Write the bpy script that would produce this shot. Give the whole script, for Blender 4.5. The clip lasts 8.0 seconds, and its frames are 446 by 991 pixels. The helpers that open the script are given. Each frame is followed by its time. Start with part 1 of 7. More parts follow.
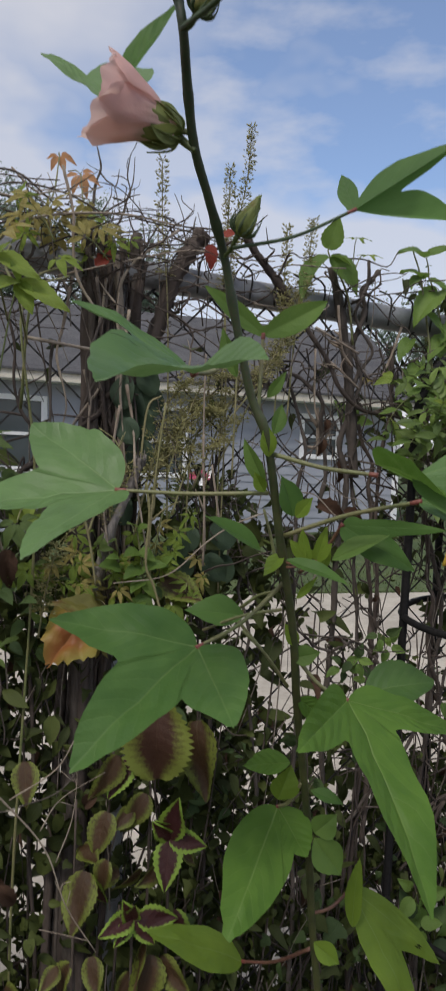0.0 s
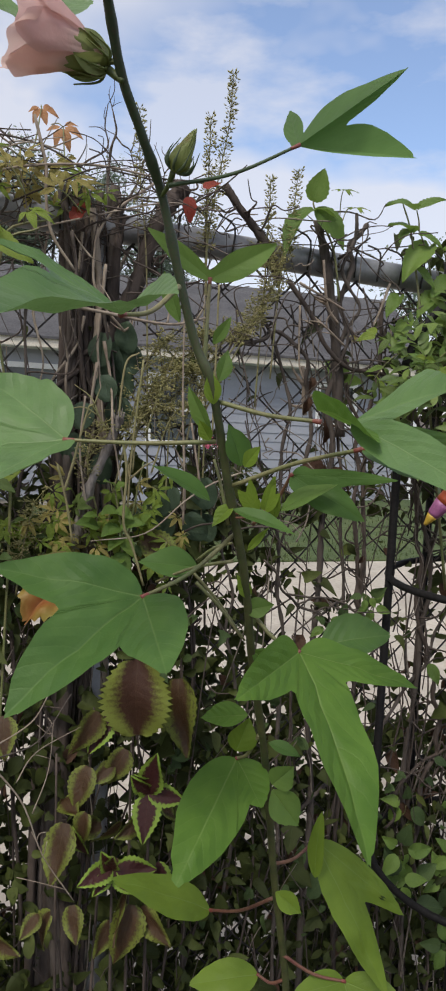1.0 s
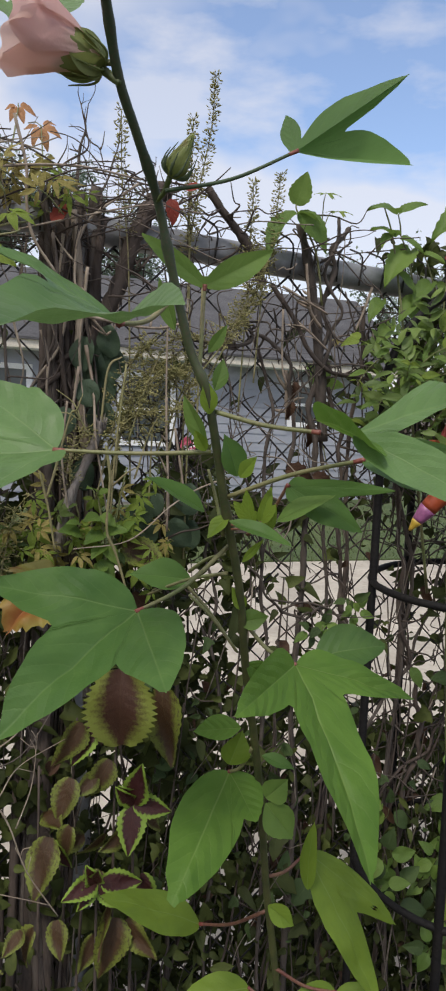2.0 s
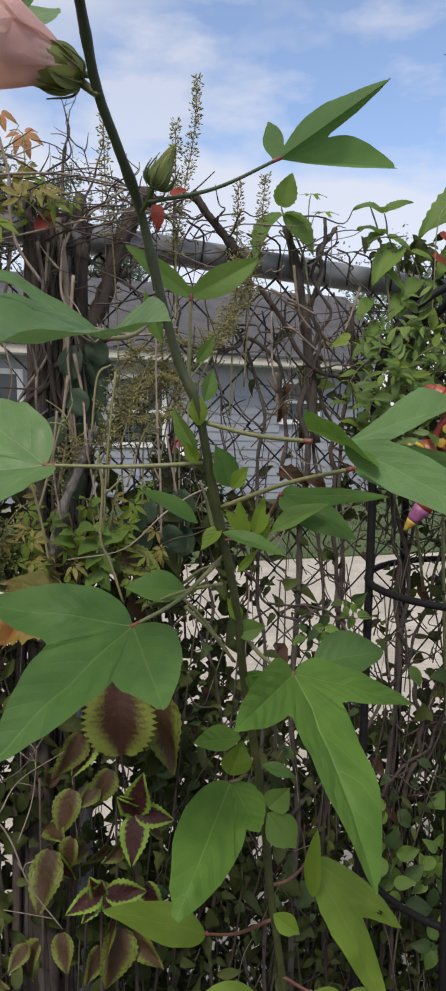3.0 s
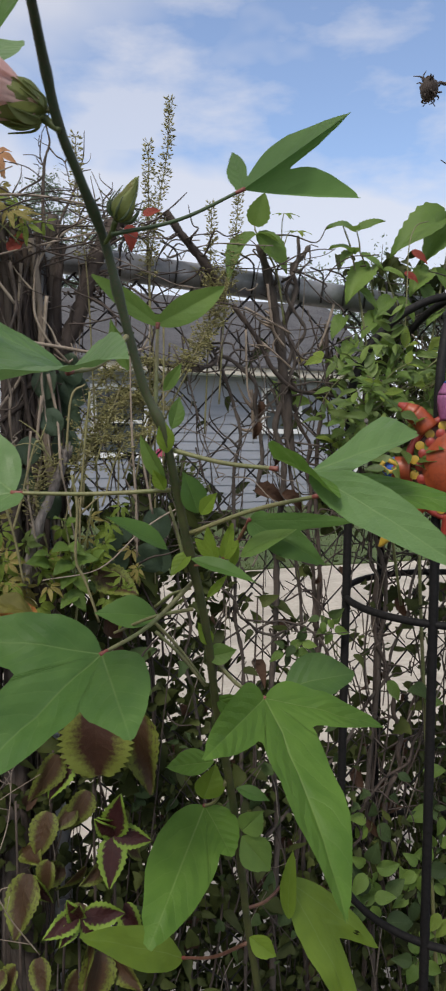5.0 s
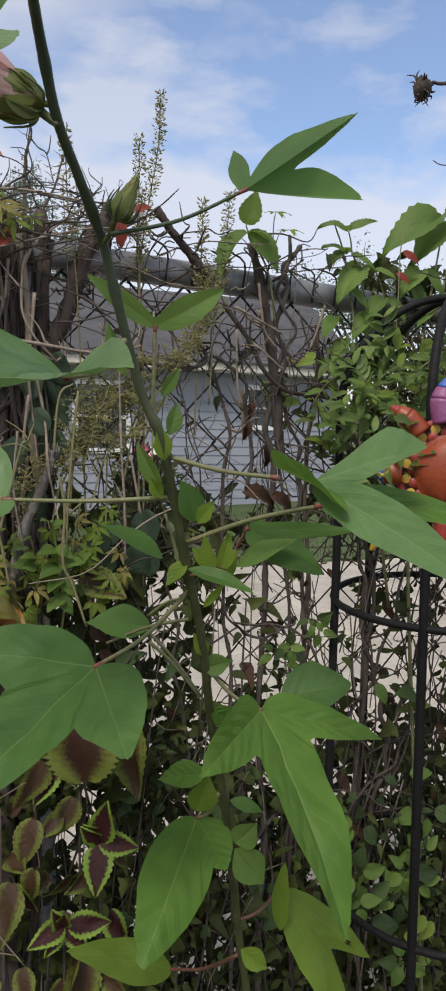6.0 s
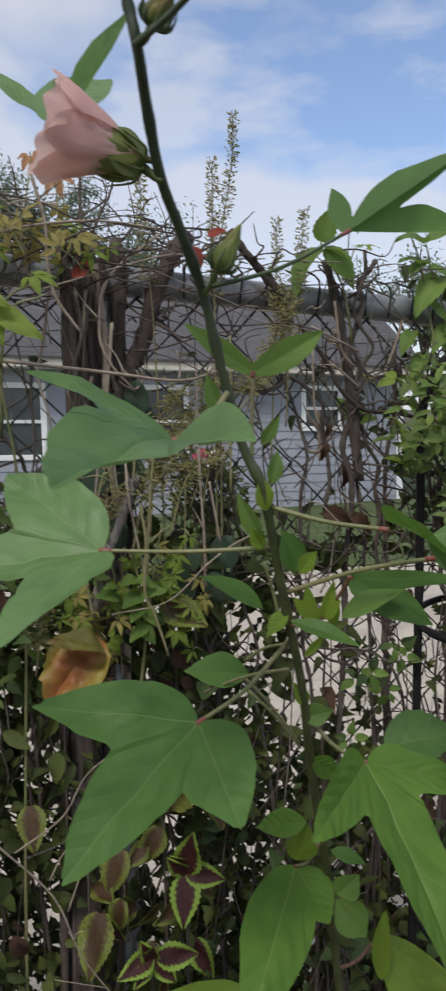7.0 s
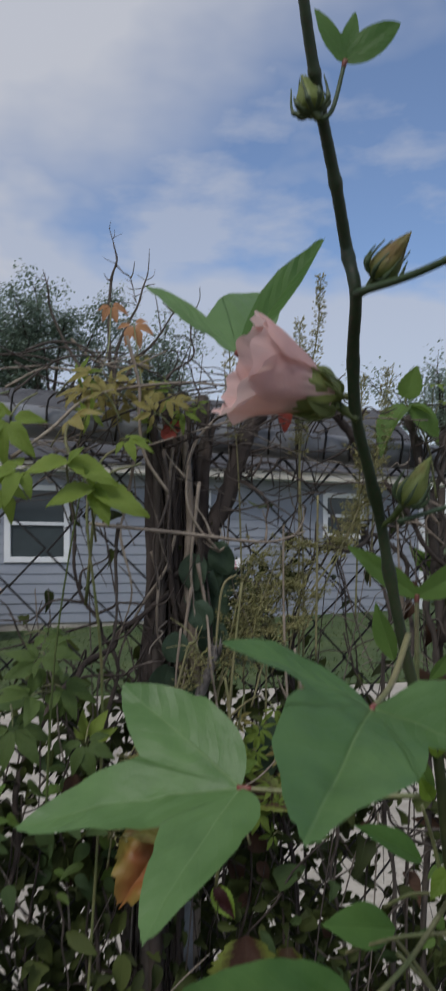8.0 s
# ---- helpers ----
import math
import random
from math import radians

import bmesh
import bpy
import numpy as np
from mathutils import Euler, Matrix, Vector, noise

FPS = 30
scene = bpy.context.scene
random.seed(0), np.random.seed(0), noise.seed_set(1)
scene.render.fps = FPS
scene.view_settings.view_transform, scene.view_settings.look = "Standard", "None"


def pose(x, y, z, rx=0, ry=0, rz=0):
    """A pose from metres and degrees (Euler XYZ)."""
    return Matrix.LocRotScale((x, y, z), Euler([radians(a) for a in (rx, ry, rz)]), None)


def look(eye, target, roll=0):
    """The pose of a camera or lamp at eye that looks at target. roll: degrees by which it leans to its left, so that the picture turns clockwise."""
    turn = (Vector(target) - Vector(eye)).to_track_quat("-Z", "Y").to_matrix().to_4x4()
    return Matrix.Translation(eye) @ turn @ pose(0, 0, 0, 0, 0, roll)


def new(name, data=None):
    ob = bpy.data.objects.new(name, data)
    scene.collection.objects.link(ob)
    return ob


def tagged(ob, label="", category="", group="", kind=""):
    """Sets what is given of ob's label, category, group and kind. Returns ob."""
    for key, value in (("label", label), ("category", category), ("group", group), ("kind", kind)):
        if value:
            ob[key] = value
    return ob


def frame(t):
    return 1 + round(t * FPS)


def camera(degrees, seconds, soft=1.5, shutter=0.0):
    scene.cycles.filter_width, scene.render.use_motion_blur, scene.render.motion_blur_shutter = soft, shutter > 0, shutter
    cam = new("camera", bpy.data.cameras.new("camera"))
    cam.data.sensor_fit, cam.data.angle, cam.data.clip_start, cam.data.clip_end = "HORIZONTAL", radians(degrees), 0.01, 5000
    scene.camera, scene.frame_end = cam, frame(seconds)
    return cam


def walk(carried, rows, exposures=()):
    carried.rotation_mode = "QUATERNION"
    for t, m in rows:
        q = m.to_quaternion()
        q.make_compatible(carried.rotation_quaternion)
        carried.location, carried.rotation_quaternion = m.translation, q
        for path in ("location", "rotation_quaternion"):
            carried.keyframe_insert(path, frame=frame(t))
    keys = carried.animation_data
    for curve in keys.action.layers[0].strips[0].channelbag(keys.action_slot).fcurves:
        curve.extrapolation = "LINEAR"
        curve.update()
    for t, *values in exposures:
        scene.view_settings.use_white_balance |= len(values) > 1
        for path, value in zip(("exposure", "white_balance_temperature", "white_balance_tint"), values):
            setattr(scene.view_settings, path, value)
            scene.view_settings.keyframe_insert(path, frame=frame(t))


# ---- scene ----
cam = camera(34.0, 8.0, soft=2.35, shutter=0.25)
PATH = [
    (0, (0.066, 0.063, 1.563), (0.009, 2.057, 1.411), 1.6),
    (0.1, (0.075, 0.066, 1.559), (0.011, 2.056, 1.371), 1.7),
    (0.2, (0.086, 0.068, 1.555), (0.024, 2.055, 1.340), 1.4),
    (0.3, (0.095, 0.069, 1.553), (0.037, 2.056, 1.334), 1.4),
    (0.5, (0.114, 0.072, 1.544), (0.061, 2.058, 1.313), 1.8),
    (1, (0.13, 0.073, 1.546), (0.023, 2.056, 1.31), 1.5),
    (1.5, (0.114, 0.081, 1.55), (0.018, 2.064, 1.309), 1.4),
    (2, (0.108, 0.086, 1.554), (0.08, 2.072, 1.319), 1.5),
    (3.5, (0.111, 0.094, 1.566), (0.093, 2.08, 1.326), -0.4),
    (4, (0.112, 0.093, 1.565), (0.111, 2.082, 1.353), 0.1),
    (4.5, (0.109, 0.095, 1.571), (0.11, 2.082, 1.336), -0.2),
    (5, (0.123, 0.092, 1.579), (0.154, 2.08, 1.364), -0.5),
    (5.2, (0.133, 0.092, 1.584), (0.168, 2.079, 1.362), -1.5),
    (6.3, (0.101, 0.115, 1.591), (0.192, 2.100, 1.364), 0.5),
    (6.5, (0.1, 0.118, 1.605), (0.153, 2.106, 1.385), -0.1),
    (6.8, (0.094, 0.132, 1.621), (0.072, 2.116, 1.373), -1.9),
    (7, (0.074, 0.132, 1.626), (0.002, 2.118, 1.401), -1.5),
    (7.2, (0.048, 0.136, 1.636), (-0.088, 2.120, 1.424), -1.6),
    (7.5, (0.008, 0.144, 1.665), (-0.146, 2.136, 1.558), -0.6),
    (7.7, (-0.014, 0.160, 1.683), (-0.190, 2.151, 1.607), -0.6),
    (8, (-0.032, 0.184, 1.718), (-0.14, 2.18, 1.766), -0.3),
]
walk(cam, [(t, look(eye, target, roll)) for t, eye, target, roll in PATH], [(0.0, -0.13, 6700, 11), (0.5, 0.12, 6850, 11), (2.0, 0.18, 6850, 11), (5.0, 0.11, 6850, 11), (6.5, 0.07, 6750, 11), (7.0, 0.02, 6650, 10), (7.5, -0.08, 6500, 10), (8.0, -0.50, 6300, 10)])

# ---------------------------------------------------------------- light
SUN_UP, SUN_ROT = 52.0, 200.0
world = bpy.data.worlds.new("sky")
scene.world = world
world.use_nodes = True
wn, wl = world.node_tree.nodes, world.node_tree.links
wn.clear()
w_out = wn.new("ShaderNodeOutputWorld")
w_bg = wn.new("ShaderNodeBackground")
w_sky = wn.new("ShaderNodeTexSky")
w_sky.sky_type = "NISHITA"
w_sky.sun_disc = False
w_sky.sun_elevation, w_sky.sun_rotation = radians(SUN_UP), radians(SUN_ROT)
w_co = wn.new("ShaderNodeTexCoord")
w_map = wn.new("ShaderNodeMapping")
w_map.inputs["Scale"].default_value = (1.0, 1.0, 1.9)
w_map.inputs["Location"].default_value = (0.37, 0.1, 0.25)
w_no = wn.new("ShaderNodeTexNoise")
w_no.inputs["Scale"].default_value = 1.7
w_no.inputs["Detail"].default_value = 5.0
w_no.inputs["Roughness"].default_value = 0.52
w_ra = wn.new("ShaderNodeValToRGB")
w_ra.color_ramp.elements[0].position, w_ra.color_ramp.elements[1].position = 0.48, 0.61
w_sep = wn.new("ShaderNodeSeparateXYZ")
w_low = wn.new("ShaderNodeMapRange")
w_low.inputs["From Min"].default_value, w_low.inputs["From Max"].default_value = 0.37, 0.315
w_low.inputs["To Min"].default_value, w_low.inputs["To Max"].default_value = 0.0, 0.72
# a heavier bank of cloud high up to the west, and the low bank broken up by the same noise
w_high = wn.new("ShaderNodeMath")
w_high.operation = "MULTIPLY_ADD"
w_high.inputs[1].default_value = -0.6
w_hr = wn.new("ShaderNodeMapRange")
w_hr.inputs["From Min"].default_value, w_hr.inputs["From Max"].default_value = 0.46, 0.64
w_hr.inputs["To Min"].default_value, w_hr.inputs["To Max"].default_value = 0.0, 0.95
w_wob = wn.new("ShaderNodeMath")
w_wob.operation = "MULTIPLY_ADD"
w_wob.inputs[1].default_value = -0.62
w_max2 = wn.new("ShaderNodeMath")
w_max2.operation = "MAXIMUM"
w_max = wn.new("ShaderNodeMath")
w_max.operation = "MAXIMUM"
w_mix = wn.new("ShaderNodeMix")
w_mix.data_type = "RGBA"
w_mix.inputs["B"].default_value = (4.98, 5.08, 5.50, 1)
w_bg.inputs["Strength"].default_value = 0.15
wl.new(w_co.outputs["Generated"], w_map.inputs["Vector"])
wl.new(w_map.outputs["Vector"], w_no.inputs["Vector"])
wl.new(w_no.outputs["Fac"], w_ra.inputs["Fac"])
wl.new(w_co.outputs["Generated"], w_sep.inputs["Vector"])
wl.new(w_no.outputs["Fac"], w_wob.inputs[0])
wl.new(w_sep.outputs["Z"], w_wob.inputs[2])
w_off = wn.new("ShaderNodeMath")
w_off.inputs[1].default_value = 0.305
wl.new(w_wob.outputs["Value"], w_off.inputs[0])
wl.new(w_off.outputs["Value"], w_low.inputs["Value"])
wl.new(w_sep.outputs["X"], w_high.inputs[0])
wl.new(w_off.outputs["Value"], w_high.inputs[2])
wl.new(w_high.outputs["Value"], w_hr.inputs["Value"])
w_fm = wn.new("ShaderNodeMapping")
w_fm.inputs["Scale"].default_value = (1.0, 1.0, 2.6)
w_fn = wn.new("ShaderNodeTexNoise")
w_fn.inputs["Scale"].default_value, w_fn.inputs["Detail"].default_value, w_fn.inputs["Roughness"].default_value = 4.6, 6.0, 0.55
w_fr = wn.new("ShaderNodeMapRange")
w_fr.inputs["From Min"].default_value, w_fr.inputs["From Max"].default_value = 0.49, 0.66
w_fr.inputs["To Min"].default_value, w_fr.inputs["To Max"].default_value = 0.08, 0.58
w_fx = wn.new("ShaderNodeMath")
w_fx.operation = "MAXIMUM"
wl.new(w_co.outputs["Generated"], w_fm.inputs["Vector"])
wl.new(w_fm.outputs["Vector"], w_fn.inputs["Vector"])
wl.new(w_fn.outputs["Fac"], w_fr.inputs["Value"])
wl.new(w_fr.outputs["Result"], w_fx.inputs[0])
wl.new(w_ra.outputs["Color"], w_fx.inputs[1])
wl.new(w_fx.outputs["Value"], w_max.inputs[0])
wl.new(w_low.outputs["Result"], w_max.inputs[1])
wl.new(w_max.outputs["Value"], w_max2.inputs[0])
wl.new(w_hr.outputs["Result"], w_max2.inputs[1])
wl.new(w_max2.outputs["Value"], w_mix.inputs["Factor"])
w_blue = wn.new("ShaderNodeMix")
w_blue.data_type, w_blue.blend_type = "RGBA", "MULTIPLY"
w_blue.inputs["Factor"].default_value = 1.0
w_blue.inputs["B"].default_value = (1.0, 1.11, 1.26, 1)
wl.new(w_sky.outputs["Color"], w_blue.inputs["A"])
wl.new(w_blue.outputs["Result"], w_mix.inputs["A"])
wl.new(w_mix.outputs["Result"], w_bg.inputs["Color"])
wl.new(w_bg.outputs["Background"], w_out.inputs["Surface"])

sun_data = bpy.data.lights.new("sun", "SUN")
sun_data.energy, sun_data.angle, sun_data.color = 2.3, radians(14), (1.0, 0.96, 0.9)
sun = new("sun", sun_data)
sun.matrix_world = look((0, 0, 0), (-math.sin(radians(SUN_ROT)), -math.cos(radians(SUN_ROT)), -math.tan(radians(SUN_UP))))

# ---------------------------------------------------------------- materials
def nodes_of(name):
    m = bpy.data.materials.new(name)
    m.use_nodes = True
    n, l = m.node_tree.nodes, m.node_tree.links
    return m, n, l, n["Principled BSDF"]


def noise_node(n, l, vec, scale, detail=4.0, rough=0.55):
    t = n.new("ShaderNodeTexNoise")
    t.inputs["Scale"].default_value, t.inputs["Detail"].default_value, t.inputs["Roughness"].default_value = scale, detail, rough
    if vec is not None:
        l.new(vec, t.inputs["Vector"])
    return t.outputs["Fac"]


def mixed(n, l, fac, a, b):
    x = n.new("ShaderNodeMix")
    x.data_type = "RGBA"
    for key, v in (("Factor", fac), ("A", a), ("B", b)):
        if isinstance(v, (tuple, list)):
            x.inputs[key].default_value = (*v, 1) if len(v) == 3 else v
        elif isinstance(v, (int, float)):
            x.inputs[key].default_value = v
        else:
            l.new(v, x.inputs[key])
    return x.outputs["Result"]


def maths(n, l, op, a, b=0.0, c=0.0):
    x = n.new("ShaderNodeMath")
    x.operation = op
    for i, v in enumerate((a, b, c)):
        if isinstance(v, (int, float)):
            x.inputs[i].default_value = v
        else:
            l.new(v, x.inputs[i])
    return x.outputs["Value"]


def ranged(n, l, v, lo, hi, a=0.0, b=1.0):
    x = n.new("ShaderNodeMapRange")
    x.inputs["From Min"].default_value, x.inputs["From Max"].default_value = lo, hi
    x.inputs["To Min"].default_value, x.inputs["To Max"].default_value = a, b
    l.new(v, x.inputs["Value"])
    return x.outputs["Result"]


def bumped(n, l, p, height, strength, distance):
    b = n.new("ShaderNodeBump")
    b.inputs["Strength"].default_value, b.inputs["Distance"].default_value = strength, distance
    l.new(height, b.inputs["Height"])
    l.new(b.outputs["Normal"], p.inputs["Normal"])


def surface(name, c1, c2, scale=8.0, fine=60.0, rough=0.7, bump=0.3, dist=0.002, metal=0.0, stretch=(1, 1, 1), c3=None):
    """A plain surface: two colours mixed by coarse noise, darkened a little by fine grain, with fine relief."""
    m, n, l, p = nodes_of(name)
    co = n.new("ShaderNodeTexCoord")
    mp = n.new("ShaderNodeMapping")
    mp.inputs["Scale"].default_value = stretch
    l.new(co.outputs["Object"], mp.inputs["Vector"])
    coarse = noise_node(n, l, mp.outputs["Vector"], scale, 5)
    grain = noise_node(n, l, mp.outputs["Vector"], fine, 3)
    col = mixed(n, l, ranged(n, l, coarse, 0.35, 0.65), c1, c2)
    col = mixed(n, l, ranged(n, l, grain, 0.45, 0.75, 0.0, 0.6), col, c3 or tuple(0.45 * v for v in c1))
    l.new(col, p.inputs["Base Color"])
    l.new(ranged(n, l, grain, 0.2, 0.8, max(rough - 0.12, 0.05), min(rough + 0.12, 1.0)), p.inputs["Roughness"])
    p.inputs["Metallic"].default_value = metal
    bumped(n, l, p, grain, bump, dist)
    return m


def leafy(name, c1, c2, vein, glow=0.28, rough=0.45, edge=None, edge_at=0.55, edge_soft=0.07, veins=6.0, spots=None, island=False, vary=0.35, ribs=1.0, shine=0.36, pucker=None):
    """A leaf: colour varied leaf by leaf, pale midrib and side veins along the blade's own axes, some light coming through."""
    m, n, l, p = nodes_of(name)
    uv = n.new("ShaderNodeUVMap")
    uv.uv_map = "blade"
    sp = n.new("ShaderNodeSeparateXYZ")
    l.new(uv.outputs["UV"], sp.inputs["Vector"])
    u, v = sp.outputs["X"], maths(n, l, "ABSOLUTE", sp.outputs["Y"])
    co = n.new("ShaderNodeTexCoord")
    blotch = maths(n, l, "ADD", maths(n, l, "MULTIPLY", noise_node(n, l, co.outputs["Object"], 38, 4), 0.55), maths(n, l, "MULTIPLY", noise_node(n, l, co.outputs["Object"], 13, 3), 0.45))
    grain = noise_node(n, l, co.outputs["Object"], 420, 2)
    rnd = (n.new("ShaderNodeNewGeometry").outputs["Random Per Island"] if island else n.new("ShaderNodeObjectInfo").outputs["Random"])
    if island:
        rnd = maths(n, l, "POWER", rnd, 1.8)
    fac = maths(n, l, "ADD", ranged(n, l, blotch, 0.34, 0.66, 0.0, 1.0 - vary), maths(n, l, "MULTIPLY", rnd, vary))
    col = mixed(n, l, fac, c1, c2)
    if edge:
        wob = maths(n, l, "ADD", v, ranged(n, l, blotch, 0.3, 0.7, -0.16, 0.16))
        wob = maths(n, l, "ADD", wob, ranged(n, l, u, 0.6, 1.0, 0.0, 0.3))
        col = mixed(n, l, ranged(n, l, wob, edge_at - edge_soft, edge_at + edge_soft), col, edge)
    if spots:
        col = mixed(n, l, ranged(n, l, noise_node(n, l, co.outputs["Object"], 22, 5), 0.52, 0.66), col, spots)
    side = maths(n, l, "FRACT", maths(n, l, "ADD", maths(n, l, "SUBTRACT", maths(n, l, "MULTIPLY", u, veins), maths(n, l, "MULTIPLY", maths(n, l, "POWER", v, 1.35), 1.9)), maths(n, l, "MULTIPLY", blotch, 1.1)))
    side = maths(n, l, "ABSOLUTE", maths(n, l, "SUBTRACT", side, 0.5))
    pillow = side
    rib_zone = maths(n, l, "MULTIPLY", ranged(n, l, v, 1.0, 0.55), ranged(n, l, u, 0.06, 0.2))
    side = maths(n, l, "MULTIPLY", ranged(n, l, side, 0.05, 0.0, 0.0, 0.14 * ribs), rib_zone)
    mid = maths(n, l, "MULTIPLY", ranged(n, l, v, 0.040, 0.008, 0.0, 0.45), ranged(n, l, u, 0.0, 1.0, 1.0, 0.2))
    line = maths(n, l, "MAXIMUM", side, mid)
    col = mixed(n, l, line, col, vein)
    l.new(col, p.inputs["Base Color"])
    l.new(ranged(n, l, blotch, 0.3, 0.7, rough - 0.06, rough + 0.1), p.inputs["Roughness"])
    p.inputs["Specular IOR Level"].default_value = shine
    h = maths(n, l, "ADD", maths(n, l, "ADD", maths(n, l, "MULTIPLY", line, -0.6), maths(n, l, "MULTIPLY", maths(n, l, "MULTIPLY", pillow, rib_zone), 0.7 * (ribs if pucker is None else pucker))), maths(n, l, "ADD", maths(n, l, "MULTIPLY", grain, 0.25), maths(n, l, "MULTIPLY", blotch, 0.9)))
    bumped(n, l, p, h, 0.65, 0.0020)
    tr = n.new("ShaderNodeBsdfTranslucent")
    l.new(mixed(n, l, 0.35, col, tuple(min(1.0, 1.7 * c) for c in c2)), tr.inputs["Color"])
    ms = n.new("ShaderNodeMixShader")
    ms.inputs["Fac"].default_value = glow
    l.new(p.outputs["BSDF"], ms.inputs[1])
    l.new(tr.outputs["BSDF"], ms.inputs[2])
    l.new(ms.outputs["Shader"], n["Material Output"].inputs["Surface"])
    return m


M_LEAF = leafy("hibiscus_leaf", (0.047, 0.115, 0.027), (0.108, 0.210, 0.050), (0.24, 0.34, 0.13), rough=0.5, ribs=0.7, pucker=1.5, veins=6.0, glow=0.32, shine=0.28)
M_LEAF_PALE = leafy("pale_hibiscus_leaf", (0.068, 0.142, 0.042), (0.130, 0.236, 0.078), (0.26, 0.36, 0.16), rough=0.44, ribs=0.6, pucker=1.2, veins=6.0, glow=0.26, shine=0.40)
M_LEAF_HELD = leafy("thin_hibiscus_leaf", (0.075, 0.160, 0.045), (0.140, 0.255, 0.082), (0.20, 0.31, 0.14), rough=0.5, ribs=0.8, glow=0.55)
M_LEAF_MID = leafy("sunlit_hibiscus_leaf", (0.064, 0.147, 0.020), (0.131, 0.246, 0.038), (0.28, 0.38, 0.13), rough=0.50, glow=0.34, ribs=0.7, pucker=1.8, veins=6.0, shine=0.28)
M_LEAF_PLAIN = leafy("smooth_hibiscus_leaf", (0.052, 0.118, 0.026), (0.105, 0.205, 0.046), (0.16, 0.26, 0.09), rough=0.5, ribs=0.15, glow=0.32, shine=0.26)
M_LEAF_SMALL = leafy("small_hibiscus_leaf", (0.085, 0.160, 0.036), (0.155, 0.255, 0.056), (0.21, 0.30, 0.10), rough=0.5, glow=0.34, ribs=0.3, shine=0.28)
M_LEAF_YOUNG = leafy("young_leaf", (0.112, 0.190, 0.025), (0.195, 0.292, 0.037), (0.26, 0.36, 0.12), glow=0.38, ribs=0.3, pucker=0.6, veins=5.0, shine=0.26)
M_STEM_DARK = surface("dark_green_stem", (0.028, 0.055, 0.020), (0.045, 0.078, 0.028), 30, 300, 0.5, 0.3, 0.0006, stretch=(1, 1, 0.2))
M_STEM = surface("green_stem", (0.052, 0.078, 0.018), (0.082, 0.108, 0.026), 30, 300, 0.5, 0.3, 0.0006, stretch=(1, 1, 0.2))
M_STEM_MAIN, sn, sl, sp_ = nodes_of("main_stem")
sn_co = sn.new("ShaderNodeTexCoord")
sn_sep = sn.new("ShaderNodeSeparateXYZ")
sl.new(sn_co.outputs["Object"], sn_sep.inputs["Vector"])
sn_patch = noise_node(sn, sl, sn_co.outputs["Object"], 45, 4)
sn_grain = noise_node(sn, sl, sn_co.outputs["Object"], 420, 3)
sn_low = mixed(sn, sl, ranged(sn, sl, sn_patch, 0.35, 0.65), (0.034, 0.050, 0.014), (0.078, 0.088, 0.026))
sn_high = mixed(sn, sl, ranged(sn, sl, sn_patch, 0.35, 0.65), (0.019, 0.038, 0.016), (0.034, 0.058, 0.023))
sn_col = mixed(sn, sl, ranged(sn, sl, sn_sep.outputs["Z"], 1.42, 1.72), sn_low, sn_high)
sl.new(mixed(sn, sl, ranged(sn, sl, sn_grain, 0.45, 0.7, 0.0, 0.65), sn_col, (0.062, 0.048, 0.030)), sp_.inputs["Base Color"])
sp_.inputs["Roughness"].default_value = 0.55
bumped(sn, sl, sp_, sn_grain, 0.35, 0.0006)
M_STALK = surface("leaf_stalk", (0.14, 0.17, 0.06), (0.19, 0.17, 0.08), 20, 300, 0.5, 0.2, 0.0004)
M_STALK_RED = surface("reddish_stalk", (0.15, 0.055, 0.045), (0.19, 0.10, 0.06), 20, 300, 0.5, 0.2, 0.0004)
M_REDJOINT = surface("red_joint", (0.20, 0.045, 0.038), (0.20, 0.07, 0.05), 60, 300, 0.5, 0.2, 0.0004)
M_PETAL = leafy("pink_petal", (0.66, 0.41, 0.385), (0.76, 0.53, 0.50), (0.66, 0.41, 0.38), glow=0.45, rough=0.6, ribs=0.0)
M_SEPAL = leafy("sepal", (0.155, 0.205, 0.065), (0.245, 0.285, 0.105), (0.22, 0.26, 0.10), glow=0.35, ribs=0.4)
M_BUD = leafy("bud_skin", (0.12, 0.17, 0.045), (0.24, 0.27, 0.07), (0.22, 0.10, 0.05), glow=0.2, ribs=0.4, spots=(0.22, 0.11, 0.045))
M_BRACT = surface("bract", (0.05, 0.085, 0.035), (0.08, 0.11, 0.05), 60, 300, 0.55, 0.2, 0.0003)
# colour and glow set low to hold the shade deep in the foliage
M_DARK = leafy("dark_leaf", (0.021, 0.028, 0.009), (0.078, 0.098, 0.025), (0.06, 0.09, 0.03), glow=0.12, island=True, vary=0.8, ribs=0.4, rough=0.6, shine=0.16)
M_DARK_ONE = leafy("dark_leaf_single", (0.030, 0.052, 0.020), (0.075, 0.120, 0.038), (0.10, 0.15, 0.06), glow=0.22, vary=0.8, ribs=0.4, rough=0.55, shine=0.22)
M_ROUND = leafy("round_dark_leaf", (0.034, 0.060, 0.036), (0.066, 0.105, 0.062), (0.085, 0.12, 0.08), glow=0.2, ribs=0.3, rough=0.5)
M_FRESH = leafy("fresh_leaf", (0.080, 0.150, 0.032), (0.180, 0.280, 0.056), (0.18, 0.27, 0.08), glow=0.35, vary=0.7, ribs=0.5)
M_FRESH_DULL = leafy("soft_green_leaf", (0.045, 0.080, 0.020), (0.125, 0.185, 0.045), (0.15, 0.21, 0.07), glow=0.3, vary=0.6, ribs=0.6)
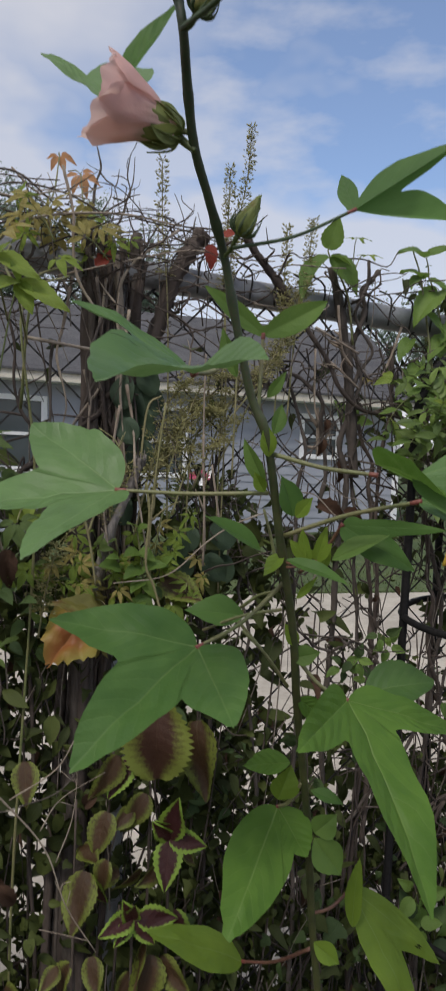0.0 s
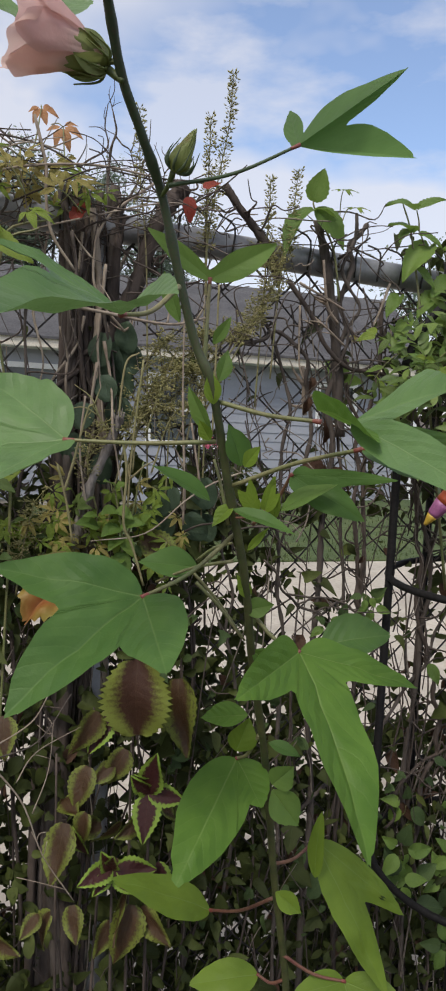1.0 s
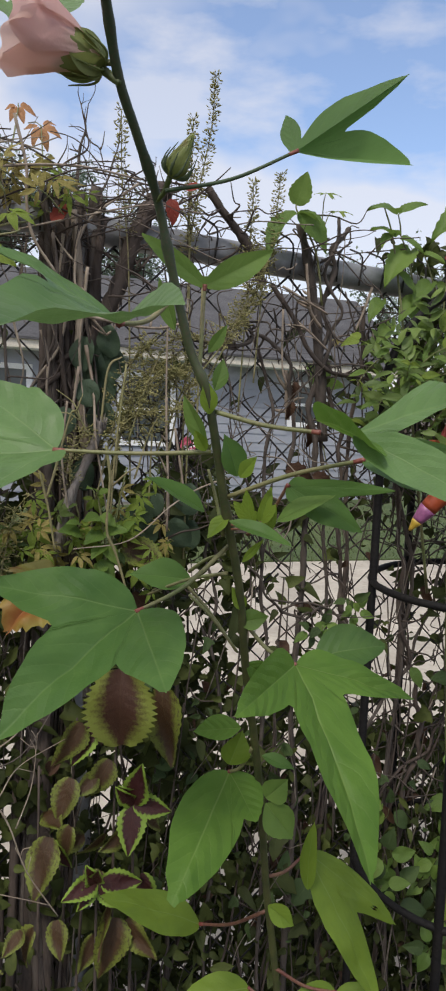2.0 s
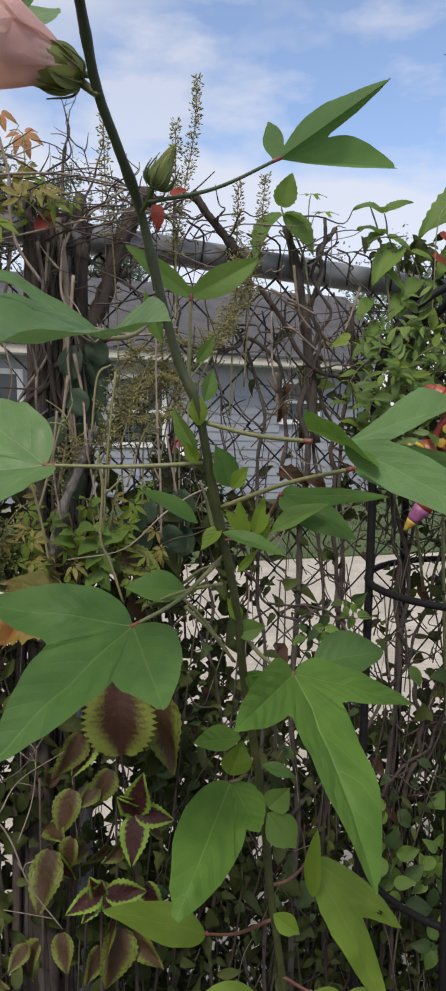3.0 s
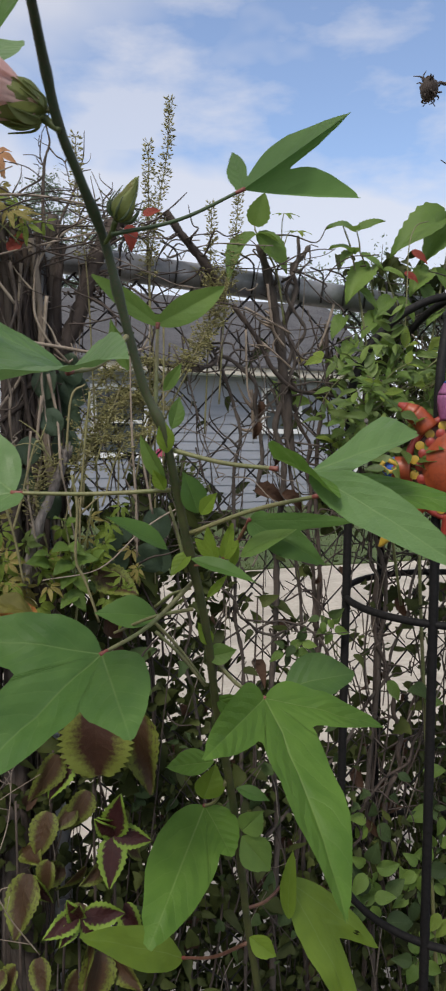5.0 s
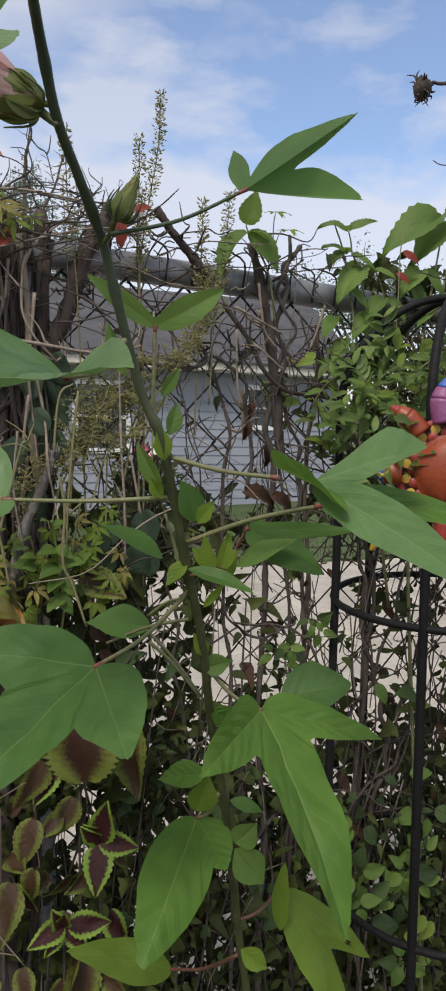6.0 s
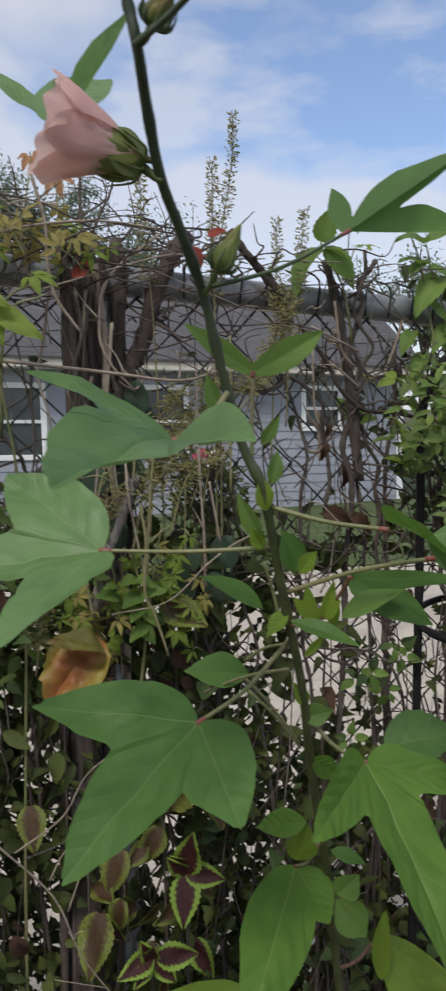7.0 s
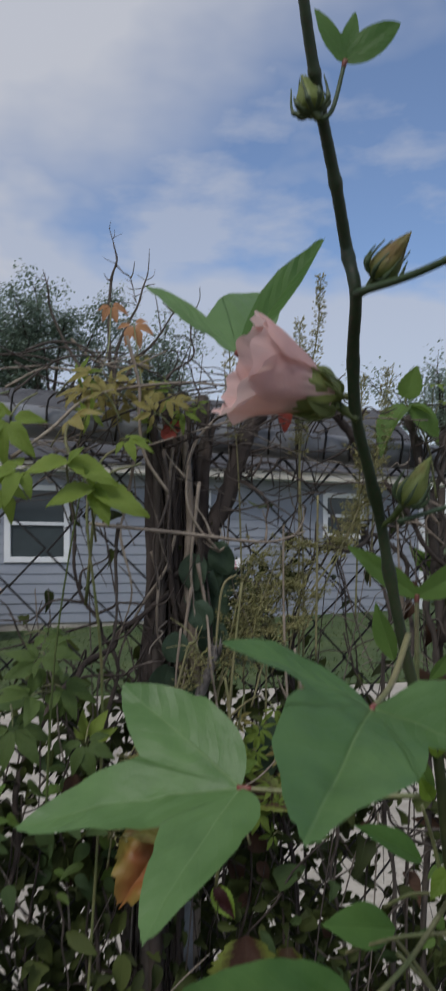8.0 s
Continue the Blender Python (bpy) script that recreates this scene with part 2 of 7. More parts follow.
M_SHRUB = leafy("shrub_leaf", (0.050, 0.090, 0.024), (0.185, 0.270, 0.062), (0.15, 0.21, 0.07), glow=0.3, island=True, vary=0.8, ribs=0.4)
M_LIME = leafy("lime_leaf", (0.14, 0.22, 0.035), (0.25, 0.33, 0.055), (0.30, 0.36, 0.11), glow=0.4, vary=0.7)
M_YELLOW = leafy("yellowing_leaf", (0.22, 0.215, 0.06), (0.39, 0.33, 0.11), (0.36, 0.36, 0.16), glow=0.35, vary=0.6, spots=(0.24, 0.16, 0.05))
M_OLIVE = leafy("olive_leaf", (0.10, 0.098, 0.024), (0.19, 0.175, 0.045), (0.24, 0.22, 0.08), glow=0.25, ribs=1.4, spots=(0.13, 0.075, 0.03))
M_ORANGE = leafy("orange_leaf", (0.38, 0.18, 0.085), (0.46, 0.25, 0.12), (0.5, 0.3, 0.14), glow=0.35)
M_RED = leafy("red_leaf", (0.22, 0.034, 0.022), (0.30, 0.055, 0.035), (0.4, 0.1, 0.06), glow=0.3)
M_RED_PETAL = leafy("deep_pink_petal", (0.42, 0.06, 0.12), (0.55, 0.12, 0.20), (0.5, 0.1, 0.16), glow=0.4, ribs=0.0)
M_BROWN = leafy("dead_leaf", (0.042, 0.022, 0.013), (0.090, 0.046, 0.026), (0.11, 0.06, 0.04), glow=0.1, rough=0.8)
M_COLEUS = leafy("coleus_leaf", (0.030, 0.007, 0.008), (0.055, 0.014, 0.013), (0.08, 0.03, 0.02), glow=0.2, edge=(0.19, 0.30, 0.04), edge_at=0.64)
M_COLEUS_OLD = leafy("coleus_leaf_faded", (0.048, 0.026, 0.014), (0.085, 0.044, 0.020), (0.11, 0.08, 0.035), glow=0.2, edge=(0.15, 0.185, 0.032), edge_at=0.58, edge_soft=0.16, spots=(0.06, 0.04, 0.022))
M_COLEUS_BIG = leafy("coleus_leaf_broad", (0.050, 0.024, 0.016), (0.085, 0.040, 0.025), (0.09, 0.05, 0.03), glow=0.2, edge=(0.21, 0.25, 0.05), edge_at=0.62, edge_soft=0.2, ribs=0.8, veins=8.0)
M_AUTUMN = leafy("autumn_leaf", (0.24, 0.075, 0.03), (0.34, 0.14, 0.045), (0.25, 0.15, 0.05), glow=0.3, edge=(0.30, 0.25, 0.055), edge_at=0.5, edge_soft=0.3)
M_WOOD = surface("vine_wood", (0.052, 0.042, 0.036), (0.110, 0.090, 0.076), 14, 140, 0.9, 0.9, 0.003, stretch=(1, 1, 0.25))
M_WOOD_DARK = surface("dark_wood", (0.045, 0.034, 0.029), (0.09, 0.068, 0.056), 14, 140, 0.9, 0.9, 0.003, stretch=(1, 1, 0.25))
def twiggy(name):
    """Dry twigs from dark brown to pale grey, each of its own shade."""
    m, n, l, p = nodes_of(name)
    rnd = n.new("ShaderNodeNewGeometry").outputs["Random Per Island"]
    co = n.new("ShaderNodeTexCoord")
    grain = noise_node(n, l, co.outputs["Object"], 160, 3)
    col = mixed(n, l, ranged(n, l, rnd, 0.6, 1.0), (0.058, 0.044, 0.037), (0.26, 0.22, 0.18))
    l.new(mixed(n, l, ranged(n, l, grain, 0.4, 0.8, 0.0, 0.7), col, (0.05, 0.04, 0.033)), p.inputs["Base Color"])
    p.inputs["Roughness"].default_value = 0.88
    bumped(n, l, p, grain, 0.5, 0.001)
    return m


M_TWIGS = twiggy("mixed_twigs")
M_TWIG = surface("dry_twig", (0.23, 0.18, 0.14), (0.33, 0.28, 0.22), 20, 200, 0.85, 0.5, 0.001, stretch=(1, 1, 0.3))
M_STUB = surface("weathered_branch", (0.13, 0.115, 0.105), (0.27, 0.245, 0.225), 60, 260, 0.9, 1.0, 0.003, stretch=(1, 1, 0.25), c3=(0.06, 0.05, 0.043))
M_STRAW = surface("straw_stem", (0.24, 0.21, 0.11), (0.19, 0.19, 0.08), 20, 200, 0.8, 0.3, 0.0006)
M_SEED = surface("seed_head", (0.20, 0.20, 0.07), (0.32, 0.29, 0.13), 60, 300, 0.8, 0.3, 0.0006)
M_GALV = surface("galvanised_steel", (0.23, 0.24, 0.255), (0.29, 0.30, 0.315), 9, 90, 0.55, 0.25, 0.0008, metal=0.35, c3=(0.19, 0.195, 0.20))
M_WIRE = surface("weathered_wire", (0.022, 0.022, 0.024), (0.045, 0.042, 0.040), 20, 150, 0.65, 0.3, 0.0005, metal=0.3)
M_BLACK = surface("black_paint", (0.006, 0.006, 0.007), (0.012, 0.011, 0.011), 12, 140, 0.7, 0.3, 0.0006)
M_BLACK.node_tree.nodes["Principled BSDF"].inputs["Specular IOR Level"].default_value = 0.25
M_SOIL = surface("soil", (0.055, 0.042, 0.030), (0.10, 0.078, 0.055), 3, 40, 0.95, 0.9, 0.01)
M_CONCRETE = surface("concrete", (0.33, 0.30, 0.255), (0.47, 0.43, 0.365), 2.4, 26, 0.9, 0.4, 0.004, c3=(0.27, 0.245, 0.205))
M_GRASS = surface("lawn", (0.046, 0.078, 0.022), (0.085, 0.115, 0.036), 2, 30, 0.95, 0.8, 0.02)
M_SIDING = surface("grey_siding", (0.265, 0.282, 0.325), (0.305, 0.322, 0.365), 1.5, 40, 0.6, 0.15, 0.001, c3=(0.25, 0.28, 0.33))
M_WHITE = surface("white_trim", (0.74, 0.75, 0.76), (0.80, 0.80, 0.80), 3, 60, 0.5, 0.1, 0.0008, c3=(0.62, 0.62, 0.62))
M_ROOF = surface("asphalt_shingle", (0.062, 0.062, 0.068), (0.094, 0.093, 0.099), 2.5, 30, 0.95, 0.7, 0.01)
M_CREAM = surface("cream_board", (0.56, 0.52, 0.44), (0.62, 0.58, 0.5), 3, 60, 0.6, 0.1, 0.0008)
M_POT = surface("clay", (0.34, 0.20, 0.14), (0.42, 0.27, 0.19), 6, 60, 0.8, 0.3, 0.002)
M_POT_RIM = surface("pale_clay", (0.56, 0.44, 0.34), (0.62, 0.50, 0.40), 6, 60, 0.8, 0.3, 0.002)
M_BARK = surface("bark", (0.07, 0.055, 0.045), (0.12, 0.095, 0.075), 6, 50, 0.95, 0.9, 0.02)
# distance haze is mixed into this leaf colour, greyer and bluer
M_TREELEAF_HAZED = leafy("hazed_tree_leaf", (0.12, 0.170, 0.135), (0.23, 0.29, 0.215), (0.1, 0.15, 0.07), glow=0.45, island=True, vary=0.7)
M_CLAY_ORANGE = surface("painted_orange_clay", (0.26, 0.045, 0.016), (0.32, 0.066, 0.022), 14, 120, 0.45, 0.2, 0.001)
M_CLAY_DARK = surface("dark_red_clay", (0.085, 0.026, 0.014), (0.12, 0.036, 0.018), 14, 120, 0.5, 0.2, 0.001)
M_PAINT_BLUE = surface("blue_paint", (0.03, 0.09, 0.40), (0.04, 0.12, 0.46), 20, 120, 0.45, 0.1, 0.0005)
M_PAINT_PURPLE = surface("purple_paint", (0.26, 0.08, 0.20), (0.32, 0.11, 0.24), 20, 120, 0.45, 0.1, 0.0005)
M_PAINT_YELLOW = surface("yellow_paint", (0.44, 0.28, 0.03), (0.50, 0.34, 0.05), 20, 120, 0.45, 0.1, 0.0005)
M_PAINT_RED = surface("red_paint", (0.28, 0.035, 0.025), (0.33, 0.05, 0.035), 20, 120, 0.45, 0.1, 0.0005)
M_GLASS, gn, gl, gp = nodes_of("window_glass")
gp.inputs["Base Color"].default_value = (0.035, 0.042, 0.045, 1)
gp.inputs["Roughness"].default_value = 0.08
gn_co = gn.new("ShaderNodeTexCoord")
gl.new(mixed(gn, gl, noise_node(gn, gl, gn_co.outputs["Object"], 1.2), (0.03, 0.037, 0.04), (0.10, 0.12, 0.125)), gp.inputs["Base Color"])


# ---------------------------------------------------------------- building helpers
V = Vector


def thing(name, at=(0, 0, 0), label="", category="", group="", kind=""):
    """An Empty at the base of a thing; its parts are built in world coordinates."""
    e = new(name)
    e.location = at
    e.empty_display_size = 0.05
    return tagged(e, label, category, group, kind)


def mesh_data(name, verts, faces, mat, uvs=None, smooth=True):
    me = bpy.data.meshes.new(name)
    me.from_pydata([tuple(v) for v in verts], [], faces)
    if uvs is not None:
        lay = me.uv_layers.new(name="blade")
        idx = np.empty(len(me.loops), dtype=np.int32)
        me.loops.foreach_get("vertex_index", idx)
        lay.data.foreach_set("uv", np.asarray(uvs, dtype=np.float32)[idx].ravel())
    me.materials.append(mat)
    if smooth:
        me.polygons.foreach_set("use_smooth", [True] * len(me.polygons))
    me.update()
    return me


def under(ob, parent):
    if parent is not None:
        ob.parent = parent
        if parent.parent is None:
            ob.matrix_parent_inverse = Matrix.Translation(-parent.location)
    return ob


def part(name, geo, mat, parent=None, label="", smooth=True, **tags):
    """geo: a bmesh, or (verts, faces) or (verts, faces, uvs), in world coordinates."""
    if isinstance(geo, bmesh.types.BMesh):
        me = bpy.data.meshes.new(name)
        geo.to_mesh(me)
        geo.free()
        me.materials.append(mat)
        if smooth:
            me.polygons.foreach_set("use_smooth", [True] * len(me.polygons))
    else:
        me = mesh_data(name, geo[0], geo[1], mat, geo[2] if len(geo) > 2 else None, smooth)
    return tagged(under(new(name, me), parent), label, **tags)


def spline(pts, per=6):
    """Catmull-Rom through the points."""
    p = [V(q) for q in pts]
    if len(p) < 3:
        return [p[0].lerp(p[-1], i / per) for i in range(per + 1)]
    p = [2 * p[0] - p[1]] + p + [2 * p[-1] - p[-2]]
    out = []
    for i in range(1, len(p) - 2):
        a, b, c, d = p[i - 1], p[i], p[i + 1], p[i + 2]
        for k in range(per):
            t = k / per
            out.append(0.5 * (2 * b + (c - a) * t + (2 * a - 5 * b + 4 * c - d) * t * t + (3 * b - a - 3 * c + d) * t ** 3))
    return out + [p[-2]]


def tube(pts, r0, r1=None, sides=6, per=6, lumps=0.0, seed=0, bulge=()):
    """A tapered tube along a smooth line. lumps: unevenness of the radius. bulge: (where 0..1, times) of thickened joints."""
    r1 = r0 if r1 is None else r1
    line = spline(pts, per) if per else [V(q) for q in pts]
    n = len(line)
    rng = random.Random(seed)
    verts, faces = [], []
    ref = V((0.3, 0.9, 0.2))
    for i, c in enumerate(line):
        d = (line[min(i + 1, n - 1)] - line[max(i - 1, 0)]).normalized()
        a = d.cross(ref)
        a = a.normalized() if a.length > 1e-4 else d.orthogonal().normalized()
        b = d.cross(a)
        f = i / (n - 1)
        r = r0 + (r1 - r0) * f
        for at, times in bulge:
            r *= 1 + (times - 1) * math.exp(-((f - at) * (n - 1) / 1.2) ** 2)
        r *= 1 + lumps * rng.uniform(-1, 1)
        for k in range(sides):
            w = 2 * math.pi * k / sides
            verts.append(c + (a * math.cos(w) + b * math.sin(w)) * r * (1 + lumps * 0.6 * rng.uniform(-1, 1)))
    for i in range(n - 1):
        for k in range(sides):
            k2 = (k + 1) % sides
            faces.append((i * sides + k, i * sides + k2, (i + 1) * sides + k2, (i + 1) * sides + k))
    faces.append(tuple(range(sides))[::-1])
    faces.append(tuple((n - 1) * sides + k for k in range(sides)))
    return verts, faces


def joined(geos):
    verts, faces, uvs = [], [], []
    for g in geos:
        o = len(verts)
        verts += list(g[0])
        faces += [tuple(i + o for i in f) for f in g[1]]
        if len(g) > 2:
            uvs += list(g[2])
    return (verts, faces, uvs) if uvs else (verts, faces)


def box(lo, hi, bevel=0.0):
    bm = bmesh.new()
    bmesh.ops.create_cube(bm, size=1.0)
    lo, hi = V(lo), V(hi)
    for v in bm.verts:
        v.co = V([(lo[i] + hi[i]) / 2 + v.co[i] * (hi[i] - lo[i]) for i in range(3)])
    if bevel:
        bmesh.ops.bevel(bm, geom=bm.edges[:], offset=bevel, segments=2, affect="EDGES", profile=0.5)
    return bm


def palmate(base, tips, width=0.24, web=0.30, fold=0.10, arch=0.05, ripple=0.02, tooth=0.0, seed=0, normal=None, back=75, rings=8, face=None, blunt=0.78, puff=0.032, peak=0.84, rise=None):
    """A lobed leaf blade: a fan of lance-shaped lobes that run from the base to each tip (in order round the leaf), joined
    by a web, folded along each midrib, arched and a little wavy. width: half-width over length, one number a lobe, or two
    for its two sides. normal: for a single lobe, the way its upper side faces."""
    base = V(base)
    vec = [V(t) - base for t in tips]
    length = [v.length for v in vec]
    way = [v.normalized() for v in vec]
    wid = width if isinstance(width, (list, tuple)) else [width] * len(vec)
    wid = [w if isinstance(w, (list, tuple)) else (w, w) for w in wid]
    if len(vec) == 1:
        nrm = V(normal or (0, -0.5, 0.85))
        nrm = (nrm - way[0] * nrm.dot(way[0])).normalized()
        axes, ang = [nrm], [0.0]
    else:
        axes, ang = [], [0.0]
        for a, b in zip(way, way[1:]):
            axes.append(a.cross(b).normalized())
            ang.append(ang[-1] + a.angle(b))
    rng = random.Random(seed)
    tables = []
    for L, pair, top in zip(length, wid, peak if isinstance(peak, (list, tuple)) else [peak] * len(vec)):
        both = []
        for w in pair:
            s = np.linspace(0.002, 1.0, 160)
            h = w * L * np.sin(math.pi * s ** top) ** blunt * (1.06 - 0.22 * s ** 3)
            phi = np.arctan2(h, s * L)
            order = np.argsort(phi)
            both.append((phi[order], np.hypot(h, s * L)[order]))
        tables.append(both)
    first, last = -radians(back), ang[-1] + radians(back)
    steps = []
    marks = [first] + ang + [last]
    for a, b in zip(marks, marks[1:]):
        k = max(6, int((b - a) / radians(3.5)))
        steps += [a + (b - a) * i / k for i in range(k)]
    steps.append(last)
    # finer steps close to each tip
    extra = []
    for a in ang:
        extra += [a + radians(d) for d in (-2.4, -1.2, -0.5, 0.5, 1.2, 2.4)]
    steps = sorted(set(round(x, 5) for x in steps + [e for e in extra if first < e < last]))
    big = max(length)
    bend = [first] + [v for a, b in zip(ang, ang[1:]) for v in (a, (a + b) / 2)] + [ang[-1], last]
    lifts = [0.0] * len(bend)
    for k, v in enumerate(rise or ()):  # how far the blade rises at its back edges and between the lobes
        lifts[2 * k] = v
    verts, uvs, faces = [base.copy()], [(0.0, 0.0)], []
    cols = []
    for th in steps:
        i = max([j for j in range(len(ang)) if ang[j] <= th + 1e-6] or [0])
        i = min(i, len(axes) - 1)
        if th < 0:
            d = Matrix.Rotation(th, 3, axes[0]) @ way[0]
            nn = axes[0]
        elif th >= ang[-1]:
            d = Matrix.Rotation(th - ang[-1], 3, axes[-1]) @ way[-1]
            nn = axes[-1]
        else:
            d = Matrix.Rotation(th - ang[i], 3, axes[i]) @ way[i]
            f = (th - ang[i]) / (ang[i + 1] - ang[i])
            nn = axes[i]
            if f < 0.5 and i > 0:
                nn = (axes[i] * (0.5 + f) + axes[i - 1] * (0.5 - f)).normalized()
            elif f > 0.5 and i + 1 < len(axes):
                nn = (axes[i] * (1.5 - f) + axes[i + 1] * (f - 0.5)).normalized()
        r = 0.0
        for j, both in enumerate(tables):
            f = abs(th - ang[j])
            tab = both[0 if th < ang[j] else 1]
            r = max(r, float(np.interp(f, tab[0], tab[1])) if f < radians(88) else 0.0)
        near = min(range(len(ang)), key=lambda j: abs(th - ang[j]))
        if len(vec) > 1:
            span = 1.0 if 0 <= th <= ang[-1] else max(0.0, 1 - (min(abs(th), abs(th - ang[-1])) / radians(back)) ** 2)
            r = (r ** 6 + (web * big * span) ** 6) ** (1 / 6)
        r *= 1 + tooth * (rng.random() - 0.5) * 2
        # the half-gap to the neighbouring midrib, over which the fold levels out
        gap = radians(back)
        if 0 < th < ang[-1]:
            other = near + (1 if th > ang[near] else -1)
            gap = abs(ang[other] - ang[near]) / 2
        x = min(1.0, abs(th - ang[near]) / max(gap, 1e-3))
        cols.append((th, d, nn, r, near, gap * (x - 0.5 * x * x)))
    for k in range(1, rings + 1):
        f = k / rings
        for th, d, nn, r, near, lean in cols:
            q = r * f
            L = length[near]
            dth = th - ang[near]
            lateral = q * math.sin(dth)
            along = q * math.cos(dth)
            lift = fold * q * lean + arch * big * (q / big) * (1 - q / big) * 2
            lift += ripple * big * math.sin(th * 5.1 + seed + 3.0 * q / big) * (q / big) ** 2 * min(1.0, abs(dth) * 5)
            spot = base + d * q
            lift += puff * big * min(1.0, 3 * q / big) * (noise.noise(spot * 28 + V((seed, 0, 0))) + 0.5 * noise.noise(spot * 70))
            lift += q * float(np.interp(th, bend, lifts))
            if face is not None and nn.dot(V(face)) < 0:
                lift = -lift
            verts.append(base + d * q + nn * lift)
            uvs.append((along / L, lateral / (wid[near][0 if dth < 0 else 1] * L)))
    m = len(cols)
    for j in range(m - 1):
        faces.append((0, 1 + j, 2 + j))
        for k in range(rings - 1):
            a = 1 + k * m + j
            faces.append((a, a + m, a + m + 1, a + 1))
    return verts, faces, uvs


def blade(shape="ovate", rows=5, half=2, width=0.5, cup=0.18, droop=0.25, tooth=0.0, seed=0):
    """A small leaf along +y, 1 long, its stalk end at the origin and its upper side towards +z."""
    verts, uvs, faces = [], [], []
    for i in range(rows + 1):
        s = i / rows
        if shape == "round":
            h = width * 0.5 * math.sin(math.pi * (0.06 + 0.90 * s)) ** 0.6
        elif shape == "heart":
            h = width * 0.5 * math.sin(math.pi * (0.14 + 0.86 * s) ** 0.62) ** 0.8
        elif shape == "lance":
            h = width * 0.5 * math.sin(math.pi * (0.02 + 0.98 * s) ** 0.8)
        else:
            h = width * 0.5 * math.sin(math.pi * (0.03 + 0.97 * s) ** 0.68) ** 0.9
        if shape == "ivy":
            h = width * float(np.interp(s, (0.0, 0.10, 0.26, 0.40, 0.50, 0.64, 0.82, 1.0), (0.04, 0.34, 0.52, 0.30, 0.24, 0.28, 0.13, 0.0)))
        h = max(h, 0.0) + (0.008 if 0 < i < rows else 0.0)
        if tooth and 0 < i < rows:
            h *= 1 + tooth * (1 if i % 2 else -1)
        for k in range(-half, half + 1):
            v = k / half
            z = cup * abs(v) * h - droop * s * s + 0.03 * math.sin(7 * s + 3 * v + seed)
            verts.append(V((v * h, s * (1 - 0.12 * droop * s), z)))
            uvs.append((s, v))
    m = 2 * half + 1
    for i in range(rows):
        for k in range(m - 1):
            a = i * m + k
            faces.append((a, a + 1, a + m + 1, a + m))
    return verts, faces, uvs


def frame_of(at, ahead, up, size):
    """The pose of a blade that grows from at towards ahead with its upper side facing up."""
    y = V(ahead).normalized()
    z = V(up)
    z = z - y * z.dot(y)
    z = z.normalized() if z.length > 1e-4 else y.orthogonal().normalized()
    x = y.cross(z)
    m = Matrix((x, y, z)).transposed().to_4x4()
    return Matrix.Translation(at) @ m @ Matrix.Diagonal((size, size, size, 1))


def moved(geo, m):
    return ([m @ v for v in geo[0]], *geo[1:])


def fence_y(x):
    return 1.475 + 0.45 * (x - 0.276)


def on_fence(x, z, off=0.0):
    """A point of the fence's plane at x and height z, off metres on the camera's side of it."""
    return V((x, fence_y(x) - off, z))


def rail_z(x):
    return 1.81 - 0.06 * (x - 0.276)


def leaf_part(parent, mesh, at, ahead, up, size, name="leaf", label=""):
    """A small leaf as an object of its own on a shared mesh."""
    ob = new(name, mesh)
    under(ob, parent)
    ob.matrix_basis = frame_of(at, ahead, up, size)
    return tagged(ob, label)


def shared(shape, mat, name="leaf", **kw):
    g = blade(shape, **kw)
    return mesh_data(name, g[0], g[1], mat, g[2])


# ---------------------------------------------------------------- the setting
ground_bm = bmesh.new()
bmesh.ops.create_grid(ground_bm, x_segments=8, y_segments=8, size=600)
part("ground", ground_bm, M_SOIL, None, "bare dark garden soil reaching to the horizon", smooth=False, category="ground", kind="structure")
drive_bm = box((-14, 1.75, -0.05), (14, 7.35, 0.006), 0.002)
for v in drive_bm.verts:
    v.co.y += 0.22 * v.co.x * (v.co.y > 4) + (0.0 if v.co.y > 4 else 0.45 * (v.co.x - 0.276) - 0.22)
part("driveway", drive_bm, M_CONCRETE, None, "pale worn concrete driveway behind the fence", smooth=False, category="driveway", kind="structure")
lawn_bm = box((-14, 7.36, -0.06), (14, 60, 0.02), 0.004)
for v in lawn_bm.verts:
    v.co.y += 0.22 * v.co.x * (v.co.y < 20)
part("lawn", lawn_bm, M_GRASS, None, "mown green lawn in front of the house", smooth=False, category="lawn", kind="structure")


def grass_tufts():
    rng = random.Random(5)
    verts, faces = [], []
    for _ in range(5200):
        x = rng.uniform(-5.5, 4.5)
        y = 7.3 + 0.22 * x + 4.2 * rng.random() ** 1.4
        h, a = rng.uniform(0.03, 0.09), rng.uniform(0, 6.28)
        dx, dy = 0.008 * math.cos(a), 0.008 * math.sin(a)
        o = len(verts)
        lx, ly = rng.uniform(-0.03, 0.03), rng.uniform(-0.03, 0.03)
        verts += [V((x - dx, y - dy, 0.015)), V((x + dx, y + dy, 0.015)), V((x + lx, y + ly, h))]
        faces.append((o, o + 1, o + 2))
    part("grass", (verts, faces), M_GRASS, None, "short green grass blades on the lawn", smooth=False, category="grass", kind="stuff")


grass_tufts()


# ---------------------------------------------------------------- the house across the driveway
HOUSE_X, HOUSE_Y, HOUSE_SLOPE, HOUSE_FALL = -3.4, 10.75, 0.40, 0.03


def house_at(x, z, off=0.0):
    """A point of the house's front wall, off metres in front of it."""
    return V((x, HOUSE_Y + HOUSE_SLOPE * (x - HOUSE_X) - off, z - HOUSE_FALL * (x - HOUSE_X)))


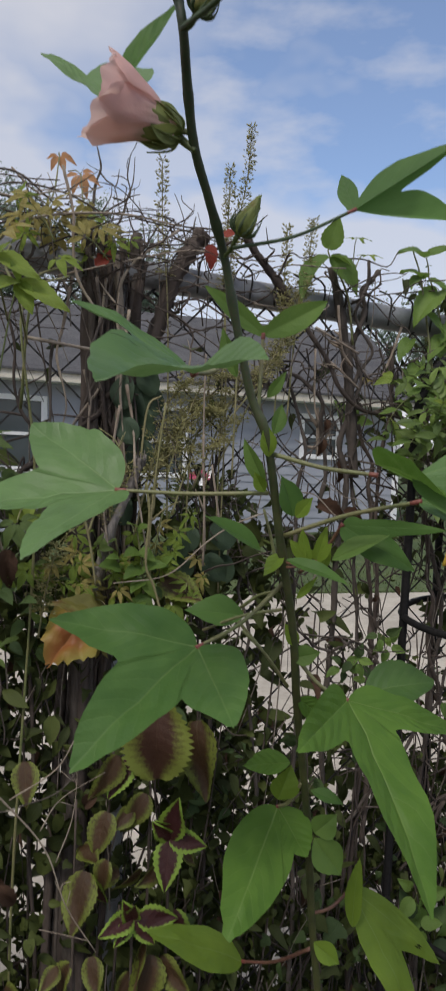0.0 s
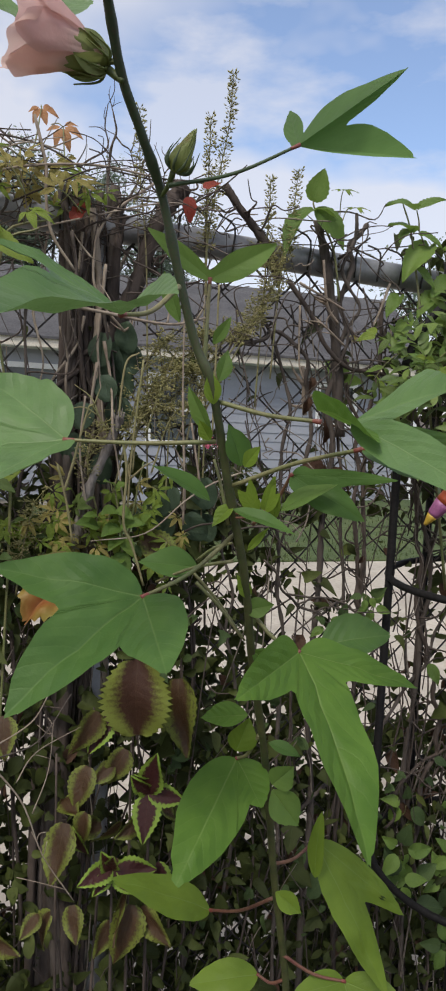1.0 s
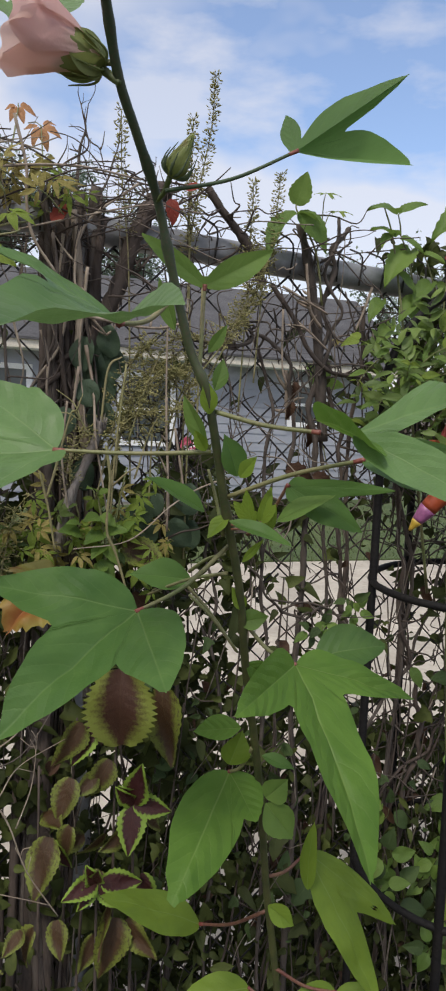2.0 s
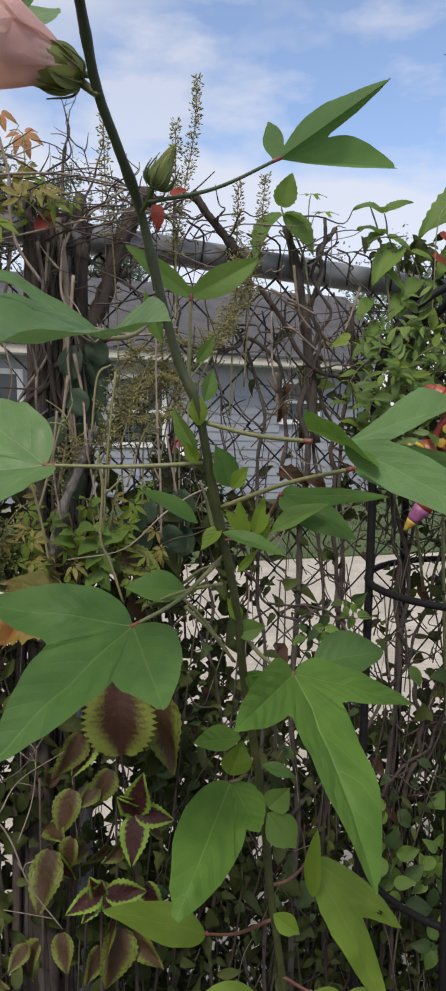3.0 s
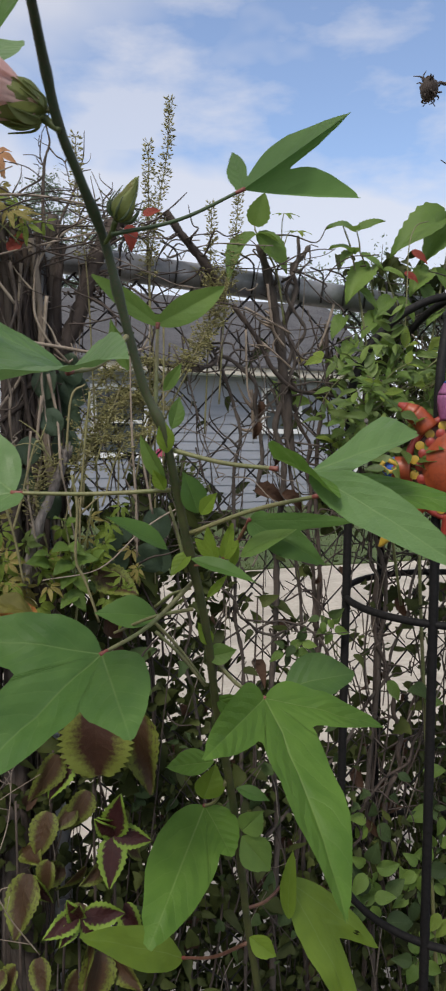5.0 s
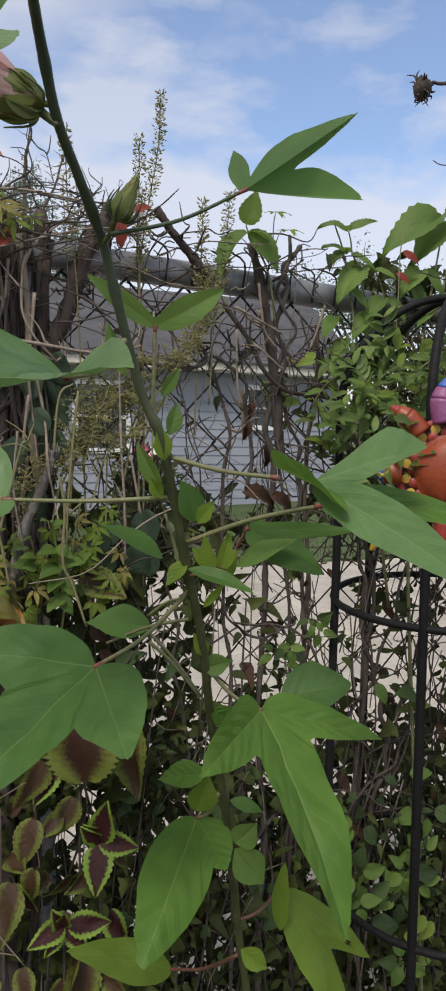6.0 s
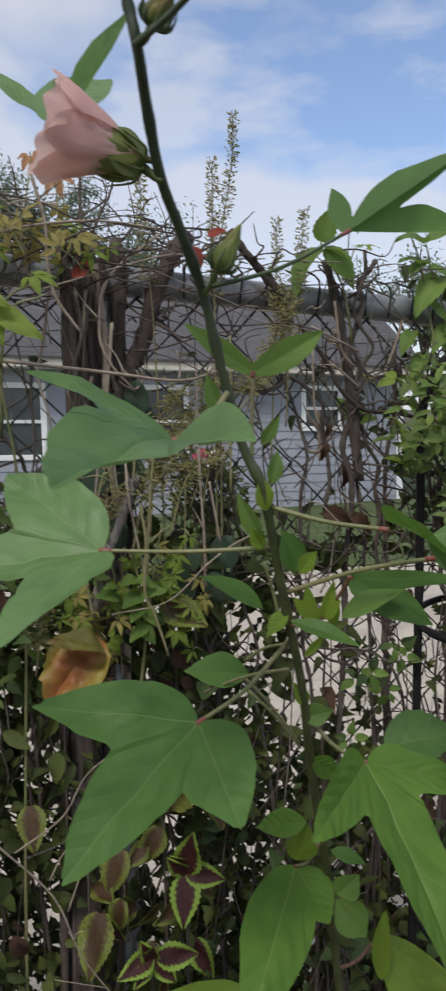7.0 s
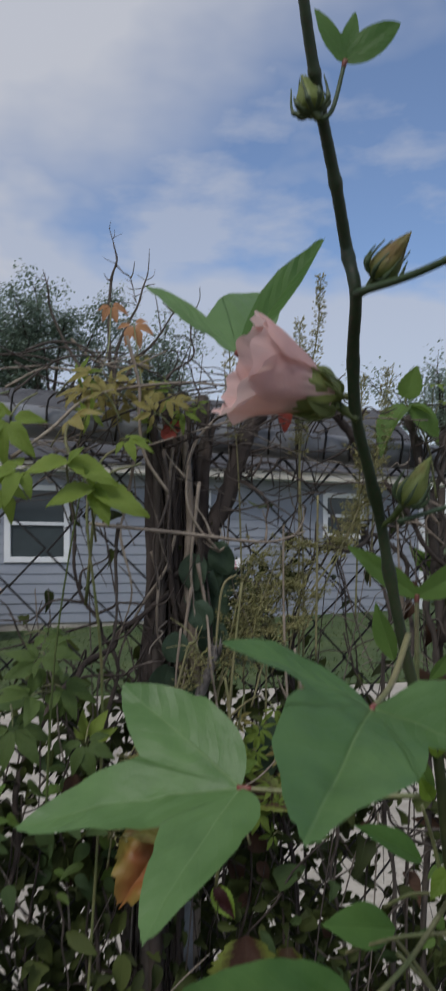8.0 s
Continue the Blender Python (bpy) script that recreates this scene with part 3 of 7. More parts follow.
def slab(x0, x1, z0, z1, off0, off1, bevel=0.0):
    """A board on the front wall that reaches from off0 to off1 metres in front of it."""
    bm = box((x0, -off1, z0), (x1, -off0, z1), bevel)
    for v in bm.verts:
        v.co = house_at(v.co.x, v.co.z, -v.co.y)
    return bm


def build_house():
    x0, x1, eave, ridge = -8.0, 2.8, 2.38, 4.05
    h = thing("house", house_at(-2.2, 0), "single-storey house with grey lap siding and a dark shingle roof", "house")
    wins = [(-3.77, -2.90, 1.01, 2.15), (-1.72, -0.85, 1.01, 2.15), (0.98, 1.70, 1.42, 2.18), (-6.6, -5.7, 1.01, 2.15)]
    core = slab(x0, x1, -0.3, eave - 0.03, -7.0, -0.02)
    wall = part("wall", core, M_SIDING, h, "house wall under the siding", smooth=False)
    # lapped boards, left out where a window stands
    z, lap = 0.12, 0.145
    while z < eave - 0.06:
        cuts = [x0]
        for a, b, lo, hi in wins:
            if z + lap > lo and z < hi:
                cuts += [a, b]
        cuts = sorted(cuts) + [x1]
        for a, b in zip(cuts[::2], cuts[1::2]):
            bm = slab(a, b, z, z + lap - 0.004, 0.0, 0.010)
            for v in bm.verts:
                if v.co.z + HOUSE_FALL * (v.co.x - HOUSE_X) < z + 0.01:
                    v.co.y -= 0.014
            part("siding_board", bm, M_SIDING, wall, smooth=False)
        z += lap
    part("foundation", slab(x0, x1, -0.3, 0.12, -0.01, 0.004), M_CONCRETE, h, smooth=False)
    for a, b, lo, hi in wins:
        w = part("window", slab(a + 0.07, b - 0.07, lo + 0.07, hi - 0.07, -0.015, -0.005), M_GLASS, h, "white-framed sash window with dark glass", smooth=False)
        for q in ((a, b, lo, lo + 0.08), (a, b, hi - 0.08, hi), (a, a + 0.08, lo + 0.08, hi - 0.08), (b - 0.08, b, lo + 0.08, hi - 0.08)):
            part("frame", slab(*q, 0.0, 0.045, 0.004), M_WHITE, w, smooth=False)
        mid = (lo + hi) / 2
        part("sash_bar", slab(a + 0.08, b - 0.08, mid - 0.025, mid + 0.025, 0.0, 0.03, 0.003), M_WHITE, w, smooth=False)
    part("corner_board", slab(x1 - 0.10, x1 + 0.02, 0.1, eave - 0.03, 0.0, 0.03), M_WHITE, h, smooth=False)
    part("fascia", slab(x0 - 0.4, x1 + 0.35, eave - 0.02, eave + 0.11, 0.45, 0.48), M_CREAM, h, "pale fascia board along the eaves", smooth=False)
    part("soffit", slab(x0 - 0.4, x1 + 0.35, eave - 0.03, eave - 0.005, 0.0, 0.45), M_WHITE, h, smooth=False)
    part("gutter_edge", slab(x0 - 0.42, x1 + 0.37, eave + 0.10, eave + 0.135, 0.43, 0.52), M_ROOF, h, smooth=False)
    # hipped roof
    roof_v, y_back = [], 7.5
    for x, off, zz in ((x0 - 0.45, 0.5, eave + 0.12), (x1 + 0.4, 0.5, eave + 0.12), (x1 + 0.4, -y_back, eave + 0.12), (x0 - 0.45, -y_back, eave + 0.12), (x0 + 3.2, -3.4, ridge), (x1 - 0.1, -3.4, ridge + 0.12)):
        roof_v.append(house_at(x, zz, off))
    part("roof", (roof_v, [(0, 1, 5, 4), (1, 2, 5), (2, 3, 4, 5), (3, 0, 4)]), M_ROOF, h, "dark grey asphalt shingle roof", smooth=False)
    # shingle courses that stand a little proud
    for i in range(1, 22):
        f = i / 22
        a = roof_v[0].lerp(roof_v[4], f)
        b = roof_v[1].lerp(roof_v[5], f)
        nrm = V((0, -0.36, 0.93))
        c = [a + nrm * 0.005, b + nrm * 0.005, b + V((0, 0.16, 0.062)), a + V((0, 0.16, 0.062)), a - nrm * 0.01, b - nrm * 0.01]
        part("shingle_course", (c, [(0, 1, 2, 3), (4, 5, 1, 0)]), M_ROOF, h, smooth=False)


build_house()


def build_tree(name, at, height, spread, seed, leaves, label):
    rng = random.Random(seed)
    at = V(at)
    t = thing(name, at, label, "tree")
    top = at + V((0.2, 0.1, height * 0.55))
    part("trunk", tube([at, at + V((0.1, 0, height * 0.3)), top], 0.16, 0.09, 8, 6, 0.1, seed), M_BARK, t)
    geos, ends = [], []
    for i in range(17):
        a = rng.uniform(0, 6.28)
        r = spread * rng.uniform(0.35, 1.0)
        start = at.lerp(top, rng.uniform(0.6, 1.0))
        end = at + V((r * math.cos(a), r * math.sin(a), height * rng.uniform(0.62, 1.0)))
        mid = start.lerp(end, 0.5) + V((0, 0, 0.35))
        part("limb", tube([start, mid, end], 0.06, 0.012, 5, 5, 0.1, seed + i), M_BARK, t)
        for k in range(9):
            s = mid.lerp(end, rng.random())
            e = s + V((rng.uniform(-0.8, 0.8), rng.uniform(-0.8, 0.8), rng.uniform(-0.2, 0.7)))
            geos.append(tube([s, s.lerp(e, 0.5) + V((0, 0, 0.08)), e], 0.014, 0.004, 4, 3))
            ends += [e, s.lerp(e, 0.6), s.lerp(e, 0.3)]
    part("twigwork", joined(geos), M_BARK, t, kind="stuff")
    tmpl = blade("ovate", 2, 1, 0.6, 0.1, 0.1)
    lv = []
    for _ in range(leaves):
        c = rng.choice(ends)
        p = c + V((rng.gauss(0, 0.23), rng.gauss(0, 0.23), rng.gauss(0, 0.17)))
        d = V((rng.gauss(0, 1), rng.gauss(0, 1), rng.gauss(-0.3, 0.6)))
        lv.append(moved(tmpl, frame_of(p, d, (rng.gauss(0, 0.5), rng.gauss(0, 0.5), 1), rng.uniform(0.07, 0.145))))
    part("crown", joined(lv), M_TREELEAF_HAZED, t, "thin airy crown of small leaves")


build_tree("tree", (-7.4, 24.5, 0), 9.3, 2.7, 11, 26000, "leafy tree behind the house, its leaf colour greyed for haze")
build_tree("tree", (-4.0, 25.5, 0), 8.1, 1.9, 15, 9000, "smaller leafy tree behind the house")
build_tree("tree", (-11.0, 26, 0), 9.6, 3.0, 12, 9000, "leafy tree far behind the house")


def build_bare_tree():
    """A leafless dead tree whose top stands up between the leafy crowns."""
    t = thing("bare_tree", (-4.5, 22.0, 0.0), "leafless dead tree with a few forked grey branches", "tree")
    rng = random.Random(17)
    part("trunk", tube([(-4.5, 22.0, -0.1), (-4.55, 22.0, 2.0), (-4.45, 22.0, 4.2), (-4.60, 22.0, 6.3)], 0.17, 0.075, 8, 6, 0.1, 1), M_BARK, t)
    limbs = (((-4.60, 6.2), (-4.65, 7.77), (-4.60, 8.78), (-4.52, 9.06), (-4.41, 9.42), (-4.46, 9.79), (-4.54, 10.07), (-4.64, 10.42)), ((-4.60, 8.78), (-4.73, 8.88), (-4.80, 9.01)), ((-4.42, 9.28), (-4.19, 8.99), (-3.99, 8.86), (-3.88, 8.39), (-3.79, 8.02)),
             ((-3.99, 8.86), (-3.94, 9.07), (-3.86, 9.37)), ((-4.48, 4.6), (-4.43, 6.46), (-4.09, 7.38), (-3.79, 8.02), (-3.63, 8.57), (-3.49, 9.11), (-3.40, 9.72)), ((-3.63, 8.57), (-3.44, 8.62), (-3.23, 8.64)),
             ((-4.46, 5.2), (-3.95, 6.26), (-3.47, 6.71), (-3.08, 7.16), (-2.70, 7.80), (-2.51, 7.85)), ((-2.70, 7.80), (-2.88, 7.99), (-2.99, 8.08)), ((-3.08, 7.16), (-3.13, 7.72), (-3.25, 8.46)), ((-4.55, 5.0), (-5.7, 6.4), (-6.42, 7.82), (-6.50, 8.57), (-6.59, 8.85), (-6.72, 9.23)))
    for k, pts in enumerate(limbs):
        thick = 0.062 if len(pts) > 5 else 0.026
        line = [V((x, 22.0 + rng.gauss(0, 0.08), z)) for x, z in pts]
        limb = part("limb", tube(line, thick, 0.010, 6, 5, 0.12, k), M_BARK, t)
        if len(pts) > 3:
            dense = spline(line, 4)
            for m in range(5):
                p = rng.choice(dense[len(dense) // 2:])
                q = p + V((rng.gauss(0, 0.22), 0.0, rng.uniform(0.02, 0.35)))
                part("twig", tube(wander(p, q, 2, 0.03, rng), 0.013, 0.005, 4, 3, 0.1, m), M_BARK, limb)


build_tree("tree", (5.6, 24.0, 0), 6.4, 2.4, 13, 6000, "low leafy tree beyond the lawn")
build_tree("tree", (8.6, 27.0, 0), 7.0, 2.8, 14, 5000, "distant leafy tree beyond the lawn")


def wander(a, b, n, jitter, rng, sag=0.0):
    """A wandering line from a to b."""
    a, b = V(a), V(b)
    pts = [a]
    for i in range(1, n):
        f = i / n
        p = a.lerp(b, f) + V((rng.gauss(0, jitter), rng.gauss(0, jitter * 0.6), rng.gauss(0, jitter) - sag * math.sin(math.pi * f)))
        pts.append(p)
    return pts + [b]


build_bare_tree()


def build_pot():
    at = V((-3.90, 9.7, 0.02))
    p = thing("planter", at, "round brown clay planter with a pale rim on the lawn", "planter")
    prof = [(0.22, 0.0), (0.30, 0.2), (0.34, 0.5), (0.33, 0.62)]
    verts, faces, k = [], [], 20
    for r, z in prof:
        verts += [at + V((r * math.cos(6.2832 * i / k), r * math.sin(6.2832 * i / k), z)) for i in range(k)]
    for j in range(len(prof) - 1):
        faces += [(j * k + i, j * k + (i + 1) % k, (j + 1) * k + (i + 1) % k, (j + 1) * k + i) for i in range(k)]
    faces.append(tuple(range(k))[::-1])
    part("body", (verts, faces), M_POT, p)
    ring = [at + V((0.35 * math.cos(6.2832 * i / k), 0.35 * math.sin(6.2832 * i / k), 0.66)) for i in range(k + 1)]
    part("rim", tube(ring, 0.05, 0.05, 8, 0), M_POT_RIM, p)
    part("fill", ([at + V((0.33 * math.cos(6.2832 * i / k), 0.33 * math.sin(6.2832 * i / k), 0.64)) for i in range(k)], [tuple(range(k))]), M_POT_RIM, p)


build_pot()


def build_flower_shrub():
    """A low bush with pink and white blossoms on the lawn before the house."""
    at = V((-0.40, 8.4, 0.0))
    s = thing("flowering_shrub", at, "low dark green shrub with pink and white blossoms on the lawn", "shrub")
    rng = random.Random(88)
    for k in range(7):
        a = 0.9 * k
        part("branch", tube([at, at + V((0.12 * math.cos(a), 0.12 * math.sin(a), 0.5)), at + V((0.34 * math.cos(a), 0.30 * math.sin(a), rng.uniform(0.85, 1.15)))], 0.016, 0.005, 6, 5), M_BARK, s)
    tmpl = blade("ovate", 4, 1, 0.5, 0.3, 0.3)
    leaves = []
    for _ in range(900):
        d = V((rng.gauss(0, 1), rng.gauss(0, 1), rng.gauss(0, 1))).normalized() * rng.uniform(0.45, 1.0)
        p = at + V((0.46 * d.x, 0.36 * d.y, 0.72 + 0.48 * d.z))
        leaves.append(moved(tmpl, frame_of(p, d + V((0, 0, rng.gauss(0, 0.6))), (rng.gauss(0, 0.5), -0.4, 0.8), rng.uniform(0.06, 0.11))))
    part("crown", joined(leaves), M_DARK, s, kind="stuff")
    petal = {m: shared("round", m, name="petal", rows=5, half=2, width=0.9, cup=0.3, droop=0.3) for m in (M_RED_PETAL, M_WHITE)}
    for x, z, m in ((-0.02, 1.20, M_RED_PETAL), (0.05, 1.15, M_RED_PETAL), (0.10, 1.18, M_WHITE), (-0.09, 1.16, M_RED_PETAL), (0.02, 1.10, M_WHITE)):
        c = at + V((x, -0.36, z))
        b = part("blossom", tube([c + V((0, 0.10, -0.10)), c], 0.006, 0.004, 5, 3), M_STALK, s, "pink blossom" if m is M_RED_PETAL else "white blossom")
        for k in range(5):
            w = 1.2566 * k
            leaf_part(b, petal[m], c, (math.cos(w), -0.5, math.sin(w)), (0, -1, 0.2), 0.055, name="petal")


build_flower_shrub()


# ---------------------------------------------------------------- the chain-link fence
def build_fence():
    f = thing("chain_link_fence", on_fence(0, 0), "weathered galvanised chain-link fence overgrown with dead vines", "fence")
    a, b = -6.5, 7.2
    part("top_rail", tube([on_fence(a + (b - a) * i / 10, rail_z(a + (b - a) * i / 10)) for i in range(11)], 0.0235, 0.0235, 14, 0), M_GALV, f, "dull galvanised steel top rail")
    for x in (-0.16, 2.30, -2.62, 4.75, -5.07, 7.18, -6.48):
        post = part("post", tube([on_fence(x, -0.3, -0.02), on_fence(x, rail_z(x) + (0.03 if x != -0.16 else -0.02), -0.02)], 0.03, 0.03, 12, 1), M_GALV, f)
        if x == -0.16:  # the vine trunk hides this post's top
            continue
        cap = bmesh.new()
        bmesh.ops.create_uvsphere(cap, u_segments=12, v_segments=6, radius=0.034)
        bmesh.ops.translate(cap, verts=cap.verts, vec=on_fence(x, rail_z(x) + 0.035, -0.02))
        part("cap", cap, M_GALV, post)
        bm = bmesh.new()
        bmesh.ops.create_cone(bm, cap_ends=True, segments=14, radius1=0.034, radius2=0.034, depth=0.035)
        bmesh.ops.translate(bm, verts=bm.verts, vec=on_fence(x, rail_z(x), -0.02))
        part("rail_end", bm, M_GALV, post)
    d = 0.106
    run = d / math.hypot(1, 0.45)
    rng = random.Random(3)
    x, i = -6.45, 0
    while x < 7.15:
        top = rail_z(x) - 0.02
        pts, k = [], 0
        z = top
        while z > 0.03:
            side = 1 if (k + i) % 2 else -1
            pts.append(on_fence(x + side * run * 0.25 * 1.04 + rng.uniform(-0.0025, 0.0025), z + rng.uniform(-0.002, 0.002), 0.004 + 0.005 * side))
            z -= d / 2
            k += 1
        part("wire", tube(pts, 0.0023, 0.0023, 5, 0), M_WIRE, f)
        x += run / 2
        i += 1
    # the wire's twisted ends above the rail
    for k in range(34):
        x = -0.55 + k * run / 2.2
        p = on_fence(x, rail_z(x) - 0.02, 0.026)
        part("tie_wire", tube([p, p + V((0.004, -0.002, 0.05)), p + V((rng.uniform(-0.03, 0.03), 0.0, rng.uniform(0.06, 0.085)))], 0.0019, 0.0016, 4, 3), M_WIRE, f)


build_fence()


# ---------------------------------------------------------------- the tall hibiscus
HIB = V((0.20, 0.95, 0.0))


def stalk(parent, a, b, r=0.0019, sag=0.008, red=True, name="leaf_stalk", mat=None):
    a, b = V(a), V(b)
    mid = a.lerp(b, 0.5) + V((0, 0, -sag))
    s = part(name, tube([a, mid, b], r * 1.15, r * 0.9, 8, 7), mat or M_STALK, parent)
    if red:
        c = b.lerp(mid, 0.12)
        part("red_joint", tube([c, b + (b - c) * 0.3], r * 1.0, r * 1.25, 8, 3), M_REDJOINT, s, "dull red joint at the blade")
    return s


def build_bud(parent, base, tip, r, label, seed=0, open_=0.0):
    base, tip = V(base), V(tip)
    ax = (tip - base)
    L = ax.length
    ax.normalize()
    e1 = ax.cross(V((0.2, -1, 0.1))).normalized()
    e2 = ax.cross(e1)
    prof = ((0.0, 0.42), (0.06, 0.80), (0.16, 1.04), (0.28, 1.08), (0.42, 0.94), (0.58, 0.69), (0.74, 0.43), (0.88, 0.21), (1.0, 0.04))
    verts, faces, uvs, k = [], [], [], 20
    for s, w in prof:
        for i in range(k):
            a = 6.2832 * i / k
            rr = r * w * (1 + 0.10 * math.cos(5 * a) * min(1, s * 3))
            verts.append(base + ax * L * s + (e1 * math.cos(a + seed + 0.9 * s) + e2 * math.sin(a + seed + 0.9 * s)) * rr)
            uvs.append((s, 0.25 + 0.6 * abs(math.cos(2.5 * a))))
    for j in range(len(prof) - 1):
        faces += [(j * k + i, j * k + (i + 1) % k, (j + 1) * k + (i + 1) % k, (j + 1) * k + i) for i in range(k)]
    faces += [tuple(range(k))[::-1], tuple(range(len(verts) - k, len(verts)))]
    b = part("bud", (verts, faces, uvs), M_BUD, parent, label)
    for k in range(5):
        w = 6.2832 * k / 5 + seed
        out = e1 * math.cos(w) + e2 * math.sin(w)
        geo = palmate(base + ax * L * 0.03 + out * r * 0.75, [base + ax * L * (0.90 + 0.07 * (k % 2)) + out * r * (0.22 + open_)], 0.13, fold=-0.35, arch=0.16, normal=out, back=70, rings=6, seed=k)
        part("sepal", geo, M_BUD, b)
    for k in range(9):
        w = 6.2832 * k / 9 + seed
        out = e1 * math.cos(w) + e2 * math.sin(w)
        p0 = base + ax * L * 0.02
        rise = 0.55 + 0.22 * math.sin(3 * k + seed)
        part("bract", tube([p0, p0 + out * r * 1.15 + ax * L * 0.08, p0 + out * r * 1.45 + ax * L * 0.28, p0 + out * r * (1.30 + 0.25 * math.sin(2.3 * k)) + ax * L * rise], 0.0015, 0.0003, 6, 5, 0, 0, ((0.5, 1.5),)), M_BRACT, b)
    return b


def build_flower(parent):
    base = V((0.007, 0.611, 1.7845))
    ax = V((-0.052, -0.018, 0.018)).normalized()
    up = (V((0, -0.25, 1)) - ax * V((0, -0.25, 1)).dot(ax)).normalized()
    side = ax.cross(up)
    fl = part("flower", tube([(0.0235, 0.609, 1.7715), (0.018, 0.611, 1.776), base], 0.0021, 0.0034, 8, 6), M_STEM, parent, "drooping half-closed pale pink flower")
    # (turn about the axis, length, mouth radius, lip's outward curl)
    petals = ((98, 0.060, 0.033, -0.004), (30, 0.057, 0.028, -0.002), (-40, 0.056, 0.027, 0.000), (-95, 0.061, 0.027, 0.004), (158, 0.060, 0.031, -0.002), (214, 0.059, 0.029, 0.003))
    for k, (deg, L, R, curl) in enumerate(petals):
        verts, uvs, faces = [], [], []
        nu, nv = 22, 20
        for i in range(nu + 1):
            s = i / nu
            for j in range(-nv // 2, nv // 2 + 1):
                v = j / (nv / 2)
                spread = radians(72) * (0.60 + 0.45 * s) * (1 - 0.45 * max(0, s - 0.7) / 0.3)
                w = radians(deg) + v * spread + 0.45 * (s - 1.0)
                r = 0.0075 + (R - 0.0075) * s ** 0.95
                r += 0.0010 * v + 0.0007 * math.sin(11 * v + 2.2 * k + 5 * s) * s + 0.0010 * math.sin(3.1 * v + k) * s * s
                r += 0.0007 * noise.noise(V((9 * v, 6 * s, 3.0 * k)))
                reach = L * (s - 0.12 * s * s * v * v) + 0.0018 * math.sin(7 * v + 2 * k) * s ** 3
                if s > 0.72:
                    r += curl * ((s - 0.72) / 0.28) ** 1.5
                verts.append(base + ax * reach + (up * math.sin(w) + side * math.cos(w)) * r)
                uvs.append((s, v))
        m = nv + 1
        for i in range(nu):
            for j in range(nv):
                a = i * m + j
                faces.append((a, a + 1, a + m + 1, a + m))
        part("petal", (verts, faces, uvs), M_PETAL, fl)
    for k in range(5):
        w = 6.2832 * k / 5 + 0.3
        out = up * math.sin(w) + side * math.cos(w)
        geo = palmate(base - ax * 0.007, [base + ax * 0.027 + out * 0.0175], 0.36, fold=-0.3, arch=0.22, normal=out, back=80, rings=6, seed=k)
        part("sepal", geo, M_SEPAL, fl, "green pointed sepal")
    for k in range(9):
        w = 6.2832 * k / 9
        out = up * math.sin(w) + side * math.cos(w)
        p0 = base - ax * 0.005
        part("bract", tube([p0, p0 + out * 0.011 + ax * 0.002, p0 + out * (0.017 + 0.003 * math.sin(2 * k)) + ax * 0.018], 0.0014, 0.0005, 5, 5), M_SEPAL, fl)
    return fl


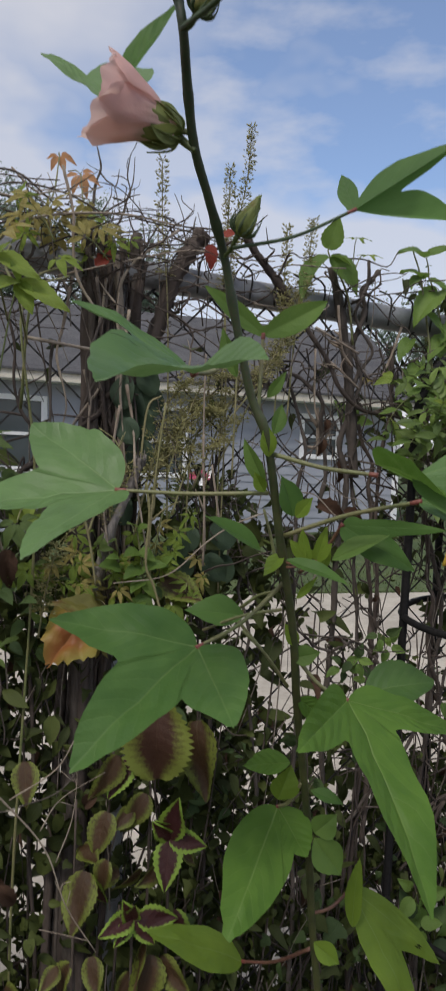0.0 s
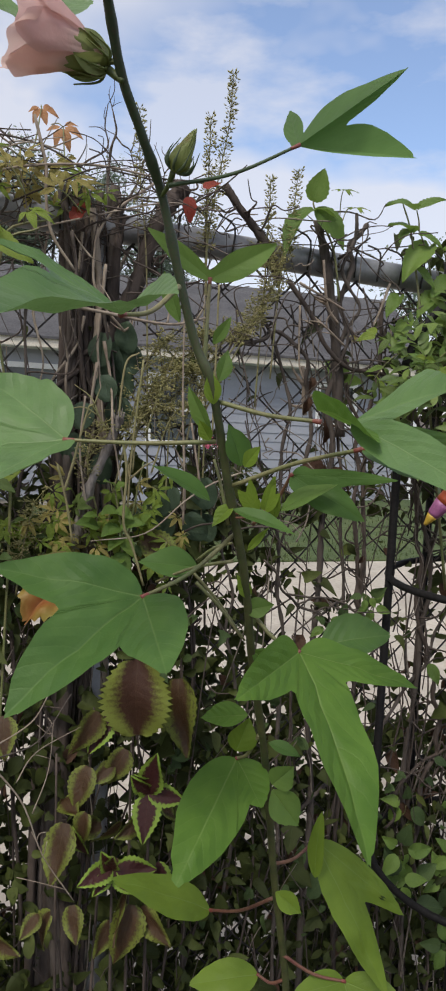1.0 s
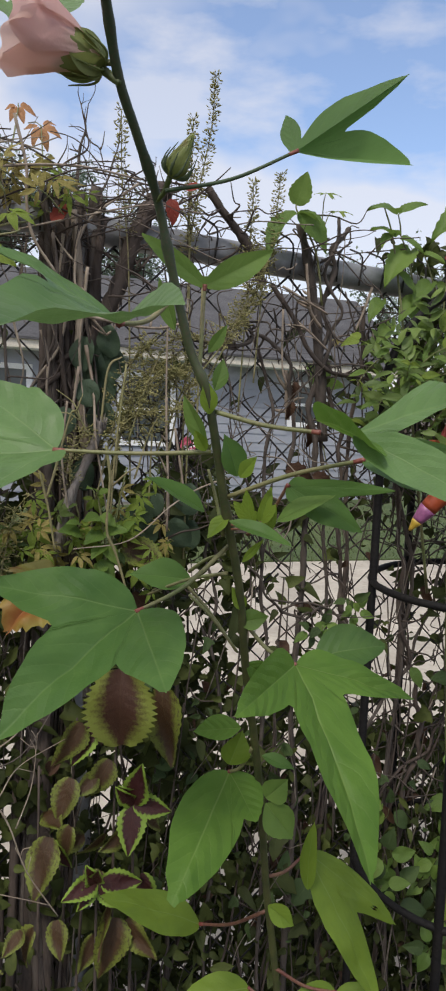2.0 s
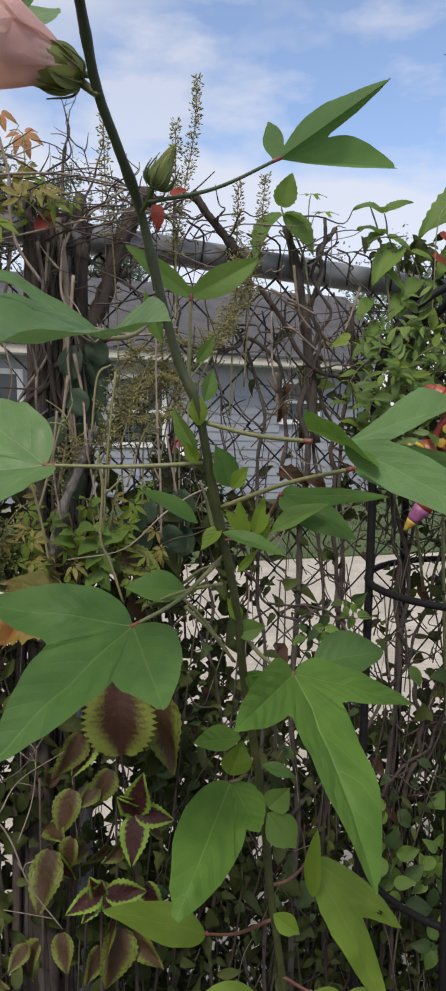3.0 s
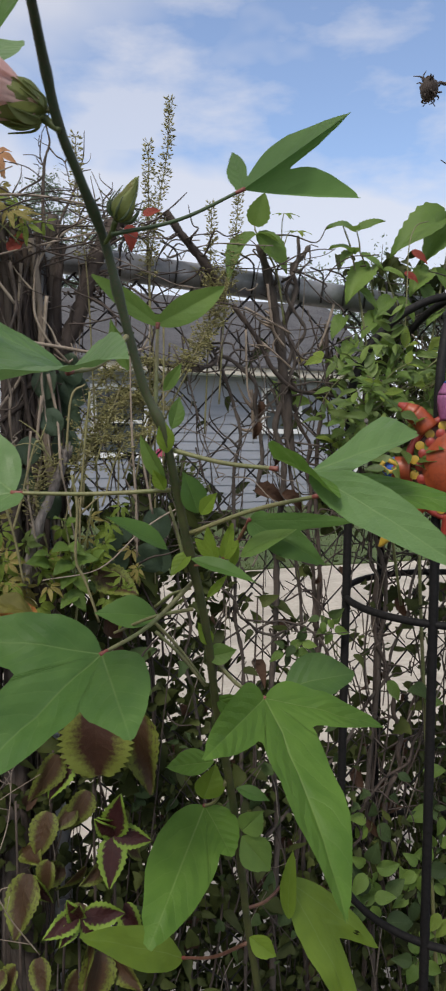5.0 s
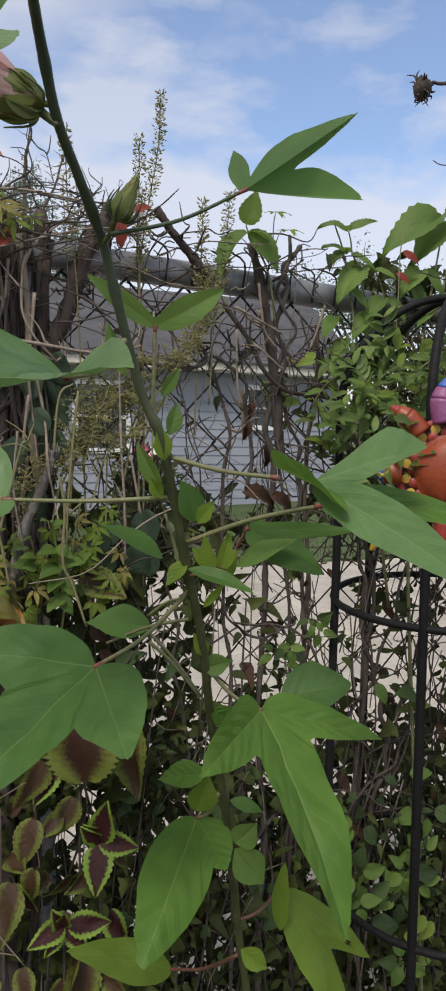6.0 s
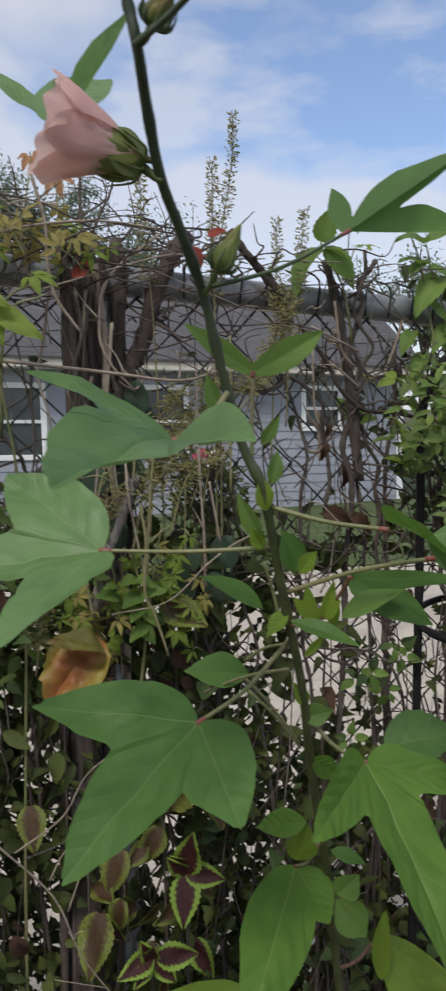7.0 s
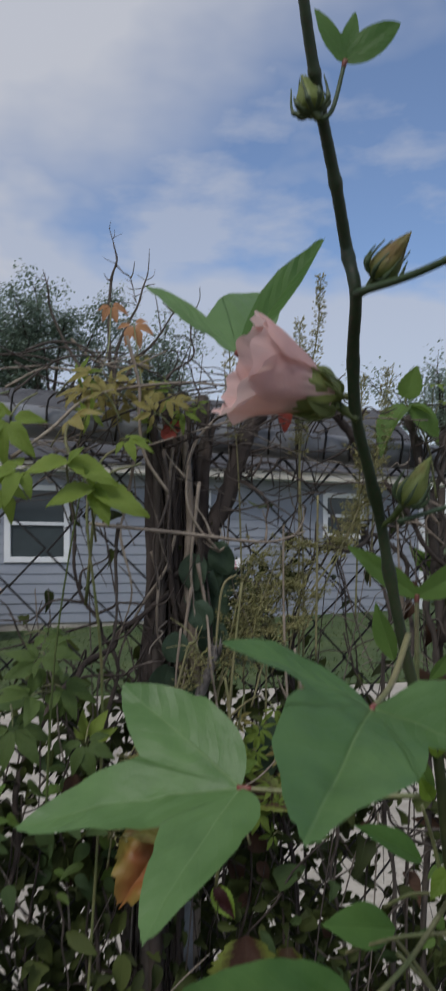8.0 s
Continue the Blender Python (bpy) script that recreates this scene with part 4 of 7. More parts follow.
def build_hibiscus():
    h = thing("hibiscus_plant", HIB, "tall green-stemmed hibiscus with lobed leaves and a pink flower", "plant")
    stem_low = [(0.205, 0.95, 0.0), (0.20, 0.93, 0.35), (0.19, 0.905, 0.65), (0.178, 0.89, 0.85), (0.158, 0.85, 1.016), (0.144, 0.815, 1.162), (0.126, 0.775, 1.294),
                (0.116, 0.75, 1.389), (0.100, 0.725, 1.475), (0.085, 0.695, 1.563), (0.069, 0.69, 1.603), (0.0535, 0.675, 1.668)]
    stem_high = [(0.0535, 0.675, 1.668), (0.044, 0.660, 1.712), (0.0325, 0.634, 1.746), (0.0225, 0.611, 1.775), (0.0185, 0.588, 1.806), (0.0170, 0.563, 1.831),
                 (0.0128, 0.5620, 1.8525), (0.0093, 0.5540, 1.8659), (0.0058, 0.5450, 1.8782), (0.0021, 0.5370, 1.8902), (-0.0016, 0.5290, 1.9016), (-0.0043, 0.5230, 1.9108), (-0.0071, 0.5160, 1.9213), (-0.0097, 0.5100, 1.9322), (-0.0123, 0.5030, 1.9447), (-0.0155, 0.4960, 1.9621)]
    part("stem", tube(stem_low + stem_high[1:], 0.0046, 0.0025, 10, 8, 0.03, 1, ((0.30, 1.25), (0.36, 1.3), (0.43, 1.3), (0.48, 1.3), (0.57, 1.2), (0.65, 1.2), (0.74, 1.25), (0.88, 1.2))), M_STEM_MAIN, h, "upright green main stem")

    def leaf(base, tips, node, width=0.2, web=0.34, fold=0.06, arch=0.06, seed=0, normal=None, back=75, mat=M_LEAF, sag=0.008, r=0.0019, label="", face=(0, -0.4, 0.9), ripple=0.042, blunt=0.7, stem_mat=None, peak=0.84, rise=None, puff=0.032, holes=()):
        geo = palmate(base, tips, width, web, fold, arch, ripple, 0.016, seed, normal, back, 26 if holes else 10, face, blunt, puff, peak, rise)
        if holes:
            keep = [f for f in geo[1] if all((sum((geo[0][i] for i in f), V((0, 0, 0))) / len(f) - V(c)).length > rad for c, rad in holes)]
            geo = (geo[0], keep, geo[2])
        lf = part("leaf", geo, mat, h, label)
        if node:
            stalk(lf, node, base, r, sag, mat=stem_mat or (M_STALK_RED if mat is M_LEAF_YOUNG else None))
        return lf

    # large leaves, from the lowest up
    leaf((0.2056, 0.888, 1.0412), [(0.3150, 0.90, 0.945), (0.290, 0.845, 0.885)], (0.156, 0.855, 1.03), [0.115, 0.13], 0.22, back=50, seed=3, holes=(((0.287, 0.896, 0.970), 0.0062), ((0.297, 0.898, 0.962), 0.003)), mat=M_LEAF_YOUNG, label="bright green hanging leaf with small holes")
    leaf((0.205, 0.865, 1.010), [(0.209, 0.86, 1.094)], None, 0.13, normal=(-0.6, -0.75, 0.2), seed=53, mat=M_LEAF_YOUNG)
    leaf((0.081, 0.925, 0.9165), [(-0.0305, 0.850, 1.002)], (0.158, 0.86, 0.985), 0.15, normal=(0.1, -0.55, 0.8), seed=4, mat=M_LEAF_YOUNG)
    leaf((0.250, 0.90, 0.852), [(0.186, 0.88, 0.846), (0.27, 0.85, 0.78), (0.325, 0.88, 0.84)], (0.172, 0.878, 0.90), 0.24, 0.4, seed=5, mat=M_LEAF_YOUNG)
    leaf((0.144, 0.91, 0.845), [(0.06, 0.89, 0.842)], (0.176, 0.887, 0.86), 0.25, normal=(0, -0.6, 0.8), seed=6, mat=M_LEAF_YOUNG)
    leaf((0.112, 0.815, 1.175), [(0.062, 0.688, 1.111), (0.138, 0.775, 1.142)], (0.135, 0.80, 1.21), [0.21, 0.36], 0.28, seed=7, back=80, mat=M_LEAF_MID, label="single-lobed hanging green leaf")
    leaf((0.1697, 0.739, 1.321), [(0.1087, 0.630, 1.311), (0.2243, 0.609, 1.196), (0.2797, 0.745, 1.287)], (0.120, 0.765, 1.355), [0.155, 0.175, 0.135], 0.25, fold=0.22, rise=(0.25, 0.0, 0.0, 0.0), seed=8, mat=M_LEAF_MID, label="large three-lobed leaf")
    leaf((0.1931, 0.78, 1.3145), [(0.260, 0.775, 1.3300)], (0.170, 0.77, 1.305), 0.38, normal=(0.15, -0.55, 0.8), fold=0.3, seed=9)
    leaf((0.0298, 0.6845, 1.3828), [(-0.0913, 0.655, 1.4084), (-0.0589, 0.588, 1.3132), (0.0651, 0.593, 1.3443)], (0.105, 0.742, 1.43), [0.19, 0.225, 0.27], 0.34, fold=0.2, seed=10, label="large three-lobed leaf")
    leaf((-0.0498, 0.729, 1.5143), [(-0.1507, 0.802, 1.570), (-0.2194, 0.728, 1.4841), (-0.1042, 0.612, 1.4649)], (0.088, 0.712, 1.517), [0.23, 0.175, 0.19], 0.38, fold=0.18, seed=11, mat=M_LEAF_PALE, label="large three-lobed leaf", sag=0.002)
    leaf((0.0274, 0.5915, 1.6096), [(-0.0541, 0.5527, 1.6511), (-0.0176, 0.462, 1.5927), (0.0784, 0.5012, 1.6082)], (0.060, 0.655, 1.64), [0.155, 0.27, (0.20, 0.16)], 0.16, fold=0.12, blunt=0.75, peak=(1.05, 1.05, 0.72), back=34, rise=(0.08, 0.0, -0.06, 0.55), mat=M_LEAF_PALE, seed=12, label="large three-lobed leaf held level")
    rear = leaf((0.1950, 0.628, 1.5375), [(0.2641, 0.575, 1.560), (0.259, 0.47, 1.4951)], None, [(0.44, 0.20), (0.095, 0.09)], 0.06, fold=0.30, puff=0.014, peak=(0.66, 0.95), mat=M_LEAF_PALE, back=28, seed=13, label="large three-lobed leaf with a folded lobe", sag=0.003)
    stalk(rear, (0.090, 0.70, 1.552), (0.1741, 0.6661, 1.5376), sag=0.003)
    leaf((0.200, 0.618, 1.530), [(0.3168, 0.60, 1.5115)], None, 0.13, normal=(0.1, -0.6, 0.75), seed=21, mat=M_LEAF_MID, label="rear lobe of the large leaf")
    leaf((0.1705, 0.650, 1.5470), [(0.2045, 0.5535, 1.527)], None, 0.20, fold=0.3, peak=0.62, normal=(-0.3, -0.6, -0.7), seed=19, mat=M_LEAF_MID, label="folded lobe of the large leaf")
    leaf((0.209, 0.66, 1.517), [(0.305, 0.655, 1.512), (0.295, 0.61, 1.488)], (0.104, 0.722, 1.478), [0.15, 0.17], 0.3, seed=14, mat=M_LEAF, sag=-0.004)
    leaf((0.1492, 0.679, 1.7535), [(0.1425, 0.722, 1.797), (0.2272, 0.649, 1.7985), (0.2515, 0.733, 1.7626)], (0.052, 0.643, 1.712), [0.13, (0.27, 0.11), (0.20, 0.12)], 0.10, fold=0.06, arch=0.0, puff=0.008, blunt=0.85, rise=(0.2, 0.0, 0.0, 1.3), mat=M_LEAF_HELD, r=0.0014, stem_mat=M_STEM_DARK, seed=15, label="three-lobed leaf held out on a long stalk", sag=0.006)
    leaf((-0.0465, 0.630, 1.816), [(-0.113, 0.685, 1.875), (-0.024, 0.715, 1.880)], (0.019, 0.61, 1.785), [0.08, (0.26, 0.13)], 0.16, fold=0.2, seed=16, mat=M_LEAF_PALE, label="upright three-lobed leaf behind the flower")
    leaf((-0.0430, 0.632, 1.819), [(0.0075, 0.632, 1.8865)], None, 0.125, fold=0.4, normal=(-0.5, -0.8, 0.3), seed=55, blunt=0.6)
    leaf((0.0622, 0.500, 1.833), [(0.062, 0.515, 1.893), (0.092, 0.485, 1.862), (0.090, 0.455, 1.818)], (0.0165, 0.561, 1.831), [0.19, 0.2, 0.17], 0.26, peak=1.3, seed=17, sag=0.002, mat=M_LEAF_PLAIN, stem_mat=M_STEM_DARK)
    leaf((0.0071, 0.5170, 1.9249), [(-0.0065, 0.5170, 1.9503), (0.0120, 0.5170, 1.9477), (0.0326, 0.5170, 1.9424)], (-0.0043, 0.5170, 1.8982), [0.14, 0.17, 0.22], 0.22, seed=18, r=0.0011, mat=M_LEAF_PLAIN, stem_mat=M_STEM_DARK)
    # small leaves and side shoots round the stem
    leaf((0.079, 0.72, 1.657), [(0.027, 0.70, 1.695), (0.136, 0.73, 1.689)], (0.0765, 0.712, 1.585), [0.12, 0.17], 0.12, mat=M_LEAF_SMALL, seed=20, r=0.0017, sag=0, fold=0.3)
    small = [((0.0830, 0.730, 1.4625), (0.0315, 0.715, 1.4942), 0.17, (0.2, -0.6, 0.75), M_LEAF_PLAIN), ((0.0845, 0.700, 1.5240), (0.0650, 0.695, 1.5654), 0.16, (-0.5, -0.8, 0.2), M_LEAF_SMALL),
             ((0.0838, 0.700, 1.5185), (0.0743, 0.695, 1.5362), 0.27, (-0.2, -0.9, 0.3), M_LEAF_YOUNG), ((0.0902, 0.700, 1.5690), (0.0970, 0.705, 1.5960), 0.25, (0.5, -0.8, 0.2), M_LEAF_SMALL),
             ((0.0865, 0.695, 1.5495), (0.0829, 0.690, 1.5780), 0.25, (0.2, -0.95, 0.2), M_LEAF_YOUNG), ((0.0840, 0.705, 1.6006), (0.0996, 0.700, 1.6235), 0.18, (0.4, -0.8, 0.3), M_LEAF_SMALL),
             ((0.0571, 0.690, 1.6165), (0.0441, 0.685, 1.6575), 0.17, (-0.5, -0.8, 0.2), M_LEAF_SMALL), ((0.1112, 0.715, 1.4965), (0.0985, 0.710, 1.5330), 0.30, (0.2, -0.85, 0.45), M_LEAF_PLAIN),
             ((0.1133, 0.715, 1.4955), (0.1275, 0.710, 1.5146), 0.28, (-0.2, -0.9, 0.3), M_LEAF_YOUNG), ((0.1470, 0.715, 1.4580), (0.1955, 0.700, 1.4840), 0.19, (-0.3, -0.6, 0.7), M_LEAF_SMALL),
             ((0.1048, 0.700, 1.4596), (0.1593, 0.690, 1.4408), 0.14, (0.1, -0.6, 0.8), M_LEAF_PLAIN), ((0.0700, 0.770, 1.3910), (0.0115, 0.765, 1.3960), 0.27, (0.0, -0.75, 0.6), M_LEAF_PLAIN),
             ((0.1380, 0.725, 1.4450), (0.1460, 0.720, 1.4720), 0.15, (0.3, -0.9, 0.3), M_LEAF_YOUNG), ((0.1180, 0.740, 1.4160), (0.1370, 0.735, 1.4390), 0.12, (0.3, -0.8, 0.5), M_LEAF_YOUNG),
             ((0.1504, 0.800, 1.1556), (0.1723, 0.795, 1.1795), 0.42, (0.1, -0.9, 0.3), M_LEAF_SMALL), ((0.1504, 0.800, 1.1500), (0.1792, 0.795, 1.1140), 0.36, (0.1, -0.9, 0.3), M_LEAF_SMALL),
             ((0.1226, 0.800, 1.2306), (0.0732, 0.800, 1.2254), 0.27, (0.0, -0.7, 0.7), M_LEAF_MID), ((0.1116, 0.805, 1.1880), (0.1245, 0.805, 1.2253), 0.38, (0.2, -0.9, 0.3), M_LEAF_YOUNG),
             ((0.1450, 0.800, 1.2015), (0.1787, 0.795, 1.1898), 0.20, (0.0, -0.6, 0.8), M_LEAF_PLAIN), ((0.1170, 0.760, 1.3530), (0.1450, 0.760, 1.3600), 0.34, (0.0, -0.9, 0.4), M_LEAF_SMALL),
             ((0.1250, 0.770, 1.3100), (0.1520, 0.775, 1.2900), 0.30, (0.0, -0.9, 0.4), M_LEAF_MID), ((0.1600, 0.850, 1.0000), (0.1900, 0.850, 0.9750), 0.28, (0.0, -0.8, 0.5), M_LEAF_YOUNG),
             ((0.1210, 0.755, 1.3670), (0.1090, 0.750, 1.3900), 0.24, (0.0, -0.9, 0.4), M_LEAF_YOUNG), ((0.1040, 0.730, 1.4600), (0.0860, 0.720, 1.4400), 0.25, (-0.2, -0.8, 0.5), M_LEAF_YOUNG)]
    for i, (a, b, w, nrm, mat) in enumerate(small):
        leaf(a, [b], None, w, normal=nrm, seed=30 + i, mat=mat, fold=0.45, blunt=0.95)
    leaf((0.1240, 0.715, 1.457), [(0.1085, 0.712, 1.476), (0.1193, 0.710, 1.486), (0.1285, 0.708, 1.468)], (0.107, 0.728, 1.452), [0.22, 0.2, 0.24], 0.3, mat=M_LEAF_YOUNG, seed=56, r=0.001, sag=0.002)
    leaf((0.1328, 0.716, 1.457), [(0.1340, 0.712, 1.475), (0.1408, 0.710, 1.489), (0.1458, 0.708, 1.474)], (0.107, 0.728, 1.448), [0.22, 0.17, 0.2], 0.3, mat=M_LEAF_YOUNG, seed=57, r=0.001, sag=0.002)
    leaf((0.1555, 0.722, 1.489), [(0.2480, 0.720, 1.487), (0.2200, 0.715, 1.450), (0.1750, 0.715, 1.467)], (0.122, 0.765, 1.437), [0.075, 0.20, 0.22], 0.20, seed=52, mat=M_LEAF_PLAIN, r=0.0016, stem_mat=M_STALK_RED)
    for i, (a, b) in enumerate((((0.105, 0.742, 1.405), (0.030, 0.76, 1.378)), ((0.069, 0.76, 1.379), (0.115, 0.76, 1.325)), ((0.1, 0.735, 1.44), (0.085, 0.74, 1.50)), ((0.062, 0.80, 1.38), (0.117, 0.80, 1.31)), ((0.066, 0.80, 1.392), (0.102, 0.78, 1.415)))):
        part("bare_stalk", tube([a, V(a).lerp(V(b), 0.5) + V((0, 0, 0.004)), b], 0.0019, 0.0013, 6, 5), M_STALK, h, "dry leafless stalk")
    for a, b in (((0.0440, 0.660, 1.7085), (0.055, 0.645, 1.7225)), ((0.017, 0.563, 1.8300), (0.0255, 0.556, 1.8365)), ((-0.0043, 0.5170, 1.8982), (-0.0072, 0.5170, 1.9019))):
        part("bud_stalk", tube([a, V(a).lerp(V(b), 0.5) + V((0.001, 0, -0.001)), b], 0.0017, 0.0024, 8, 5), M_STEM, h)
    build_bud(h, (0.056, 0.645, 1.722), (0.0727, 0.642, 1.7525), 0.0078, "pointed yellow-green flower bud", 0.3)
    build_bud(h, (0.0255, 0.556, 1.8365), (0.0423, 0.545, 1.8562), 0.0070, "pointed green flower bud", 0.9)
    build_bud(h, (-0.0072, 0.5170, 1.9019), (-0.0126, 0.5170, 1.9198), 0.0062, "small green flower bud", 1.4)
    build_flower(h)


build_hibiscus()


# ---------------------------------------------------------------- dead vines on the fence
def build_vine_trunk():
    t = thing("vine_trunk", on_fence(-0.16, 0), "bundle of thick dead brown vine stems climbing a fence post", "vine")
    rng = random.Random(21)
    for i in range(46):
        a = rng.uniform(0, 6.28)
        r = rng.uniform(0.010, 0.043)
        pts = []
        for k, z in enumerate((0.0, 0.45, 0.85, 1.15, 1.42, 1.62, 1.76, 1.87)):
            w = a + 0.35 * k + rng.uniform(-0.3, 0.3)
            wide = r * (1.15 if z < 1.5 else 1.0) * (1.25 if z > 1.8 else 1.0)
            x = -0.16 - 0.025 * max(0.0, 1.55 - z) / 0.3 * (1 if z > 1.2 else 1.0) * 0.6 + wide * math.cos(w)
            pts.append(on_fence(x, z + rng.uniform(-0.03, 0.03), 0.012 + 0.8 * wide * math.sin(w)))
        rad = rng.choice((0.0025, 0.0035, 0.0045, 0.006, 0.008, 0.011))
        part("vine_stem", tube(pts, rad * 1.2, rad * 0.7, 7, 6, 0.14, i), (M_WOOD, M_WOOD_DARK, M_WOOD_DARK, M_BARK, M_WOOD, M_WOOD_DARK, M_TWIG)[i % 7], t)
    # loose strips of bark and hanging strands
    for i in range(16):
        x, z = -0.16 + rng.gauss(0, 0.05), rng.uniform(1.45, 1.9)
        p = on_fence(x, z, rng.uniform(0.03, 0.09))
        q = p + V((rng.gauss(0, 0.03), rng.gauss(0, 0.02), -rng.uniform(0.12, 0.4)))
        part("bark_strip", tube(wander(p, q, 4, 0.008, rng), 0.0028, 0.0012, 5, 5, 0.2, i), M_TWIG if i % 2 else M_WOOD, t)


build_vine_trunk()

VINES = [  # the way of each thick dead stem: (x, height, distance in front of the fence), and its radii
    (((-0.020, 1.905, 0.03), (-0.036, 1.87, 0.034), (-0.058, 1.82, 0.034), (-0.091, 1.74, 0.03), (-0.118, 1.66, 0.03), (-0.145, 1.56, 0.03)), 0.0115, 0.0095, M_WOOD_DARK),
    (((0.300, 1.885, 0.03), (0.268, 1.815, 0.03), (0.262, 1.70, 0.03), (0.250, 1.56, 0.035), (0.239, 1.372, 0.03), (0.237, 1.13, 0.03), (0.24, 0.6, 0.03), (0.24, 0.0, 0.02)), 0.008, 0.013, M_WOOD),
    (((0.212, 1.88, 0.03), (0.238, 1.78, 0.04), (0.258, 1.66, 0.04), (0.27, 1.5, 0.04)), 0.006, 0.009, M_WOOD),
    (((0.285, 1.90, 0.04), (0.272, 1.80, 0.045), (0.285, 1.70, 0.04), (0.262, 1.6, 0.04), (0.285, 1.4, 0.03), (0.30, 1.1, 0.02), (0.31, 0.5, 0.02), (0.31, 0.0, 0.02)), 0.005, 0.008, M_WOOD),
    (((0.050, 1.913, 0.05), (0.075, 1.881, 0.05), (0.124, 1.826, 0.045), (0.15, 1.77, 0.03)), 0.0055, 0.0075, M_WOOD_DARK),
    (((0.12, 1.72, 0.03), (0.165, 1.60, 0.03), (0.155, 1.43, 0.03), (0.165, 1.282, 0.03), (0.168, 1.017, 0.03), (0.18, 0.5, 0.03), (0.18, 0, 0.02)), 0.005, 0.009, M_WOOD),
    (((0.34, 1.75, 0.02), (0.33, 1.55, 0.03), (0.316, 1.31, 0.03), (0.322, 1.06, 0.03), (0.30, 0.7, 0.03), (0.33, 0, 0.02)), 0.006, 0.010, M_WOOD_DARK),
    (((0.42, 1.72, 0.02), (0.43, 1.5, 0.02), (0.452, 1.313, 0.03), (0.47, 1.18, 0.03), (0.444, 0.947, 0.03), (0.45, 0.5, 0.03), (0.46, 0, 0.02)), 0.007, 0.011, M_WOOD),
    (((0.50, 1.65, 0.02), (0.49, 1.45, 0.02), (0.474, 1.239, 0.02), (0.456, 0.842, 0.03), (0.44, 0.4, 0.02), (0.45, 0, 0.02)), 0.006, 0.009, M_WOOD_DARK),
    (((0.03, 1.55, 0.02), (0.0, 1.40, 0.03), (-0.002, 1.27, 0.03), (0.014, 0.979, 0.03), (0.0, 0.5, 0.02), (0.02, 0, 0.02)), 0.005, 0.009, M_WOOD_DARK),
    (((0.09, 1.45, 0.02), (0.075, 1.3, 0.03), (0.088, 1.147, 0.03), (0.10, 0.9, 0.03), (0.08, 0.4, 0.02), (0.08, 0, 0.02)), 0.004, 0.008, M_WOOD),
    (((-0.30, 1.75, 0.02), (-0.285, 1.6, 0.02), (-0.25, 1.5, 0.03), (-0.27, 1.2, 0.03), (-0.26, 0.7, 0.03), (-0.28, 0, 0.02)), 0.004, 0.008, M_WOOD_DARK),
    (((-0.14, 1.635, 0.04), (-0.186, 1.590, 0.035), (-0.248, 1.528, 0.03), (-0.308, 1.469, 0.03), (-0.35, 1.39, 0.03), (-0.38, 1.2, 0.03)), 0.0075, 0.0085, M_WOOD_DARK),
    (((-0.099, 1.530, 0.09), (-0.109, 1.500, 0.09), (-0.125, 1.452, 0.09), (-0.144, 1.407, 0.09), (-0.175, 1.27, 0.07), (-0.19, 1.20, 0.05)), 0.0052, 0.0075, M_STUB),
    (((0.14, 1.28, 0.05), (0.19, 1.20, 0.05), (0.24, 1.17, 0.05), (0.30, 1.18, 0.04), (0.36, 1.05, 0.04)), 0.004, 0.006, M_WOOD),
    (((0.55, 1.3, 0.03), (0.50, 1.1, 0.03), (0.40, 0.95, 0.03), (0.30, 0.84, 0.04), (0.22, 0.78, 0.04)), 0.005, 0.008, M_WOOD),
    (((0.397, 1.600, 0.04), (0.414, 1.478, 0.04), (0.435, 1.302, 0.04), (0.440, 1.244, 0.04), (0.468, 1.076, 0.04), (0.492, 1.005, 0.04), (0.504, 0.884, 0.04), (0.480, 0.769, 0.04), (0.467, 0.568, 0.04)), 0.0060, 0.0120, M_WOOD_DARK),
    (((0.558, 0.930, 0.05), (0.488, 0.836, 0.05), (0.424, 0.785, 0.05), (0.398, 0.711, 0.05)), 0.0050, 0.0060, M_WOOD_DARK),
    (((0.287, 1.600, 0.03), (0.303, 1.482, 0.03), (0.313, 1.337, 0.03), (0.322, 1.250, 0.03), (0.330, 1.149, 0.03), (0.323, 1.048, 0.03), (0.321, 0.775, 0.03)), 0.0060, 0.0110, M_WOOD_DARK),
    (((0.593, 1.177, 0.03), (0.569, 1.044, 0.03), (0.538, 0.911, 0.03), (0.525, 0.774, 0.03)), 0.0050, 0.0060, M_WOOD_DARK),
    (((0.03, 1.67, 0.04), (0.10, 1.66, 0.05), (0.16, 1.68, 0.05), (0.21, 1.60, 0.04), (0.22, 1.45, 0.03)), 0.006, 0.009, M_WOOD),
]


